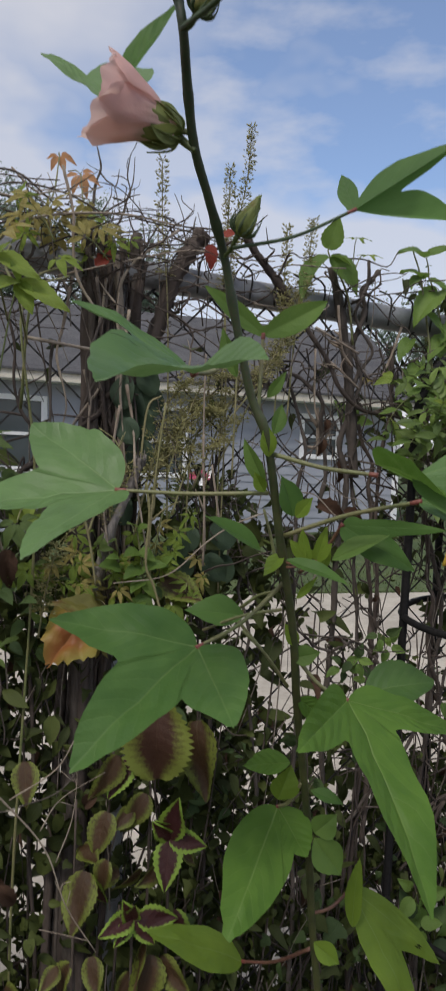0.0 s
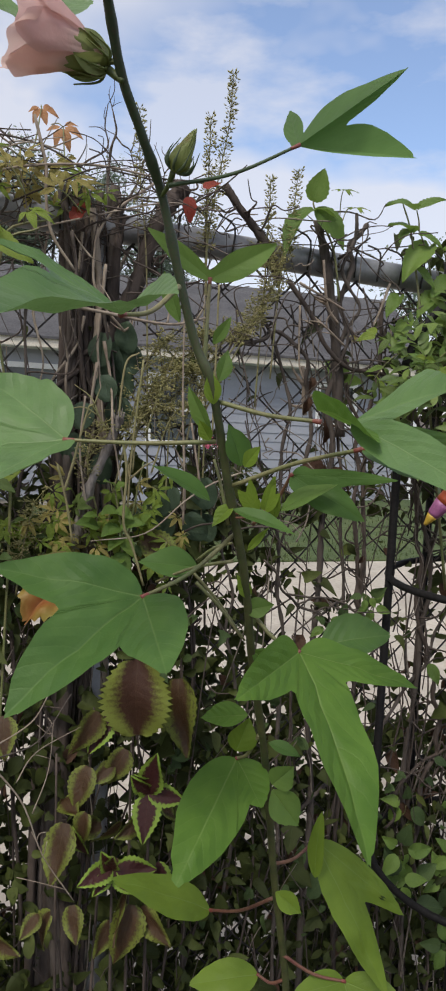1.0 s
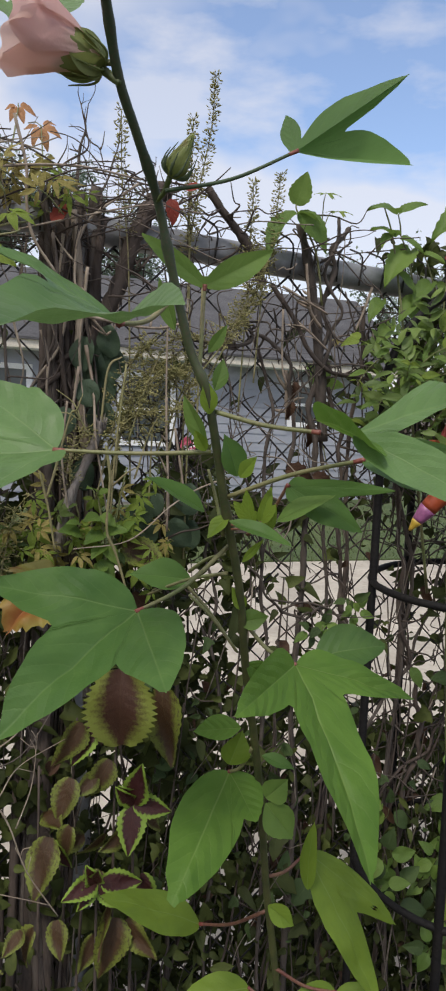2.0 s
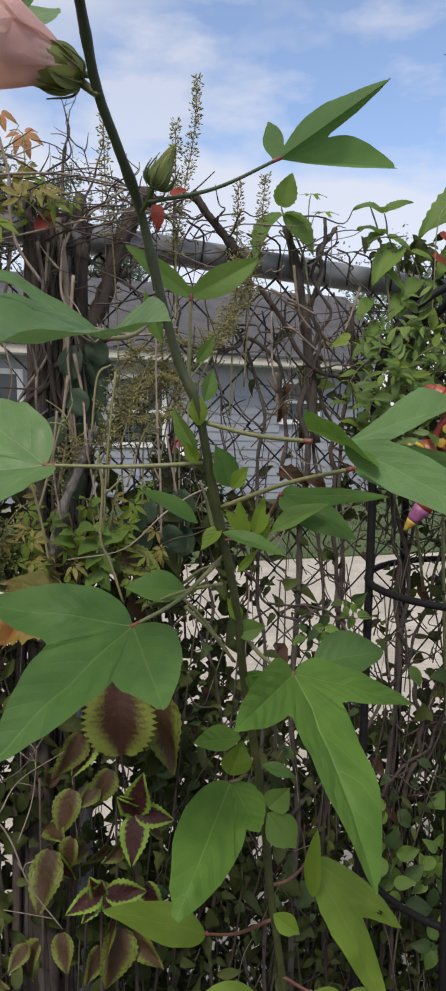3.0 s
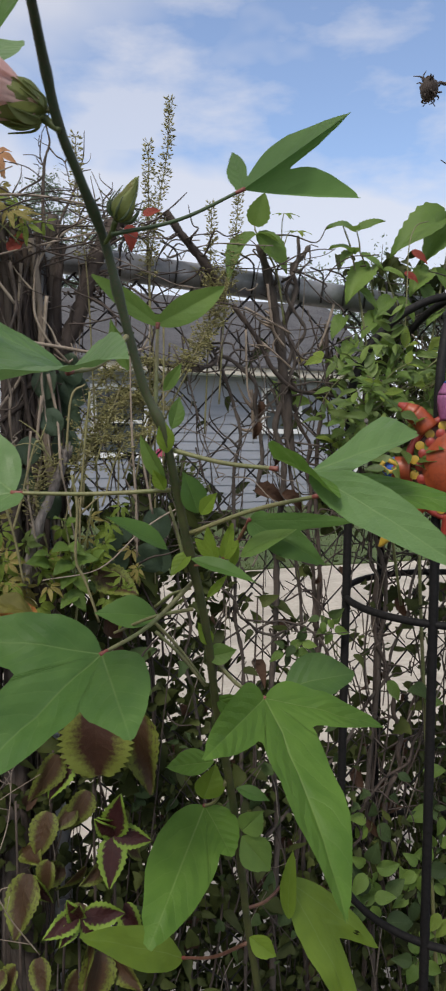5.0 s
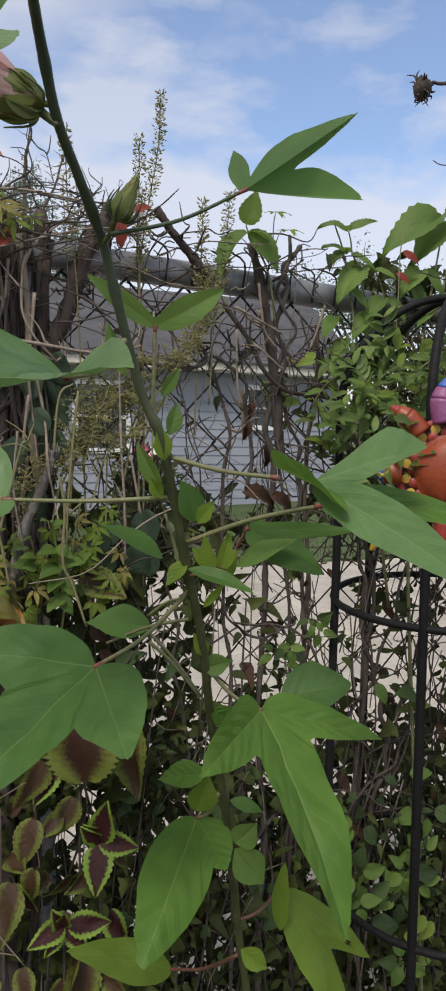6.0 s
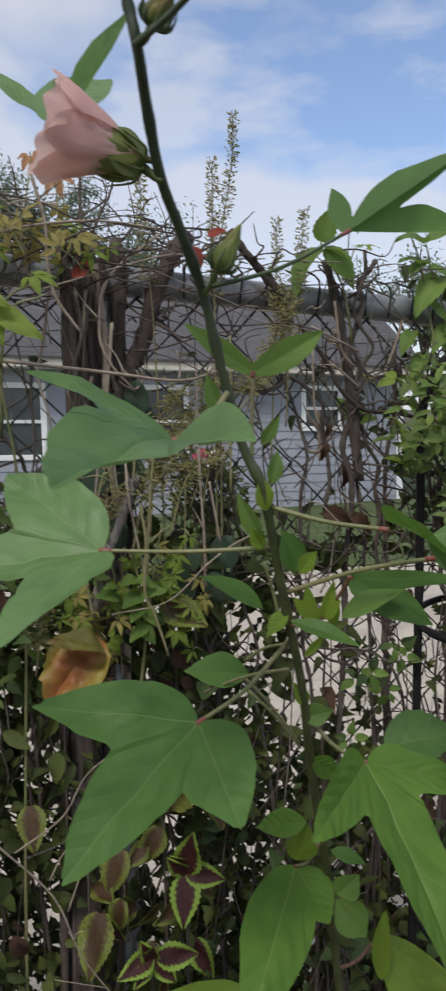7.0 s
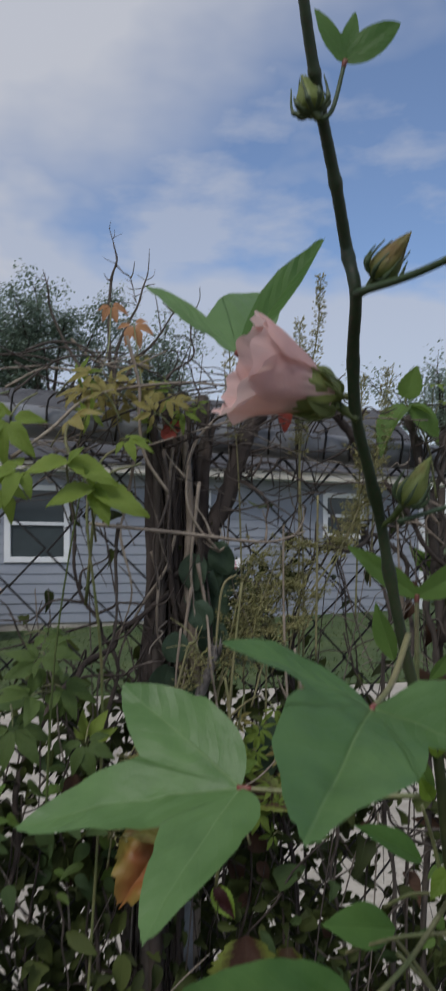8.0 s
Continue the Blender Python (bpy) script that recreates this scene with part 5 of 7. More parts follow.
def build_dead_vines():
    rng = random.Random(22)
    for i, (pts, r0, r1, mat) in enumerate(VINES):
        line = [on_fence(x + rng.uniform(-0.004, 0.004), z, o) for x, z, o in pts]
        if (i >= 5 and mat is not M_STUB) or i in (1, 3):
            r0, r1 = r0 * 0.46, r1 * 0.38
            line = [p + V((rng.gauss(0, 0.006), rng.gauss(0, 0.003), 0)) for p in spline(line, 3)]
        v = thing("dead_vine", line[-1], "dead leafless brown vine stem woven through the fence" if mat is not M_STUB else "broken grey splintered branch leaning on the fence", "vine", "dead vines on the fence")
        part("stem", tube(line, r0 * 1.25, r1 * 1.25, 9, 5 if i >= 5 or i in (1, 3) else 8, 0.2, i), mat, v)
        dense = spline(line, 5)
        for k in range(3 + int(len(pts)) if mat is not M_STUB else 0):
            p = rng.choice(dense[: max(4, int(len(dense) * 0.75))])
            q = p + V((rng.gauss(0, 0.09), rng.gauss(-0.015, 0.02), rng.uniform(-0.1, 0.12)))
            q.z = min(q.z, rail_z(q.x) + 0.10)
            part("side_twig", tube(wander(p, q, 4, 0.012, rng), 0.0022, 0.0008, 5, 4, 0.15, k), mat, v)
        if mat is M_STUB:
            for k in range(9):
                a = 0.7 * k
                p = line[0] + V((0.006 * math.cos(a), 0.006 * math.sin(a), -0.012))
                part("splinter", tube([p, p + V((0.004 * math.cos(a), 0.004 * math.sin(a), rng.uniform(0.014, 0.026)))], 0.0022, 0.0005, 4, 2), mat, v)


build_dead_vines()


def build_loose_twigs():
    """Thin dry twigs and tendrils caught in the fence; the plainest ones are things of their own."""
    rng = random.Random(23)
    dark = []
    for i in range(1650):
        kind = rng.random() if i < 760 else (0.9 if i < 1300 else 0.5)
        if kind < 0.24:      # tangle over the rail
            x = rng.gauss(-0.20, 0.15) if rng.random() < 0.75 else rng.uniform(0.0, 0.7)
            z = rail_z(x) + min(0.09, rng.gauss(0.0, 0.05))
            p = on_fence(x, z, rng.uniform(-0.03, 0.09))
            q = p + V((rng.gauss(0, 0.12), rng.gauss(0, 0.05), rng.gauss(0.0, 0.05)))
            r = rng.uniform(0.0007, 0.0016)
        elif kind < 0.56:    # middle of the fence
            x, z = rng.uniform(-0.5, 0.75), rng.uniform(1.30, 1.78)
            p = on_fence(x, z, rng.uniform(-0.01, 0.06))
            q = p + V((rng.gauss(0, 0.06), rng.gauss(0, 0.03), rng.gauss(0.0, 0.16)))
            r = rng.uniform(0.0008, 0.0018)
        else:                # low down
            x, z = rng.uniform(-0.6, 0.8), rng.uniform(0.3, 1.35)
            p = on_fence(x, z, rng.uniform(-0.02, 0.07))
            q = p + V((rng.gauss(0, 0.07), rng.gauss(0, 0.02), rng.gauss(0.0, 0.20)))
            r = rng.uniform(0.0008, 0.0022)
            if (x < 0.12 and z < 1.12 and i % 3 == 0) or (0.08 < x < 0.62 and z > 0.8 and i % 5 > 0):
                continue
        if (x < -0.22 and 1.36 < z < 1.75 and kind >= 0.24 and rng.random() < 0.93) or (0.1 < x < 0.42 and 1.40 < z < 1.76 and kind >= 0.24 and rng.random() < 0.6) or (x < 0.12 and 1.48 < z < 1.74 and kind >= 0.24 and rng.random() < 0.4):
            continue
        way = wander(p, q, 4, 0.004, rng, rng.gauss(0, 0.006))
        for w in way:
            w.z = min(w.z, rail_z(w.x) + (0.11 if w.x < 0.05 else 0.05))
        g = tube(way, r, r * 0.6, 4, 3, 0.15, i)
        dark.append(g)
    part("dry_twigs", joined(dark), M_TWIGS, None, "thin brown and grey dry twigs tangled in the fence", category="twigs", kind="stuff")


build_loose_twigs()

TWIGS = [  # plainly seen bare twigs
    (((-0.050, 1.893, 0.08), (-0.122, 1.825, 0.085), (-0.139, 1.749, 0.08), (-0.126, 1.703, 0.08), (-0.094, 1.663, 0.08)), 0.0026, 0.0022, M_TWIG),
    (((-0.215, 1.96, 0.09), (-0.198, 1.89, 0.10), (-0.198, 1.846, 0.10), (-0.190, 1.794, 0.10), (-0.160, 1.745, 0.10)), 0.0030, 0.0030, M_TWIG),
    (((-0.35, 1.79, 0.10), (-0.306, 1.827, 0.10), (-0.253, 1.875, 0.10), (-0.141, 1.899, 0.10), (-0.045, 1.897, 0.09)), 0.0032, 0.0018, M_TWIG),
    (((-0.26, 1.705, 0.10), (-0.133, 1.689, 0.10), (-0.028, 1.676, 0.10), (0.03, 1.690, 0.10)), 0.0032, 0.0024, M_TWIG),
    (((-0.19, 1.86, 0.0), (-0.176, 1.921, 0.0), (-0.137, 1.956, 0.0), (-0.140, 1.99, 0.0), (-0.136, 2.023, 0.0)), 0.0026, 0.001, M_WOOD_DARK),
    (((-0.03, 1.86, 0.0), (-0.05, 1.92, 0.0), (-0.035, 1.95, 0.0)), 0.002, 0.001, M_WOOD_DARK),
    (((0.21, 1.71, 0.06), (0.235, 1.69, 0.07), (0.268, 1.662, 0.07)), 0.0022, 0.0022, M_TWIG),
    (((0.050, 1.744, 0.1), (0.048, 1.635, 0.1), (0.045, 1.5, 0.1)), 0.0022, 0.0020, M_STRAW),
    (((-0.002, 1.70, 0.1), (-0.002, 1.552, 0.1), (0.005, 1.38, 0.1)), 0.0020, 0.0018, M_TWIG),
    (((-0.062, 1.619, 0.1), (-0.078, 1.47, 0.1), (-0.087, 1.31, 0.1)), 0.0024, 0.0020, M_STRAW),
    (((-0.145, 1.56, 0.1), (-0.152, 1.47, 0.1), (-0.138, 1.36, 0.1)), 0.0022, 0.0018, M_TWIG),
    (((-0.235, 1.075, 0.25), (-0.178, 1.109, 0.25), (-0.147, 1.159, 0.25), (-0.10, 1.18, 0.22)), 0.0014, 0.0008, M_TWIG),
    (((-0.26, 1.10, 0.25), (-0.194, 1.002, 0.25), (-0.165, 0.91, 0.25), (-0.125, 0.83, 0.25)), 0.0017, 0.0009, M_TWIG),
    (((-0.224, 1.063, 0.25), (-0.17, 1.08, 0.25), (-0.13, 1.14, 0.24)), 0.0013, 0.0008, M_WOOD),
    (((-0.20, 1.02, 0.24), (-0.175, 1.06, 0.24), (-0.12, 1.085, 0.23)), 0.0012, 0.0006, M_TWIG),
    (((-0.18, 0.97, 0.24), (-0.16, 1.03, 0.24), (-0.155, 1.10, 0.23)), 0.0012, 0.0006, M_TWIG),
    (((-0.285, 1.36, 0.2), (-0.275, 1.55, 0.2), (-0.255, 1.70, 0.2), (-0.24, 1.78, 0.2)), 0.0020, 0.0012, M_STEM),
    (((-0.10, 1.52, 0.09), (-0.09, 1.61, 0.09), (-0.07, 1.63, 0.09)), 0.0024, 0.0018, M_STRAW),
    (((-0.36, 1.88, 0.06), (-0.30, 1.93, 0.06), (-0.22, 1.93, 0.06), (-0.15, 1.90, 0.06)), 0.0022, 0.0014, M_WOOD),
    (((-0.12, 1.91, 0.05), (-0.03, 1.90, 0.05), (0.05, 1.88, 0.05)), 0.0018, 0.0012, M_WOOD),
    (((0.182, 1.762, 0.08), (0.223, 1.743, 0.08), (0.264, 1.723, 0.08)), 0.0026, 0.0026, M_TWIG),
    (((0.223, 1.806, 0.07), (0.229, 1.754, 0.07), (0.235, 1.725, 0.07), (0.254, 1.700, 0.07)), 0.0028, 0.0030, M_TWIG),
    (((0.350, 1.782, 0.06), (0.333, 1.731, 0.06), (0.315, 1.690, 0.06)), 0.0030, 0.0022, M_TWIG),
    (((0.185, 1.728, 0.06), (0.187, 1.634, 0.06), (0.196, 1.600, 0.06)), 0.0022, 0.0022, M_TWIG),
    (((0.163, 1.768, 0.06), (0.206, 1.712, 0.06), (0.234, 1.661, 0.06), (0.277, 1.625, 0.06), (0.330, 1.619, 0.06), (0.372, 1.610, 0.06)), 0.0052, 0.0040, M_WOOD_DARK),
    (((0.286, 1.670, 0.05), (0.316, 1.685, 0.05), (0.362, 1.684, 0.05)), 0.0018, 0.0022, M_WOOD_DARK),
    (((0.353, 1.704, 0.07), (0.358, 1.677, 0.07), (0.384, 1.651, 0.07)), 0.0018, 0.0012, M_TWIG),
    (((-0.164, 1.419, 0.14), (-0.153, 1.458, 0.14), (-0.144, 1.495, 0.14), (-0.136, 1.526, 0.14), (-0.129, 1.546, 0.14), (-0.120, 1.535, 0.14), (-0.108, 1.513, 0.14)), 0.0026, 0.0016, M_STRAW),
    (((-0.084, 1.495, 0.14), (-0.078, 1.445, 0.14), (-0.082, 1.369, 0.14), (-0.069, 1.331, 0.14), (-0.052, 1.267, 0.14)), 0.0028, 0.0026, M_STRAW),
    (((-0.173, 1.458, 0.14), (-0.161, 1.400, 0.14), (-0.153, 1.340, 0.14)), 0.0024, 0.0022, M_STRAW),
    (((-0.002, 1.571, 0.10), (-0.001, 1.516, 0.10), (0.002, 1.446, 0.10), (0.002, 1.355, 0.10)), 0.0026, 0.0024, M_TWIG),
    (((0.013, 1.522, 0.11), (0.020, 1.476, 0.11), (0.028, 1.425, 0.11)), 0.0024, 0.0020, M_TWIG),
    (((0.095, 1.444, 0.14), (0.049, 1.426, 0.14), (0.008, 1.399, 0.14), (-0.050, 1.350, 0.14), (-0.128, 1.341, 0.14)), 0.0017, 0.0011, M_TWIG),
    (((0.196, 1.627, 0.02), (0.199, 1.599, 0.02), (0.200, 1.570, 0.02), (0.203, 1.538, 0.02)), 0.0042, 0.0050, M_TWIG),
    (((-0.349, 1.938, 0.05), (-0.317, 1.952, 0.05), (-0.281, 1.950, 0.05), (-0.245, 1.922, 0.05), (-0.212, 1.898, 0.05)), 0.0024, 0.0014, M_WOOD),
    (((-0.363, 1.922, 0.05), (-0.326, 1.903, 0.05), (-0.287, 1.893, 0.05), (-0.241, 1.903, 0.05), (-0.178, 1.900, 0.05)), 0.0022, 0.0012, M_WOOD),
    (((-0.296, 1.961, 0.04), (-0.264, 1.932, 0.04), (-0.222, 1.927, 0.04), (-0.170, 1.954, 0.04)), 0.0020, 0.0012, M_TWIG),
    (((-0.370, 1.885, 0.06), (-0.323, 1.914, 0.06), (-0.276, 1.913, 0.06), (-0.231, 1.930, 0.06), (-0.184, 1.925, 0.06)), 0.0022, 0.0012, M_TWIG),
    (((-0.22, 1.80, 0.09), (-0.12, 1.835, 0.09), (-0.03, 1.862, 0.09), (0.05, 1.862, 0.08)), 0.0018, 0.0012, M_TWIG),
]


def build_twigs():
    rng = random.Random(24)
    for i, (pts, r0, r1, mat) in enumerate(TWIGS):
        line = [on_fence(*p) for p in pts]
        label = {M_TWIG: "bare pale dry twig caught in the fence", M_STRAW: "straw-coloured dry stalk in front of the fence", M_STEM: "thin green climbing stem"}.get(mat, "bare dark dead twig caught on the fence")
        t = thing("twig", line[0], label, "twig", "bare twigs")
        part("shaft", tube(line, r0 * 0.85, r1 * 0.85, 6, 6, 0.12, i), mat, t)
        if mat is M_WOOD_DARK or i % 3 == 0:
            dense = spline(line, 4)
            for k in range(4):
                p = rng.choice(dense[len(dense) // 3:])
                q = p + V((rng.gauss(0, 0.025), rng.gauss(0, 0.01), rng.uniform(0.005, 0.05)))
                part("spur", tube(wander(p, q, 2, 0.004, rng), r1 * 0.9, 0.0006, 4, 3, 0.1, k), mat, t)


build_twigs()


# ---------------------------------------------------------------- leaves on the fence
def five_leaf(mat, seed=0, wide=0.45):
    """A creeper leaf of five leaflets, its stalk end at the origin."""
    rng = random.Random(seed)
    geos = []
    for a, L in ((-96, 0.62), (-46, 0.86), (0, 0.95), (48, 0.84), (94, 0.6)):
        w = radians(a + rng.uniform(-6, 6))
        g = blade("lance", 6, 2, wide, 0.25, rng.uniform(0.15, 0.55), 0.06, seed)
        geos.append(moved(g, frame_of((0.12 * math.sin(w), 0.12 * math.cos(w), 0), (math.sin(w), math.cos(w), rng.uniform(-0.15, 0.1)), (0, 0, 1), L)))
    g = joined(geos)
    return mesh_data("leaf", g[0], g[1], mat, g[2])


TOWARD = V((0.2, -0.8, 0.55))


def build_creeper():
    rng = random.Random(31)
    kinds = {k: [five_leaf(m, s) for s in (1, 2, 3)] for k, m in (("lime", M_LIME), ("yellow", M_YELLOW), ("orange", M_ORANGE), ("green", M_FRESH_DULL), ("red", M_RED))}
    kinds["thin"] = [five_leaf(M_LIME, s, 0.27) for s in (4, 5, 6)]
    kinds["pale"] = [five_leaf(M_YELLOW, s, 0.30) for s in (7, 8, 9)]
    c = thing("creeper_vine", on_fence(-0.25, 0), "five-leaved creeper turning yellow and orange over the fence top", "vine")
    spots = [(-0.263, 2.060, -0.25, 0.054, "orange"), (-0.304, 2.095, -0.27, 0.036, "orange"), (-0.246, 1.878, 0.10, 0.045, "yellow"), (-0.207, 1.892, 0.10, 0.045, "yellow"),
             (-0.176, 1.887, 0.10, 0.04, "yellow"), (-0.187, 1.859, 0.15, 0.035, "yellow"), (-0.231, 1.866, 0.06, 0.04, "yellow"), (-0.29, 1.86, 0.10, 0.045, "yellow"),
             (-0.262, 1.833, 0.18, 0.05, "yellow"),
             (-0.334, 1.75, 0.2, 0.055, "lime"), (-0.36, 1.851, 0.15, 0.055, "lime"),
             (-0.217, 1.348, 0.10, 0.036, "lime"), (-0.182, 1.326, 0.10, 0.036, "lime"), (-0.242, 1.330, 0.10, 0.034, "green"), (-0.106, 1.413, 0.10, 0.028, "lime"),
             (-0.064, 1.376, 0.10, 0.03, "lime"), (-0.097, 1.342, 0.10, 0.036, "lime"), (-0.073, 1.328, 0.10, 0.036, "green"), (-0.129, 1.368, 0.10, 0.032, "lime"),
             (-0.044, 1.298, 0.11, 0.032, "lime"), (-0.14, 1.30, 0.12, 0.036, "lime"), (-0.250, 1.437, 0.15, 0.048, "lime"), (-0.306, 1.536, 0.15, 0.055, "green"),
             (-0.280, 1.505, 0.15, 0.045, "green"), (-0.306, 1.567, 0.12, 0.05, "green"), 
             (-0.42, 1.80, 0.15, 0.06, "lime"),
             (-0.235, 1.98, -0.16, 0.034, "yellow"), (0.20, 1.70, 0.02, 0.03, "yellow"), (0.30, 1.685, 0.02, 0.03, "yellow"), (-0.08, 1.27, 0.13, 0.03, "yellow"), (-0.16, 1.39, 0.09, 0.03, "green"),
             (-0.04, 1.40, 0.09, 0.026, "lime"), (-0.19, 1.37, 0.11, 0.034, "lime"), (-0.25, 1.36, 0.11, 0.034, "lime"), (-0.11, 1.37, 0.11, 0.03, "lime")]
    for _ in range(58):
        spots.append((rng.uniform(-0.25, 0.02), rng.gauss(1.335, 0.042), rng.uniform(0.07, 0.13), rng.uniform(0.018, 0.032), rng.choice(("thin", "pale", "pale", "thin"))))
    for _ in range(5):
        spots.append((rng.uniform(-0.48, -0.26), rng.gauss(1.43, 0.05), rng.uniform(0.06, 0.16), rng.uniform(0.032, 0.05), rng.choice(("green", "green", "lime"))))
    for i, (x, z, off, size, kind) in enumerate(spots):
        if kind == "yellow" and i % 2:
            continue
        size = size * (0.78 if kind == "yellow" else 1.0) if size < 0.048 else size * 0.8
        p = on_fence(x, z, off)
        ahead = V((rng.gauss(0, 0.8), rng.gauss(-0.2, 0.2), rng.gauss(-0.5, 0.5)))
        up = TOWARD + V((rng.gauss(0, 0.45), rng.gauss(-0.1, 0.4), rng.gauss(0.2, 0.45)))
        if kind == "orange":
            ahead, up = V((0.25, -0.25, -0.5)), V((0.1, -0.85, 0.5))
        leaf_part(c, kinds[kind][i % 3], p, ahead, up, size, label={"orange": "orange five-part leaf", "lime": "lime-green five-part leaf", "yellow": "yellowing five-part leaf"}.get(kind, ""))
        q = p - ahead.normalized() * size * 0.9 + V((rng.gauss(0, 0.01), 0.02, -0.015))
        part("stalk", tube([q, p.lerp(q, 0.4) + V((0, 0, 0.004)), p], 0.0012, 0.0009, 5, 4), M_STALK, c)
    # broad lime leaves hanging before the rail, and a dense olive tangle of young leaves above it
    broad = [(-0.328, 1.832, 0.18, 0.060, (-0.3, -0.2, -0.9)), (-0.310, 1.770, 0.20, 0.052, (-0.7, -0.3, -0.2)),
             (-0.206, 1.812, 0.15, 0.036, (0.8, -0.3, -0.1)), (-0.247, 1.4424, 0.18, 0.042, (0.2, -0.4, -0.5)), (-0.3046, 1.505, 0.18, 0.05, (-0.2, -0.4, 0.1)), (-0.324, 1.4705, 0.18, 0.05, (0.5, -0.4, -0.4)), (-0.298, 1.549, 0.16, 0.045, (0.6, -0.3, 0.2))]
    for i, (x, z, off, size, ahead) in enumerate(broad):
        p, ahead = on_fence(x, z, off), V(ahead)
        leaf_part(c, kinds["lime" if i < 3 else "green"][i % 3], p, ahead, V((0.1 * (i % 3 - 1), -0.65, 0.75)), size, label="lime-green five-part leaf" if i < 3 else "")
        q = p - ahead.normalized() * size * 0.8 + V((0.006, 0.03, -0.01))
        part("stalk", tube([q, p.lerp(q, 0.4) + V((0, 0, 0.006)), p], 0.0014, 0.001, 5, 4), M_STALK, c)
    leaflet = shared("ovate", M_LIME, name="leaflet", rows=12, half=3, width=0.48, cup=0.25, droop=0.14, tooth=0.05, seed=3)
    near = (((-0.234, 1.773), ((-0.268, 1.764), (-0.184, 1.753), (-0.218, 1.787))),
              ((-0.211, 1.745), ((-0.248, 1.732), (-0.192, 1.709), (-0.152, 1.720), (-0.212, 1.765))))
    for a, tips in near:
        p = on_fence(*a, 0.31)
        part("stalk", tube([on_fence(a[0] - 0.02, a[1] - 0.06, 0.20), on_fence(a[0] - 0.004, a[1] - 0.012, 0.30), p], 0.0015, 0.0011, 6, 6), M_STALK, c)
        for k, b in enumerate(tips):
            q = on_fence(*b, 0.33)
            leaf_part(c, leaflet, p, q - p, (0.12 * (k - 1), -0.75, 0.65), (q - p).length * 1.06, name="leaflet", label="lime-green leaflet")
    for i in range(20):
        x, z = rng.gauss(-0.22, 0.045), rng.uniform(1.845, 1.905)
        p = on_fence(x, z, rng.uniform(0.03, 0.14))
        ahead = V((rng.gauss(0, 0.8), rng.gauss(-0.2, 0.3), rng.gauss(-0.3, 0.5)))
        leaf_part(c, kinds["pale" if i % 3 else "thin"][i % 3 if i % 3 < 3 else 0], p, ahead, TOWARD + V((rng.gauss(0, 0.5), rng.gauss(0, 0.4), rng.gauss(0, 0.4))), rng.uniform(0.026, 0.042))
        q = p - ahead.normalized() * 0.03 + V((rng.gauss(0, 0.008), 0.02, -0.015))
        part("stalk", tube([q, p.lerp(q, 0.4) + V((0, 0, 0.004)), p], 0.0011, 0.0008, 5, 4), M_STALK, c)
    red = shared("ovate", M_RED, rows=8, half=2, width=0.55, cup=0.3, droop=0.2, tooth=0.06)
    for x, z, off, d, size in ((-0.170, 1.822, 0.08, (0.7, 0, 0.7), 0.042), (0.000, 1.875, 0.09, (0.1, 0, -1), 0.04), (0.486, 1.842, 0.09, (0.8, 0, -0.4), 0.034),
                               (0.02, 1.895, 0.08, (0.8, 0, 0.3), 0.03), (0.500, 1.882, 0.09, (0.85, 0, -0.45), 0.040)):
        leaf_part(c, red, on_fence(x, z, off), d, TOWARD, size, label="single red leaf")
    stems = [((-0.30, 0.0, 0.04), (-0.28, 0.8, 0.08), (-0.24, 1.45, 0.12), (-0.25, 1.75, 0.15), (-0.20, 1.84, 0.02), (-0.235, 1.95, -0.15), (-0.262, 2.060, -0.25)),
             ((-0.26, 1.6, 0.12), (-0.23, 1.75, 0.18), (-0.18, 1.78, 0.2)), ((-0.10, 1.2, 0.1), (-0.08, 1.35, 0.1), (-0.06, 1.46, 0.1)), ((-0.25, 1.75, 0.13), (-0.30, 1.83, 0.05), (-0.29, 1.97, -0.15), (-0.303, 2.095, -0.27))]
    for i, s in enumerate(stems):
        part("stem", tube([on_fence(*p) for p in s], 0.0026, 0.0012, 6, 6, 0.1, i), M_STALK, c)


build_creeper()


def leaf_weight(x, z):
    """How thickly the fence is grown over at (x, z), 0 to 1."""
    if z > 1.40:
        if x < -0.2 and z < 1.48:
            return 0.7
        if z > 1.74 and x < 0.37:
            return 0.0
        if -0.15 < x < 0.12 and z < 1.47:
            return 0.6
        return 0.04 if x < 0.33 else (0.25 if x < 0.42 else 0.55)
    w = 1.0 if x < 0.06 else (0.85 if x < 0.16 else 0.72)
    if 0.26 < x < 0.75:
        w = 0.19 if z > 0.80 else (0.5 if z > 0.66 else 0.9)
    if 0.13 < x < 0.50 and 1.04 < z < 1.34:
        w = 0.10
    if -0.02 < x < 0.14 and 1.02 < z < 1.32:
        w *= 0.78
    if x < 0 and z > 1.25:
        w = 0.6 if x > -0.2 else 0.9
    if x < -0.2 and z > 1.30:
        w = 0.85
    return w


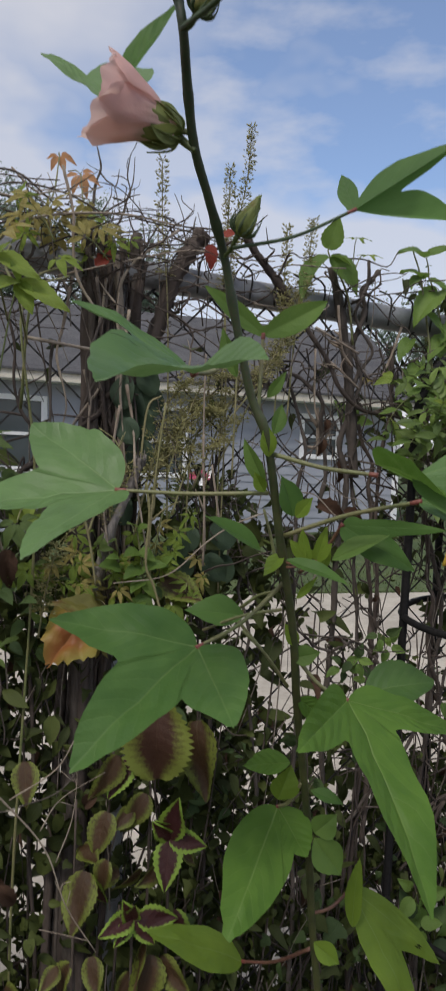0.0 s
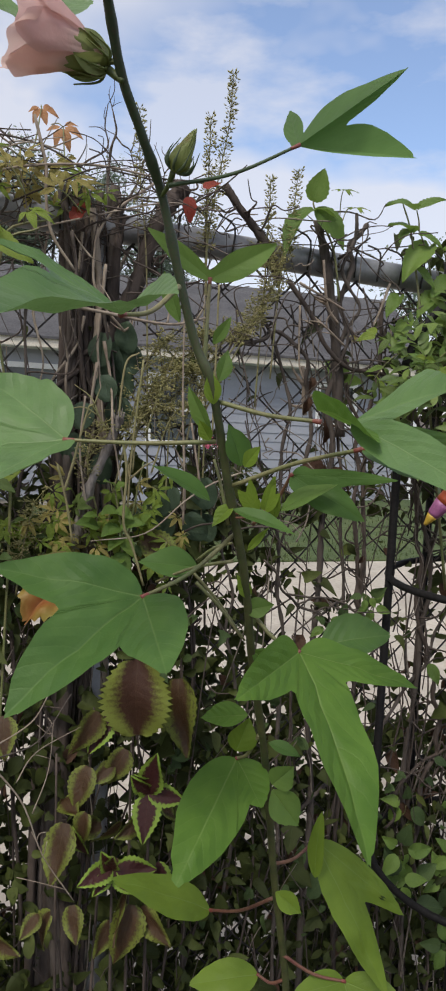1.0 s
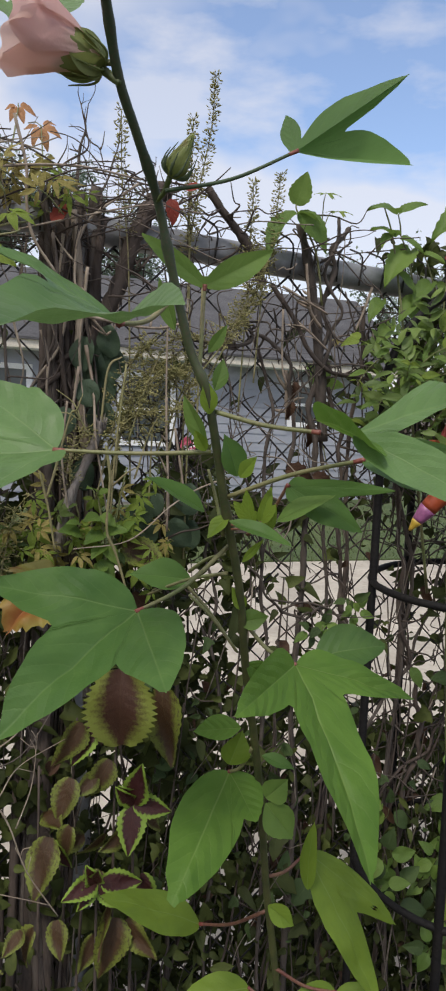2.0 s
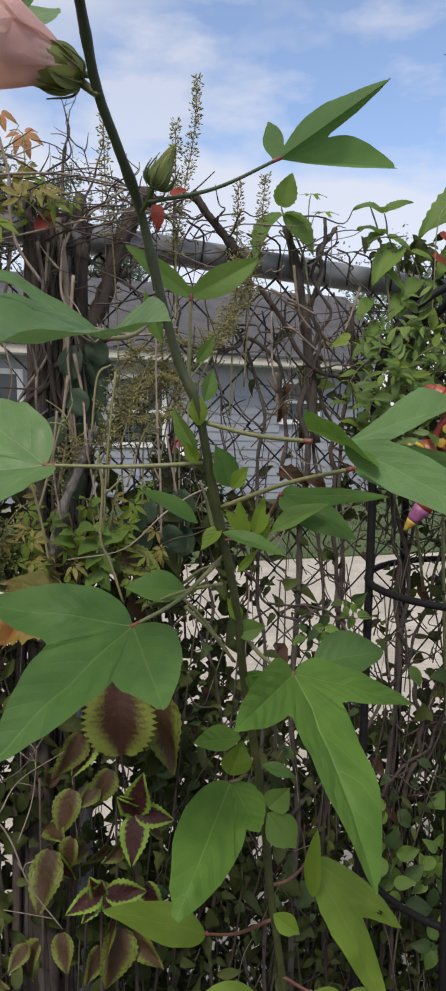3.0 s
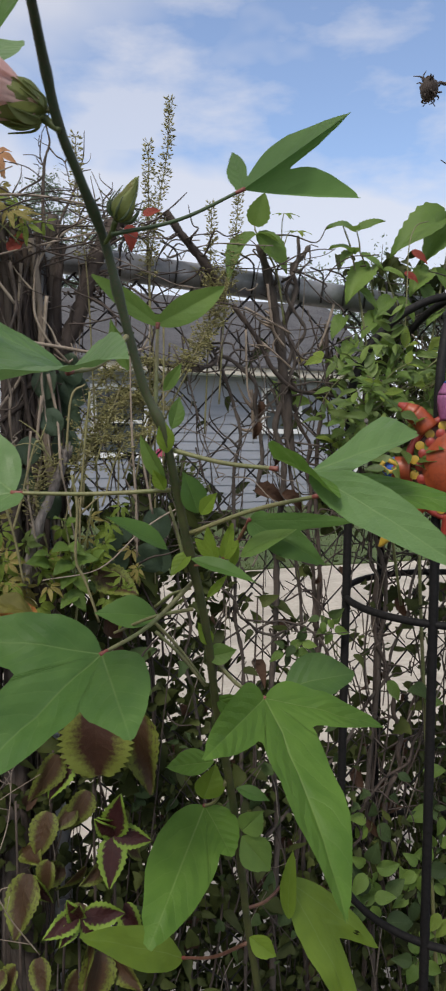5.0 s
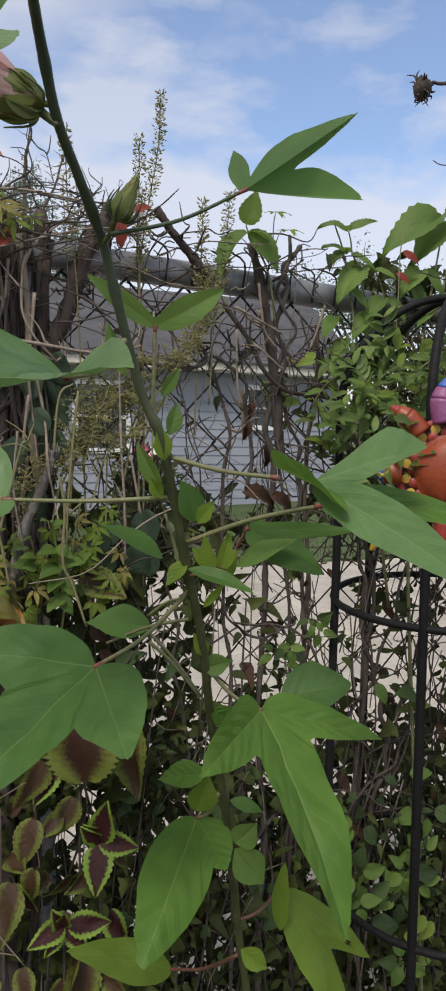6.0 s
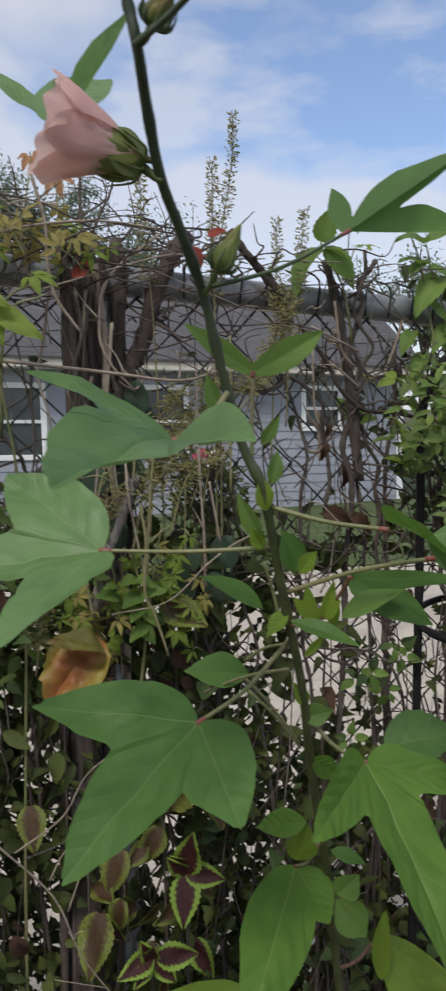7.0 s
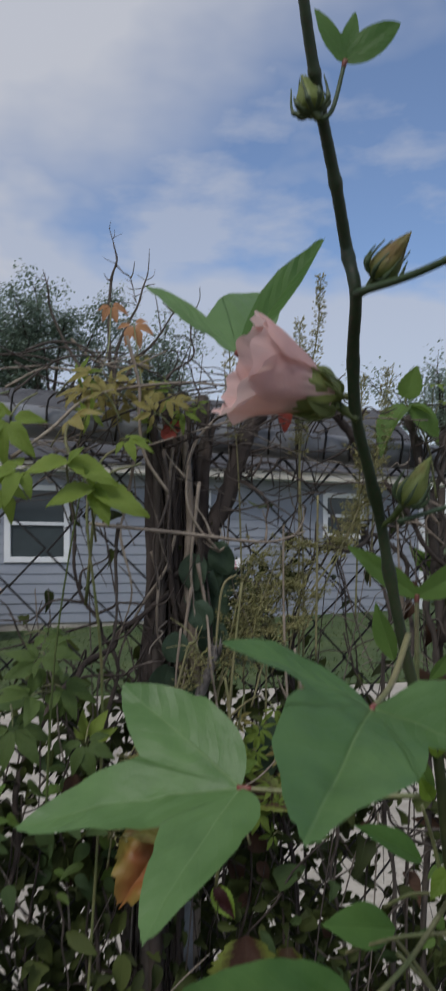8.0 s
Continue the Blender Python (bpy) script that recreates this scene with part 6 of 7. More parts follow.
def build_fence_foliage():
    rng = random.Random(41)
    shapes = [("ovate", 0.56), ("ivy", 0.85), ("heart", 0.7), ("ovate", 0.45), ("lance", 0.4), ("ivy", 1.0)]
    tmpl = [blade(s, 8 if s == "ivy" else 5, 1, w, u, d, 0, i) for i, (s, w) in enumerate(shapes) for d, u in ((0.1, 0.3), (0.45, 0.8), (0.8, 0.5))]
    one = [shared(s, M_DARK_ONE, rows=10 if s == "ivy" else 6, half=2, width=w, cup=0.25, droop=d, seed=i) for i, (s, w) in enumerate(shapes) for d in (0.15, 0.4)]
    v = thing("climbing_vine", on_fence(0.0, 0), "dense dark green leafy vine covering the lower fence", "vine")
    n_single, bulk, made = 0, [], 0
    # the leaf cover, thick where the path runs by and wider-spread along the rest of the fence
    for x0, x1, per_metre, grow in ((-0.62, 0.80, 9800, 1.0), (-1.0, -0.62, 5200, 1.2), (-1.5, -1.0, 2800, 1.35), (0.80, 1.3, 5200, 1.2), (1.3, 1.9, 2800, 1.35), (-2.5, -1.5, 1500, 1.5), (1.9, 2.9, 1500, 1.5), (-6.4, -2.5, 700, 2.0), (2.9, 7.1, 700, 2.0)):
        for _ in range(int((x1 - x0) * 1.88 * per_metre)):
            x, z = rng.uniform(x0, x1), rng.uniform(0.02, 1.90)
            clump = noise.noise(V((x * 9, 3.0, z * 9))) + 0.5 * noise.noise(V((x * 25, 7.0, z * 25)))
            if rng.random() > leaf_weight(x, z) * min(1.0, max(0.10, (0.86 if x < 0.06 and z < 1.25 else 0.78) + 1.0 * clump)):
                continue
            made += 1
            off = rng.uniform(-0.09, 0.05) if z > 1.2 else rng.uniform(-0.18, 0.10)
            p = on_fence(x, z, off)
            ahead = V((rng.gauss(0, 0.7), rng.gauss(-0.15, 0.45), rng.gauss(-0.45, 0.55)))
            up = V((rng.gauss(0.15, 0.5), rng.gauss(-0.75, 0.45), rng.gauss(0.55, 0.4)))
            size = grow * (rng.uniform(0.014, 0.032) if rng.random() < 0.78 else rng.uniform(0.032, 0.054))
            if n_single < 150 and off > 0.06 and -0.05 < x < 0.62 and z > 0.55 and rng.random() < 0.35:
                n_single += 1
                leaf_part(v, one[made % len(one)], p, ahead, up, size)
            else:
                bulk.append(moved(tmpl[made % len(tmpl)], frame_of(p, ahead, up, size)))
    # the growth behind the fence; M_DARK's low colour carries part of its deep shade
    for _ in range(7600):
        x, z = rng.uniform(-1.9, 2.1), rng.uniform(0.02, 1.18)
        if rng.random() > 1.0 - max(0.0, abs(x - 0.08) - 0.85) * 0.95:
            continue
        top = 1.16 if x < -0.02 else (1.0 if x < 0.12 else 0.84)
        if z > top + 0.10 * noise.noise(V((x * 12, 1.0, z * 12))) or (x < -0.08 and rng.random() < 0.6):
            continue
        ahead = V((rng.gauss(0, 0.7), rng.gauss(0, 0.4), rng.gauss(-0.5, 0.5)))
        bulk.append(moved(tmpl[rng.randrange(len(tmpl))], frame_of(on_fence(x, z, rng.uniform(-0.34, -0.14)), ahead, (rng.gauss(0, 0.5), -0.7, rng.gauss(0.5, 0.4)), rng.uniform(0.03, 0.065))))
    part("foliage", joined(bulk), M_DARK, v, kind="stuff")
    brown = []
    for i in range(130):
        x, z = rng.uniform(-0.7, 0.8), rng.uniform(0.3, 1.3)
        ahead = V((rng.gauss(0, 0.6), rng.gauss(-0.15, 0.4), rng.gauss(-0.7, 0.4)))
        brown.append(moved(blade("ovate", 4, 1, rng.uniform(0.35, 0.6), 0.9, rng.uniform(0.2, 0.8), 0, i), frame_of(on_fence(x, z, rng.uniform(-0.08, 0.06)), ahead, TOWARD + V((rng.gauss(0, 0.5), 0, rng.gauss(0, 0.4))), rng.uniform(0.02, 0.055))))
    part("withered_foliage", joined(brown), M_BROWN, v, "shrivelled brown leaves among the green", kind="stuff")
    for i in range(22):
        x = -0.5 + i * 0.055
        part("stem", tube(wander(on_fence(x, 0.0, 0.02), on_fence(x + rng.gauss(0, 0.05), rng.uniform(0.9, 1.4), 0.04), 7, 0.02, rng), 0.0034, 0.0016, 5, 4, 0.1, i), M_WOOD_DARK, v)
    # leafy shoots low beside the trunk
    side = [shared("ovate", m, rows=8, half=2, width=w, cup=0.3, droop=d, seed=k) for k, (m, w, d) in enumerate(((M_FRESH_DULL, 0.5, 0.2), (M_DARK_ONE, 0.55, 0.3), (M_FRESH, 0.46, 0.25), (M_DARK_ONE, 0.5, 0.15)))]
    for k in range(84):
        x = rng.uniform(-0.50, -0.225)
        z = rng.uniform(1.22, 1.47 - 0.10 * max(0.0, (x + 0.36) / 0.13))
        leaf_part(v, side[k % 4 if rng.random() < 0.7 else 1], on_fence(x, z, rng.uniform(0.03, 0.15)), (rng.gauss(0, 0.9), rng.gauss(-0.2, 0.3), rng.gauss(-0.15, 0.5)), (rng.gauss(0, 0.35), rng.gauss(-0.6, 0.3), rng.gauss(0.75, 0.3)), rng.uniform(0.022, 0.044))
    # large round dark leaves beside the trunk
    big = [shared("round", M_ROUND, rows=8, half=3, width=0.88, cup=0.12, droop=0.12, seed=s) for s in (1, 2)]
    for i, (x, z) in enumerate(((-0.110, 1.619), (-0.084, 1.613), (-0.124, 1.564), (-0.101, 1.58), (-0.127, 1.63), (-0.096, 1.647), (-0.136, 1.586), (-0.10, 1.53), (-0.15, 1.52),
                                (-0.165, 1.47), (-0.05, 1.375), (-0.015, 1.385), (0.02, 1.37), (-0.035, 1.345), (0.005, 1.34), (0.035, 1.335), (-0.07, 1.35), (0.03, 1.40), (-0.13, 1.44))):
        leaf_part(v, big[i % 2], on_fence(x, z + 0.03, 0.05 + 0.012 * (i % 3)), (rng.gauss(0, 0.25), -0.1, -1), (rng.gauss(0, 0.3), -1, 0.35), rng.uniform(0.042, 0.056), label="large rounded dark green leaf")


build_fence_foliage()


def build_leafy_shoot():
    """A young upright shoot with soft toothed leaves beside the dead trunk."""
    s = thing("leafy_shoot", on_fence(-0.12, 1.2, 0.10), "young upright shoot with soft toothed green leaves on the fence", "plant")
    m = [shared("ovate", M_FRESH, rows=10, half=2, width=w, cup=0.3, droop=d, tooth=0.06, seed=k) for k, (w, d) in enumerate(((0.7, 0.2), (0.6, 0.35)))]
    part("stem", tube([on_fence(*p) for p in ((-0.100, 1.429, 0.12), (-0.094, 1.390, 0.12), (-0.088, 1.351, 0.12), (-0.087, 1.306, 0.12))], 0.0014, 0.0024, 6, 6), M_STALK, s)
    for i, (a, b) in enumerate((((-0.101, 1.425, 0.12), (-0.109, 1.436, 0.13)),
                               ((-0.098, 1.420, 0.12), (-0.083, 1.430, 0.13)),
                               ((-0.096, 1.386, 0.12), (-0.112, 1.386, 0.13)),
                               ((-0.094, 1.388, 0.12), (-0.073, 1.379, 0.13)),
                               ((-0.091, 1.359, 0.12), (-0.111, 1.353, 0.13)),
                               ((-0.090, 1.361, 0.12), (-0.062, 1.370, 0.13)),
                               ((-0.088, 1.341, 0.12), (-0.103, 1.330, 0.13)),
                               ((-0.087, 1.341, 0.12), (-0.069, 1.321, 0.13)),
                               ((-0.123, 1.362, 0.12), (-0.143, 1.372, 0.13)),
                               ((-0.121, 1.373, 0.12), (-0.132, 1.387, 0.13)),
                               ((-0.061, 1.360, 0.12), (-0.048, 1.377, 0.13)),
                               ((-0.096, 1.317, 0.12), (-0.073, 1.297, 0.13)),
                               ((-0.087, 1.309, 0.12), (-0.104, 1.301, 0.13)))):
        p, q = on_fence(*a), on_fence(*b)
        leaf_part(s, m[i % 2], p, q - p + V((0, -0.008, 0)), (0.15 * (i % 3 - 1), -0.7, 0.7), (q - p).length * 1.35)


build_leafy_shoot()


def build_top_sprig():
    """The sprig with drooping three-part leaves that stands above the rail."""
    s = thing("climbing_sprig", on_fence(0.22, 1.80, 0.03), "green sprig with drooping veined leaves above the rail", "plant")
    m0, m1, m2 = (shared("ovate", M_FRESH, rows=14, half=3, width=w, cup=c, droop=d, tooth=0.05) for w, c, d in ((0.70, 0.25, 0.08), (0.62, 0.4, 0.22), (0.46, 0.7, 0.3)))
    part("stem", tube([on_fence(0.255, 1.74, 0.06), on_fence(0.240, 1.829, 0.06), on_fence(0.2054, 1.8896, 0.06), on_fence(0.2012, 1.904, 0.06)], 0.0022, 0.0012, 6, 6), M_STALK, s)
    for a, b, up, wide in (((0.2012, 1.903), (0.2185, 1.9530), (0.15, -1, 0.15), 0), ((0.2060, 1.889), (0.2680, 1.8330), (0.45, -0.8, 0.4), 1), ((0.2040, 1.889), (0.1408, 1.8275), (-0.5, -0.6, 0.6), 2), ((0.2070, 1.891), (0.2480, 1.8850), (0.1, -0.4, 0.9), 2)):
        p, q = on_fence(*a, 0.06), on_fence(*b, 0.085)
        leaf_part(s, (m0, m1, m2)[wide], p, q - p, up, (q - p).length)
    star = five_leaf(M_LIME, 21, 0.3)
    for x, z, size in ((0.2536, 1.929, 0.030), (0.2762, 1.902, 0.030)):
        p = on_fence(x, z, 0.06)
        leaf_part(s, star, p, (0.2, -0.5, -0.1), (0.1, -0.35, 0.95), size, label="small lime-green five-part leaf")
        part("stalk", tube([on_fence(0.250, 1.86, 0.05), on_fence((x + 0.247) / 2, (z + 1.89) / 2, 0.06), p], 0.0011, 0.0008, 5, 5), M_STALK, s)


build_top_sprig()


def build_side_shrub():
    """The light green climber with paired leaflets over the trellis."""
    rng = random.Random(51)
    s = thing("green_climber", on_fence(0.56, 0, 0.1), "light green climber with small paired leaves over the trellis", "plant")
    fresh = [shared("lance", m, rows=7, half=2, width=w, cup=0.4, droop=d, seed=i) for i, (m, w, d) in enumerate(((M_FRESH_DULL, 0.36, 0.1), (M_FRESH, 0.42, 0.35), (M_FRESH, 0.32, 0.2), (M_FRESH, 0.36, 0.3), (M_FRESH_DULL, 0.44, 0.4)))]
    lime = shared("lance", M_LIME, rows=7, half=2, width=0.44, cup=0.4, droop=0.2)
    big = [shared("ovate", M_FRESH, rows=16, half=3, width=w, cup=0.5, droop=0.22, tooth=0.06, seed=i) for i, w in ((4, 0.42), (5, 0.48))]
    bulk_t = [blade("lance", 5, 1, w, 0.4, d) for w, d in ((0.40, 0.1), (0.34, 0.35))]
    count, bulk = 0, []
    for i in range(210):
        x = rng.uniform(0.36, 1.05)
        if x < 0.70:
            z = min(rng.gauss(1.60, 0.075), 1.70 if x > 0.42 else 1.62 + (x - 0.33) * 0.9)
        else:
            z = rng.uniform(1.1, 1.86)
        p = on_fence(x, z, rng.uniform(0.03, 0.26) if z > 1.64 else rng.uniform(0.05, 0.34 if x < 0.44 else 0.20))
        d = V((rng.gauss(-0.3, 0.6), rng.gauss(-0.4, 0.4), rng.gauss(0.25, 0.6))).normalized()
        L = rng.uniform(0.04, 0.10)
        q = p + d * L + V((0, 0, -0.01))
        if i < 70:
            part("shoot", tube([p, p.lerp(q, 0.5) + V((0, 0, 0.006)), q], 0.0013, 0.0007, 5, 4), M_STALK, s)
        n = rng.randint(3, 5)
        for k in range(n):
            c = p.lerp(q, (k + 0.6) / n)
            for sgn in (-1, 1):
                side = d.cross(V((0, -0.6, 0.8))).normalized() * sgn
                a = side * 0.8 + d * 0.6 + V((0, -0.2, rng.gauss(0, 0.25)))
                up = V((rng.gauss(0, 0.45), rng.gauss(-0.6, 0.3), rng.gauss(0.7, 0.35)))
                size = rng.uniform(0.016, 0.042)
                if count < 260 and x < 0.7:
                    count += 1
                    leaf_part(s, lime if k == n - 1 and i % 2 == 0 else fresh[count % 5], c, a, up, size)
                else:
                    bulk.append(moved(bulk_t[k % 2], frame_of(c, a, up, size)))
    part("foliage", joined(bulk), M_SHRUB, s, kind="stuff")
    # the larger leaves on long shoots over the rail
    over = (((0.3918, 1.9146), (0.3361, 1.9228), (0.0, -0.5, 0.85)), ((0.3956, 1.9149), (0.4395, 1.9381), (0.2, -0.6, 0.7)), ((0.3915, 1.8742), (0.3417, 1.8881), (-0.1, -0.5, 0.85)), ((0.4230, 1.8560), (0.3680, 1.7960), (-0.3, -0.85, 0.45)),
            ((0.3852, 1.8771), (0.3560, 1.8560), (-0.5, -0.7, 0.3)), ((0.400, 1.872), (0.445, 1.855), (0.3, -0.6, 0.7)), ((0.5904, 1.9668), (0.4631, 1.9026), (-0.25, -0.75, 0.6)), ((0.600, 1.960), (0.530, 1.880), (-0.1, -0.9, 0.35)),
            ((0.605, 1.970), (0.640, 2.010), (0.3, -0.8, 0.5)), ((0.61, 1.965), (0.66, 1.90), (0.3, -0.8, 0.5)), ((0.560, 1.860), (0.600, 1.815), (0.2, -0.85, 0.4)), ((0.55, 1.86), (0.50, 1.815), (-0.3, -0.85, 0.4)),
            ((0.47, 1.80), (0.425, 1.765), (-0.3, -0.8, 0.5)), ((0.48, 1.80), (0.515, 1.76), (0.3, -0.8, 0.5)), ((0.44, 1.77), (0.40, 1.73), (-0.3, -0.8, 0.5)), ((0.42, 1.75), (0.455, 1.715), (0.2, -0.9, 0.4)),
            ((0.37, 1.76), (0.34, 1.725), (-0.3, -0.8, 0.5)), ((0.53, 1.83), (0.56, 1.78), (0.2, -0.9, 0.4)), ((0.39, 1.72), (0.36, 1.68), (-0.2, -0.9, 0.4)), ((0.64, 1.86), (0.68, 1.82), (0.2, -0.9, 0.4)), ((0.40, 1.81), (0.435, 1.78), (0.3, -0.8, 0.5)),
            ((0.45, 1.85), (0.49, 1.84), (0.3, -0.6, 0.7)), ((0.58, 1.80), (0.54, 1.76), (-0.2, -0.9, 0.4)), ((0.62, 1.80), (0.66, 1.76), (0.2, -0.9, 0.4)))
    for a, b, up in over:
        p, q = on_fence(*a, 0.06), on_fence(*b, 0.09)
        leaf_part(s, big[count % 2], p, q - p, up, (q - p).length * 1.04)
        count += 1
    for pts in (((0.4004, 1.8783), (0.399, 1.895), (0.3935, 1.9146)), ((0.43, 1.80), (0.418, 1.84), (0.4004, 1.8783), (0.390, 1.876)), ((0.60, 1.80), (0.612, 1.90), (0.596, 1.968)), ((0.50, 1.74), (0.478, 1.79), (0.45, 1.85), (0.426, 1.864))):
        part("shoot", tube([on_fence(x, z, 0.06) for x, z in pts], 0.0018, 0.0010, 6, 6), M_STALK, s)
    for k in range(7):
        p = on_fence(0.43 + 0.02 * k, 1.60 + 0.03 * rng.random(), 0.22)
        part("tendril", tube([p + V((0.012 * math.sin(2.2 * j + k), -0.004 * j, 0.007 * math.cos(1.7 * j + k) + 0.004 * j)) for j in range(6)], 0.0008, 0.0006, 5, 5), M_STALK, s)
    # a thin green stem that loops up past the trellis
    part("tendril", tube([on_fence(0.475, 1.66, 0.12), on_fence(0.482, 1.78, 0.12), on_fence(0.488, 1.88, 0.11), on_fence(0.505, 1.925, 0.10), on_fence(0.535, 1.94, 0.09)], 0.0013, 0.0009, 6, 8), M_STALK, s)
    part("tendril", tube([on_fence(0.38, 1.575, 0.2), on_fence(0.46, 1.63, 0.2), on_fence(0.55, 1.69, 0.18), on_fence(0.62, 1.71, 0.16)], 0.0014, 0.0010, 6, 8), M_STALK, s)
    part("stem", tube([on_fence(0.62, 0, 0.1), on_fence(0.56, 0.8, 0.1), on_fence(0.53, 1.5, 0.08), on_fence(0.60, 1.965, 0.06)], 0.005, 0.0016, 6, 8, 0.1), M_STALK, s)
    part("stem", tube([on_fence(0.50, 1.2, 0.06), on_fence(0.43, 1.6, 0.08), on_fence(0.39, 1.85, 0.06), on_fence(0.365, 1.925, 0.06)], 0.003, 0.0012, 6, 8, 0.1), M_STALK, s)


build_side_shrub()


def build_low_climber():
    """Small rounded leaflets low on the fence beside the trellis."""
    rng = random.Random(52)
    s = thing("low_climber", on_fence(0.42, 0, 0.1), "low climber with small rounded leaflets beside the trellis", "plant")
    m = [shared("ovate", M_DARK_ONE, rows=7, half=2, width=0.66, cup=0.3, droop=0.25), shared("ovate", M_FRESH, rows=7, half=2, width=0.6, cup=0.3, droop=0.3)]
    hubs = [(0.323, 1.219, 0.028), (0.336, 1.198, 0.028), (0.257, 1.158, 0.028), (0.275, 1.173, 0.026), (0.312, 1.120, 0.026), (0.245, 1.04, 0.028),
            (0.439, 0.763, 0.034), (0.422, 0.704, 0.034), (0.418, 0.640, 0.036), (0.455, 0.618, 0.034), (0.547, 0.649, 0.036), (0.571, 0.616, 0.034), (0.532, 0.592, 0.034), (0.564, 0.432, 0.036), (0.540, 0.462, 0.034), (0.596, 0.759, 0.040), (0.593, 0.656, 0.036)]
    for i, (x, z, size) in enumerate(hubs):
        c = on_fence(x, z, 0.10 + rng.uniform(-0.03, 0.03))
        part("stalk", tube([c + V((rng.gauss(0, 0.03), 0.05, -0.08)), c + V((0, 0.02, -0.03)), c], 0.0014, 0.0009, 5, 5), M_STALK, s)
        size *= 1.35 if i >= 6 else 1.0
        turn = rng.uniform(0, 6.28)
        for k in range(5 if i % 3 else 4):
            w = turn + 1.2566 * k + rng.uniform(-0.25, 0.25)
            leaf_part(s, m[(i + k) % 3 != 0], c + V((0.3 * size * math.cos(w), 0, 0.3 * size * math.sin(w))), (math.cos(w), rng.gauss(-0.25, 0.3), math.sin(w)), (rng.gauss(0, 0.35), -0.8, rng.gauss(0.5, 0.25)), size * rng.uniform(0.75, 1.15))
    for i, (a, b) in enumerate((((0.482, 0.878), (0.510, 0.871)),
                               ((0.541, 0.868), (0.589, 0.879)),
                               ((0.464, 0.573), (0.525, 0.571)),
                               ((0.538, 0.521), (0.571, 0.524)),
                               ((0.483, 0.821), (0.469, 0.851)),
                               ((0.539, 1.014), (0.580, 1.019)),
                               ((0.550, 1.027), (0.507, 1.060)),
                               ((0.454, 1.071), (0.487, 1.035)))):
        p, q = on_fence(*a, 0.12), on_fence(*b, 0.14)
        leaf_part(s, m[i % 2], p, q - p, (0.1, -0.6, 0.75), (q - p).length)
    for d in ((-0.45, -0.2, 0.9), (0.25, -0.3, 1.0), (0.9, -0.2, 0.15)):
        leaf_part(s, m[1], V((0.279, 1.60, 1.606)), d, (0.0, -0.8, 0.6), 0.055)
    part("stalk", tube([V((0.279, 1.60, 1.606)), V((0.285, 1.585, 1.506)), on_fence(0.30, 1.40, 0.0)], 0.0012, 0.0016, 5, 5), M_STALK, s)
    yel = shared("ovate", M_LIME, rows=6, half=2, width=0.55, cup=0.3, droop=0.2)
    for x, z in ((0.578, 0.568), (0.598, 0.548), (0.55, 1.72), (0.59, 1.70)):
        leaf_part(s, yel, on_fence(x, z, 0.14), (-0.5, -0.3, -0.6), TOWARD, 0.045, label="yellow-green leaf")


build_low_climber()


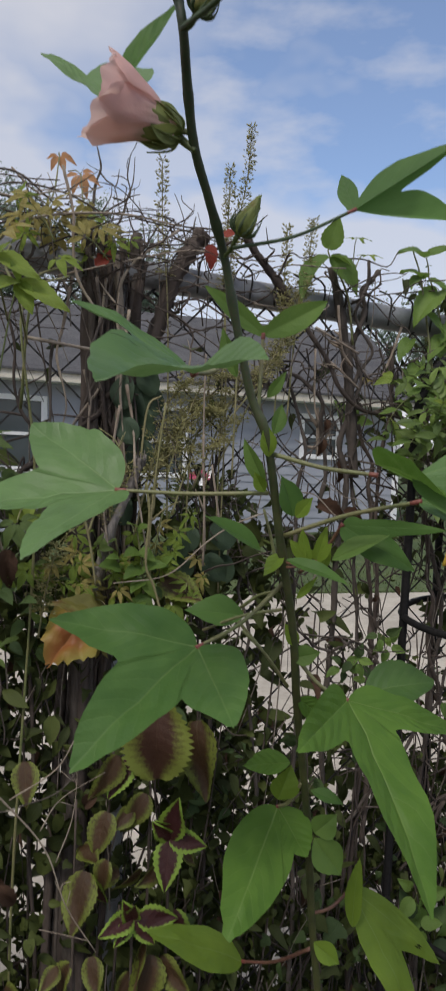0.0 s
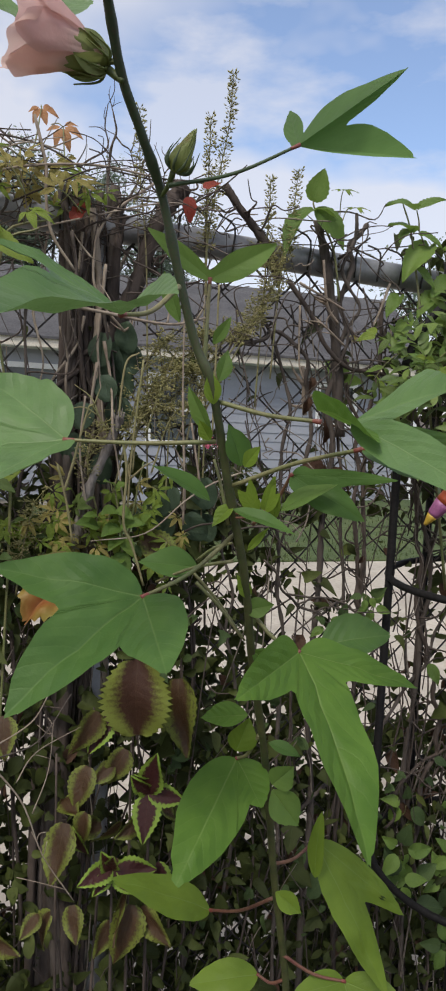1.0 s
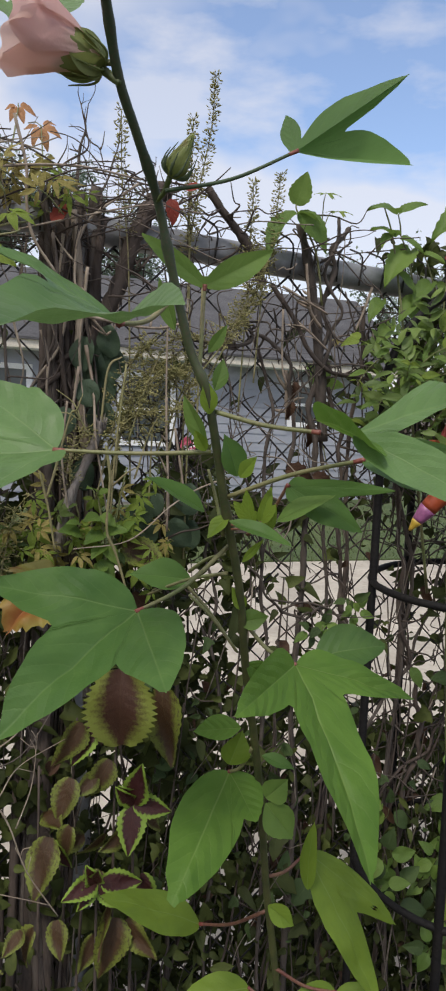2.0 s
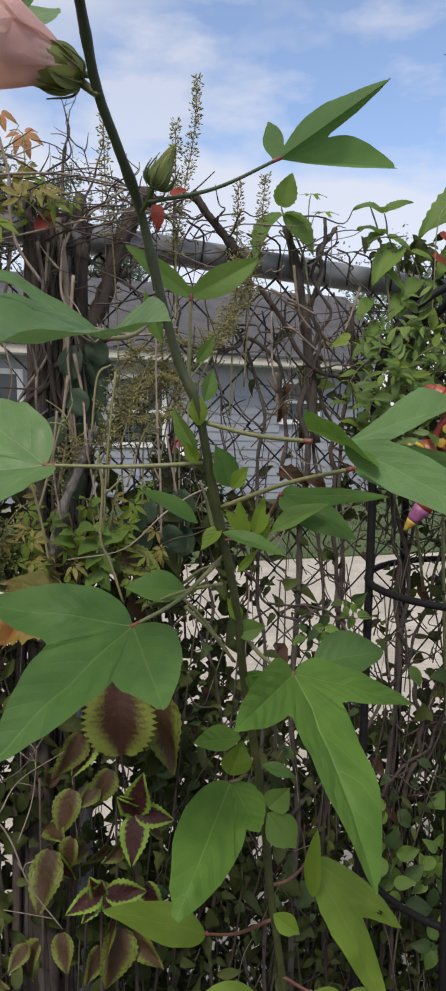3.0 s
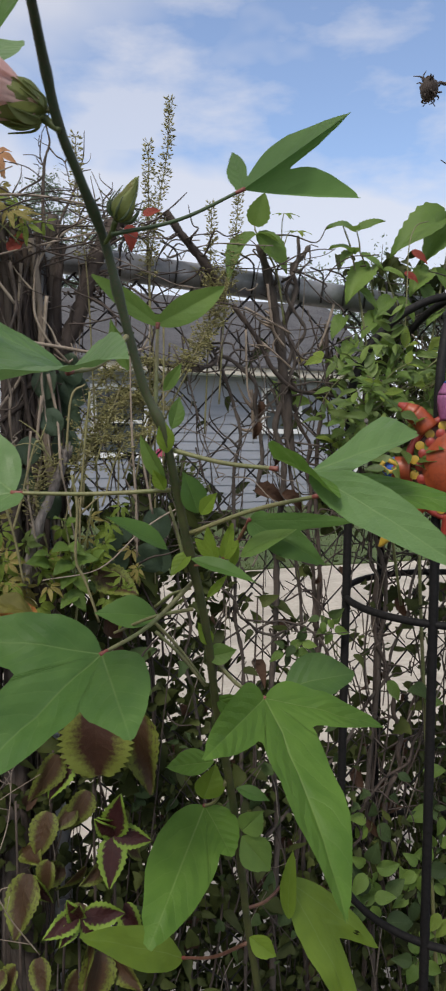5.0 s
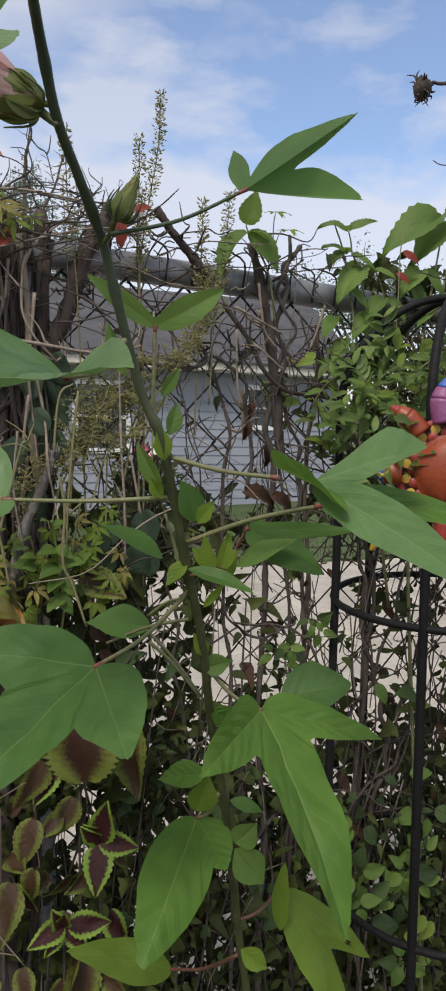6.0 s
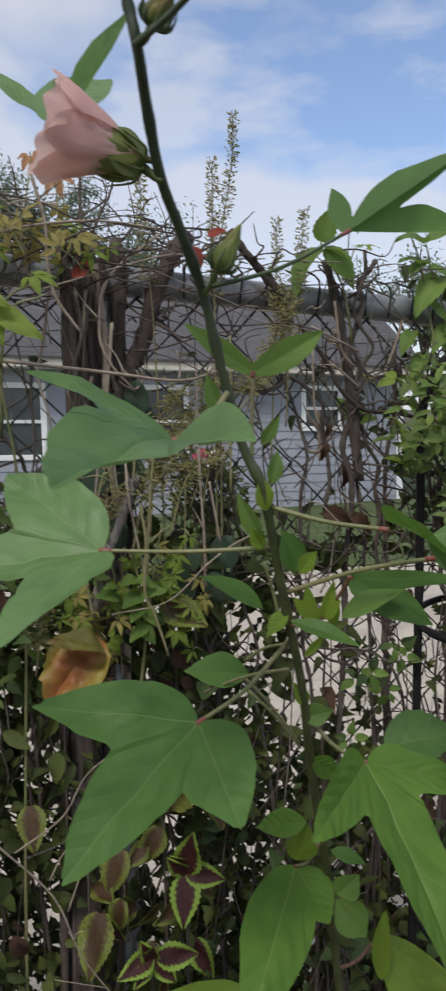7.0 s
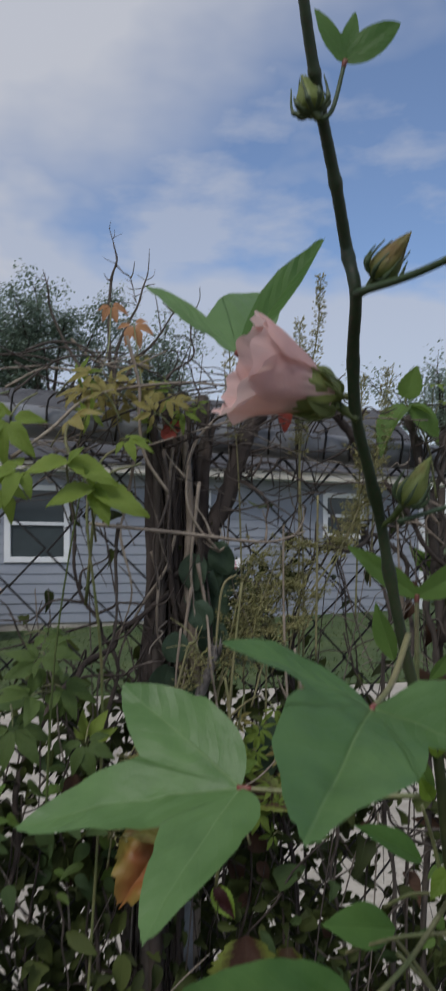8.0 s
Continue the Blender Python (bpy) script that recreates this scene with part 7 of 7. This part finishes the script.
# ---------------------------------------------------------------- seed spikes
def build_spikes():
    rng = random.Random(61)
    ways = [((0.026, 1.30, 0.06), (0.030, 1.62, 0.05), (0.026, 1.80, 0.05), (0.040, 1.911, 0.05), (0.056, 2.002, 0.05), (0.062, 2.085, 0.05)),
            ((0.020, 1.40, 0.06), (0.024, 1.70, 0.05), (0.025, 1.84, 0.05), (0.026, 1.929, 0.05), (0.028, 2.012, 0.05)),
            ((-0.060, 1.40, 0.06), (-0.067, 1.761, 0.05), (-0.078, 1.904, 0.05), (-0.080, 2.007, 0.05)),
            ((0.112, 1.55, 0.06), (0.122, 1.75, 0.05), (0.125, 1.842, 0.05), (0.128, 1.929, 0.05)),
            ((0.137, 1.60, 0.06), (0.150, 1.78, 0.05), (0.165, 1.86, 0.05), (0.174, 1.951, 0.05)),
            ((0.02, 1.52, 0.07), (0.086, 1.655, 0.07), (0.122, 1.715, 0.06), (0.145, 1.785, 0.06), (0.16, 1.85, 0.06)),
            ((-0.02, 1.48, 0.07), (0.045, 1.64, 0.06), (0.096, 1.693, 0.06), (0.137, 1.755, 0.06)),
            ((-0.09, 1.45, 0.07), (-0.062, 1.55, 0.07), (-0.044, 1.60, 0.06), (0.015, 1.640, 0.06)),
            ((-0.03, 1.40, 0.07), (-0.024, 1.54, 0.06), (0.0, 1.60, 0.06), (0.03, 1.62, 0.06)),
            ((-0.15, 1.42, 0.08), (-0.10, 1.50, 0.08), (-0.05, 1.54, 0.07), (-0.01, 1.55, 0.07)),
            ((-0.11, 1.40, 0.08), (-0.082, 1.53, 0.08), (-0.06, 1.62, 0.07), (-0.03, 1.66, 0.07)),
            ((-0.235, 1.26, 0.12), (-0.225, 1.33, 0.12), (-0.21, 1.40, 0.12)),
            ((-0.05, 1.44, 0.09), (-0.02, 1.53, 0.09), (0.028, 1.56, 0.08)), ((-0.06, 1.50, 0.09), (-0.03, 1.60, 0.08), (0.0, 1.66, 0.07), (0.05, 1.67, 0.07)),
            ((-0.10, 1.46, 0.08), (-0.05, 1.56, 0.08), (-0.01, 1.61, 0.08), (0.02, 1.60, 0.08)), ((-0.08, 1.44, 0.08), (-0.07, 1.53, 0.08), (-0.035, 1.575, 0.08)), ((0.0, 1.48, 0.08), (0.02, 1.57, 0.08), (0.05, 1.60, 0.08)),
            ((-0.13, 1.38, 0.09), (-0.144, 1.46, 0.09), (-0.12, 1.52, 0.09)), ((0.04, 1.60, 0.08), (0.09, 1.67, 0.08), (0.125, 1.745, 0.07), (0.13, 1.80, 0.07))]
    for i, w in enumerate(ways):
        line = spline([on_fence(*p) for p in w], 8)
        t = thing("seed_spike", line[0], "tall thin stalk with many tiny tan-green seed pods" if i < 5 else "drooping yellow-green panicle of tiny seeds", "plant", "seed spikes")
        part("stalk", tube(line, 0.0017, 0.0007, 5, 0), M_STRAW, t)
        pods = []
        start = 0.45 if i < 5 else 0.30
        n = len(line)
        for k in range(int(n * start), n):
            f = (k - n * start) / (n - n * start)
            c = line[k]
            for _ in range(16 if i < 5 else 11):
                a = rng.uniform(0, 6.28)
                reach = (0.0125 * (1 - 0.45 * f) if i < 5 else 0.018) * rng.uniform(0.5, 1.3)
                o = V((reach * math.cos(a), reach * math.sin(a), rng.uniform(-0.006, 0.008)))
                d = (o + V((0, 0, 0.004))).normalized()
                pods.append(tube([c, c + o * 0.95], 0.00035, 0.0003, 3, 1))
                s = rng.uniform(0.0018, 0.0034)
                e1 = d.orthogonal().normalized() * s * 0.55
                e2 = d.cross(e1).normalized() * s * 0.55
                q = c + o
                pods.append(([q - d * s, q + e1, q + e2, q - e1, q - e2, q + d * s * 1.3], [(0, 2, 1), (0, 3, 2), (0, 4, 3), (0, 1, 4), (5, 1, 2), (5, 2, 3), (5, 3, 4), (5, 4, 1)]))
        if i >= 5:
            for k in range(int(n * 0.25), n, 2):
                a = rng.uniform(0, 6.28)
                d = V((math.cos(a), 0.6 * math.sin(a), rng.uniform(-0.1, 0.9))).normalized()
                L = rng.uniform(0.02, 0.05)
                tip = line[k] + d * L
                pods.append(tube([line[k], line[k].lerp(tip, 0.5) + V((0, 0, 0.004)), tip], 0.0006, 0.0004, 4, 3))
                for _ in range(9):
                    q = line[k].lerp(tip, rng.uniform(0.2, 1.0)) + V((rng.gauss(0, 0.003), rng.gauss(0, 0.003), rng.gauss(0, 0.003)))
                    s = rng.uniform(0.0015, 0.0030)
                    e1, e2, d2 = V((s * 0.6, 0, 0)), V((0, s * 0.6, 0)), V((0, 0, s))
                    pods.append(([q - d2, q + e1, q + e2, q - e1, q - e2, q + d2], [(0, 2, 1), (0, 3, 2), (0, 4, 3), (0, 1, 4), (5, 1, 2), (5, 2, 3), (5, 3, 4), (5, 4, 1)]))
        part("panicle", joined(pods), M_SEED, t, kind="stuff")


build_spikes()


# ---------------------------------------------------------------- coleus at the fence's foot
def build_coleus():
    rng = random.Random(71)
    young = [shared("ovate", M_COLEUS, rows=18, half=3, width=0.60, cup=0.22, droop=d, tooth=0.07, seed=i) for i, d in enumerate((0.1, 0.3))]
    old = [shared("ovate", M_COLEUS_OLD, rows=20, half=3, width=0.62, cup=0.2, droop=d, tooth=0.05, seed=i) for i, d in enumerate((0.04, 0.2, 0.5))]
    wide = shared("round", M_COLEUS_BIG, rows=26, half=4, width=0.80, cup=0.35, droop=0.25, tooth=0.09, seed=5)

    def plant(at, label, tops, leaves):
        """Stems up to each top, and leaves from their stalk ends to their tips; the last number: young and bright, or old."""
        c = thing("coleus_plant", on_fence(*at), label, "plant", "coleus plants")
        for x, z, off in tops:
            part("stem", tube([on_fence(at[0], 0.0, at[2]), on_fence((at[0] + x) / 2, z * 0.6, (at[2] + off) / 2), on_fence(x, z, off)], 0.004, 0.0022, 6, 8, 0.08), M_WOOD_DARK, c)
        for x, z, x2, z2, off, kind in leaves:
            a, b = on_fence(x, z, off), on_fence(x2, z2, off + 0.02)
            up = (rng.gauss(0.05, 0.75), -0.8, rng.gauss(0.4, 0.5)) if kind else (rng.gauss(0.05, 0.2), -0.85, rng.gauss(0.5, 0.2))
            leaf_part(c, old[rng.randint(0, 2)] if kind else young[rng.randint(0, 1)], a, b - a + V((0, rng.gauss(-0.01, 0.015), 0)), up, (b - a).length * (1.08 if kind else 0.86), label="faded brown-green drooping leaf" if kind else "")
        return c

    p = plant((-0.05, 0.0, 0.12), "coleus with dark red leaves edged in lime green", [(-0.034, 0.934, 0.17)],
              [(-0.033, 0.941, -0.019, 1.026, 0.18, 0), (-0.033, 0.941, 0.036, 0.932, 0.18, 0), (-0.033, 0.938, -0.038, 0.855, 0.18, 0), (-0.036, 0.944, -0.059, 0.983, 0.18, 0), (-0.027, 0.937, -0.056, 0.979, 0.18, 0), (-0.041, 0.897, -0.076, 0.884, 0.18, 1), (-0.016, 0.915, 0.016, 0.881, 0.18, 1),
               (0.0, 1.093, 0.016, 0.974, 0.10, 1)])
    leaf_part(p, wide, on_fence(-0.058, 1.150, 0.15), (0.0, -0.12, -1), (0.05, -1, 0.15), 0.134, label="broad dark red leaf with a ragged lime edge")
    plant((-0.10, 0.0, 0.13), "low coleus with a rosette of dark leaves edged in lime green", [(-0.085, 0.829, 0.19)],
          [(-0.083, 0.837, -0.134, 0.837, 0.20, 0), (-0.076, 0.835, -0.003, 0.826, 0.20, 0), (-0.084, 0.837, -0.072, 0.884, 0.20, 0), (-0.087, 0.833, -0.109, 0.802, 0.20, 0), (-0.079, 0.830, -0.042, 0.789, 0.20, 0), (-0.084, 0.833, -0.090, 0.881, 0.20, 0)])
    plant((-0.15, 0.0, 0.12), "coleus with faded red-brown leaves edged in yellow-green", [(-0.11, 0.83, 0.15), (-0.17, 0.70, 0.15)],
          [(-0.153, 0.907, -0.171, 0.829, 0.17, 1), (-0.125, 0.919, -0.140, 0.878, 0.17, 1), (-0.076, 0.895, -0.105, 0.867, 0.17, 1), (-0.068, 0.768, -0.082, 0.704, 0.17, 1), (-0.058, 0.748, -0.068, 0.667, 0.17, 1), (-0.091, 0.730, -0.104, 0.683, 0.17, 1), (-0.043, 0.742, 0.004, 0.689, 0.17, 1), (-0.145, 0.770, -0.134, 0.720, 0.17, 1), (-0.175, 0.764, -0.207, 0.717, 0.17, 1), (-0.192, 0.766, -0.213, 0.750, 0.17, 1)])
    plant((-0.18, 0.0, 0.10), "coleus shoot with lime-edged leaves behind the hibiscus leaves", [(-0.13, 1.06, 0.10)],
          [(-0.076, 0.995, -0.100, 0.945, 0.13, 1), (-0.095, 0.974, -0.121, 0.955, 0.13, 1), (-0.131, 0.975, -0.152, 0.918, 0.13, 1), (-0.12, 1.06, -0.14, 1.0, 0.12, 1), (-0.10, 1.20, -0.07, 1.15, 0.1, 0)])
    # smaller old leaves under the rosettes
    for at, n in (((-0.10, 0.0, 0.09), 4), ((-0.21, 0.0, 0.09), 6)):
        c = thing("coleus_plant", on_fence(*at), "straggling coleus with small brown-green fading leaves", "plant", "coleus plants")
        part("stem", tube([on_fence(*at), on_fence(at[0] + 0.02, 0.5, 0.1), on_fence(at[0] + 0.03, 1.0, 0.12)], 0.004, 0.002, 6, 8, 0.08), M_WOOD_DARK, c)
        for k in range(n):
            x, z = at[0] + rng.uniform(-0.09, 0.12), rng.uniform(0.55, 1.12)
            a = on_fence(x, z, rng.uniform(0.08, 0.16))
            d = V((rng.gauss(0, 0.6), rng.gauss(-0.3, 0.2), rng.gauss(-0.55, 0.5)))
            leaf_part(c, (old if k % 3 else young)[k % 2], a, d, (rng.gauss(0, 0.4), -0.9, rng.gauss(0.4, 0.3)), rng.uniform(0.045, 0.07), label="fading brown-green leaf" if k % 3 else "")
    dead = shared("ovate", M_BROWN, rows=10, half=3, width=0.46, cup=1.1, droop=0.7, tooth=0.08)
    fa = thing("fading_leaf", on_fence(-0.15, 1.298, 0.12), "curled orange and yellow fading leaf caught on the fence", "leaf")
    part("blade", palmate(on_fence(-0.147, 1.300, 0.12), [on_fence(-0.214, 1.226, 0.15)], 0.40, fold=0.35, arch=0.18, ripple=0.16, tooth=0.06, seed=6, normal=(-0.2, -0.9, 0.35), back=80, rings=14, blunt=0.7, puff=0.16), M_AUTUMN, fa)
    fc = thing("fading_leaf", on_fence(-0.138, 1.290, 0.15), "drooping olive-yellow wrinkled leaf above the orange one", "leaf")
    part("blade", palmate(on_fence(-0.138, 1.290, 0.15), [on_fence(-0.207, 1.321, 0.17)], 0.24, fold=0.3, arch=0.2, ripple=0.16, tooth=0.05, seed=9, normal=(0.1, -0.5, 0.85), back=80, rings=12, blunt=0.7, puff=0.10), M_OLIVE, fc)
    fb = thing("fading_leaf", on_fence(-0.066, 1.335, 0.08), "drooping olive-brown leaf with a yellow edge on the fence", "leaf")
    leaf_part(fb, old[0], on_fence(-0.066, 1.335, 0.08), (0.8, -0.3, -0.35), (0.1, -0.8, 0.6), 0.085, name="blade")
    for x, z, off, d, size in ((-0.265, 1.40, 0.16, (0.1, -0.2, -1), 0.06), (-0.15, 1.0, 0.12, (-0.7, 0, -0.5), 0.045), (0.20, 1.445, 0.05, (0.9, 0, -0.1), 0.07), (0.25, 1.435, 0.05, (0.8, 0, -0.3), 0.06), (0.24, 1.53, 0.03, (0.3, 0, -1), 0.05), (-0.26, 0.93, 0.2, (0.4, 0, -0.6), 0.05), (0.211, 1.605, 0.05, (0.1, -0.2, -1), 0.030), (0.207, 1.570, 0.05, (-0.15, -0.1, -1), 0.034)):
        w = thing("withered_leaf", on_fence(x, z, off), "curled dry brown leaf hanging on the vines", "leaf", "withered leaves")
        leaf_part(w, dead, on_fence(x, z, off), d, TOWARD, size, name="blade")


build_coleus()


# ---------------------------------------------------------------- trellis and painted sun
TREL = V((0.578, 1.40, 0.0))


def build_trellis():
    t = thing("garden_trellis", TREL, "black metal obelisk trellis with round hoops and a domed top", "trellis")
    R, spring = 0.205, 1.585
    for k in range(6):
        w = radians(60 * k)
        d = V((math.cos(w), math.sin(w), 0))
        pts = [TREL + d * R * (1.12 - 0.12 * z / spring) + V((0, 0, z)) for z in (-0.1, 0.4, 0.8, 1.2, 1.45)]
        pts += [TREL + d * (R * math.cos(radians(a)) + 0.002) + V((0, 0, spring + R * math.sin(radians(a)))) for a in (0, 18, 36, 54, 72, 90)]
        part("upright", tube(pts, 0.0080, 0.0070, 8, 6), M_BLACK, t)
    for z, r in ((0.25, 1.10), (0.705, 1.065), (1.247, 1.025)):
        ring = [TREL + V((R * r * math.cos(6.2832 * i / 36), R * r * math.sin(6.2832 * i / 36), z)) for i in range(37)]
        part("hoop", tube(ring, 0.0066, 0.0066, 8, 0), M_BLACK, t)
    ball = bmesh.new()
    bmesh.ops.create_uvsphere(ball, u_segments=12, v_segments=8, radius=0.016)
    bmesh.ops.translate(ball, verts=ball.verts, vec=TREL + V((0, 0, spring + R + 0.012)))
    part("finial", ball, M_BLACK, t)


build_trellis()


def build_sun():
    c = V((0.5035, 1.195, 1.4984))
    facing = V((-0.25, -0.95, 0.05)).normalized()
    ex = V((0.95, -0.25, 0)).normalized()
    ez = V((0, 0, 1))
    s = thing("painted_sun", c + facing * -0.02, "orange painted clay sun ornament with coloured rays hanging on the trellis", "ornament")

    def dome(cx, cz, r, h, lift, k=28, rings=7):
        verts, faces = [], []
        for j in range(rings + 1):
            f = j / rings
            for i in range(k):
                w = 6.2832 * i / k
                verts.append(c + ex * (cx + r * f * math.cos(w)) + ez * (cz + r * f * math.sin(w)) + facing * (lift + h * math.sqrt(max(0.0, 1 - f * f))))
        for j in range(rings):
            faces += [(j * k + i, (j + 1) * k + i, (j + 1) * k + (i + 1) % k, j * k + (i + 1) % k) for i in range(k)]
        faces.append(tuple(rings * k + i for i in range(k)))
        return verts, faces

    part("disc", dome(0, 0, 0.058, 0.030, 0.004), M_CLAY_ORANGE, s, "smooth domed orange disc")
    part("back_plate", dome(0, 0, 0.080, 0.010, -0.008, 36, 4), M_CLAY_DARK, s, "dark red-brown painted ring behind the disc")
    rim = [c + ex * 0.080 * math.cos(6.2832 * i / 36) + ez * 0.080 * math.sin(6.2832 * i / 36) + facing * -0.004 for i in range(37)]
    part("rim", tube(rim, 0.006, 0.006, 8, 0), M_PAINT_RED, s)
    # two rows of raised petals on the ring: yellow scallops outside, red ones inside
    for i in range(19):
        w = 6.2832 * i / 19
        part("rim_petal", dome(0.070 * math.cos(w), 0.070 * math.sin(w), 0.0074, 0.0012, 0.003, 10, 3), M_PAINT_YELLOW, s)
        part("rim_petal", dome(0.0605 * math.cos(w + 0.13), 0.0605 * math.sin(w + 0.13), 0.0078, 0.0030, 0.0035, 10, 3), M_PAINT_RED, s)
    # (angle, length, fatness, sideways bend, the colours of base, band and tip)
    rays = ((130, 0.060, 0.0165, 0.010, M_CLAY_ORANGE, M_CLAY_ORANGE, M_PAINT_RED), (101, 0.064, 0.0190, -0.012, M_PAINT_PURPLE, M_PAINT_PURPLE, M_PAINT_BLUE), (66, 0.058, 0.0165, 0.012, M_CLAY_ORANGE, M_PAINT_RED, M_PAINT_YELLOW),
            (34, 0.064, 0.0185, -0.010, M_PAINT_BLUE, M_PAINT_PURPLE, M_PAINT_YELLOW), (0, 0.058, 0.0165, 0.010, M_CLAY_ORANGE, M_CLAY_ORANGE, M_PAINT_RED), (-34, 0.062, 0.0180, -0.012, M_PAINT_PURPLE, M_PAINT_BLUE, M_PAINT_YELLOW),
            (-66, 0.060, 0.0165, 0.010, M_CLAY_ORANGE, M_PAINT_RED, M_PAINT_YELLOW), (-98, 0.066, 0.0150, -0.008, M_PAINT_RED, M_BLACK, M_PAINT_YELLOW), (-137, 0.098, 0.0150, 0.010, M_CLAY_ORANGE, M_PAINT_PURPLE, M_PAINT_YELLOW),
            (181, 0.046, 0.0200, -0.006, M_CLAY_ORANGE, M_PAINT_BLUE, M_PAINT_BLUE))
    for deg, L, rad, turn, low, band, end in rays:
        w = radians(deg)
        d = ex * math.cos(w) + ez * math.sin(w)
        bend = (-ex * math.sin(w) + ez * math.cos(w)) * turn
        line = spline([c + d * 0.076, c + d * (0.076 + L * 0.4), c + d * (0.076 + L * 0.75) + bend * 0.5, c + d * (0.076 + L) + bend], 5)
        ray = part("ray", tube(line[:8], rad, rad * 0.95, 12, 0), low, s, "fat tapering painted ray")
        part("ray_band", tube(line[7:12], rad * 0.95, rad * 0.6, 12, 0), band, ray, "band of coloured paint")
        part("ray_tip", tube(line[11:15] + [line[-1]], rad * 0.6, rad * 0.16, 12, 0), end, ray, "painted tip")
    heart = c - ex * 0.106 + ez * 0.002 + facing * 0.016
    part("ray_inlay", tube([heart - ex * 0.008 + ez * 0.007, heart - ex * 0.012, heart - ez * 0.009, heart + ex * 0.012, heart - ex * 0.002 + ez * 0.009], 0.0035, 0.0035, 6, 5), M_PAINT_YELLOW, s, "yellow painted curl on the blue ray")


build_sun()


def build_dry_sunflower():
    c = on_fence(0.527, 2.169, 0.1)
    s = thing("dried_sunflower", on_fence(0.75, 0, 0.1), "dried drooping black-brown sunflower head on a bare stalk", "flower")
    part("stalk", tube([on_fence(0.75, 0, 0.1), on_fence(0.74, 1.2, 0.1), on_fence(0.70, 1.95, 0.1), on_fence(0.62, 2.17, 0.1), c + V((0.02, 0, 0.012))], 0.007, 0.003, 8, 8, 0.06), M_WOOD, s)
    head = bmesh.new()
    bmesh.ops.create_icosphere(head, subdivisions=3, radius=0.019)
    for v in head.verts:
        v.co *= 1 + 0.25 * noise.noise(v.co * 160)
        v.co.x *= 0.8
        v.co += c
    h = part("seed_head", head, M_WOOD_DARK, s)
    rng = random.Random(9)
    for i in range(26):
        d = V((rng.gauss(0, 0.6), rng.gauss(0, 1), rng.gauss(0, 1))).normalized()
        p = c + d * 0.017
        part("dry_petal", tube([p, p + d * 0.008 + V((0, 0, 0.002)), p + d * 0.013 + V((rng.gauss(0, 0.005), 0, rng.gauss(0, 0.006)))], 0.0022, 0.0006, 4, 3), M_WOOD_DARK, h)
    part("leaf_remnant", tube([on_fence(0.70, 2.02, 0.1), on_fence(0.63, 2.05, 0.1), on_fence(0.575, 2.045, 0.1), on_fence(0.555, 2.05, 0.1)], 0.0016, 0.0008, 5, 5), M_WOOD_DARK, s)


build_dry_sunflower()
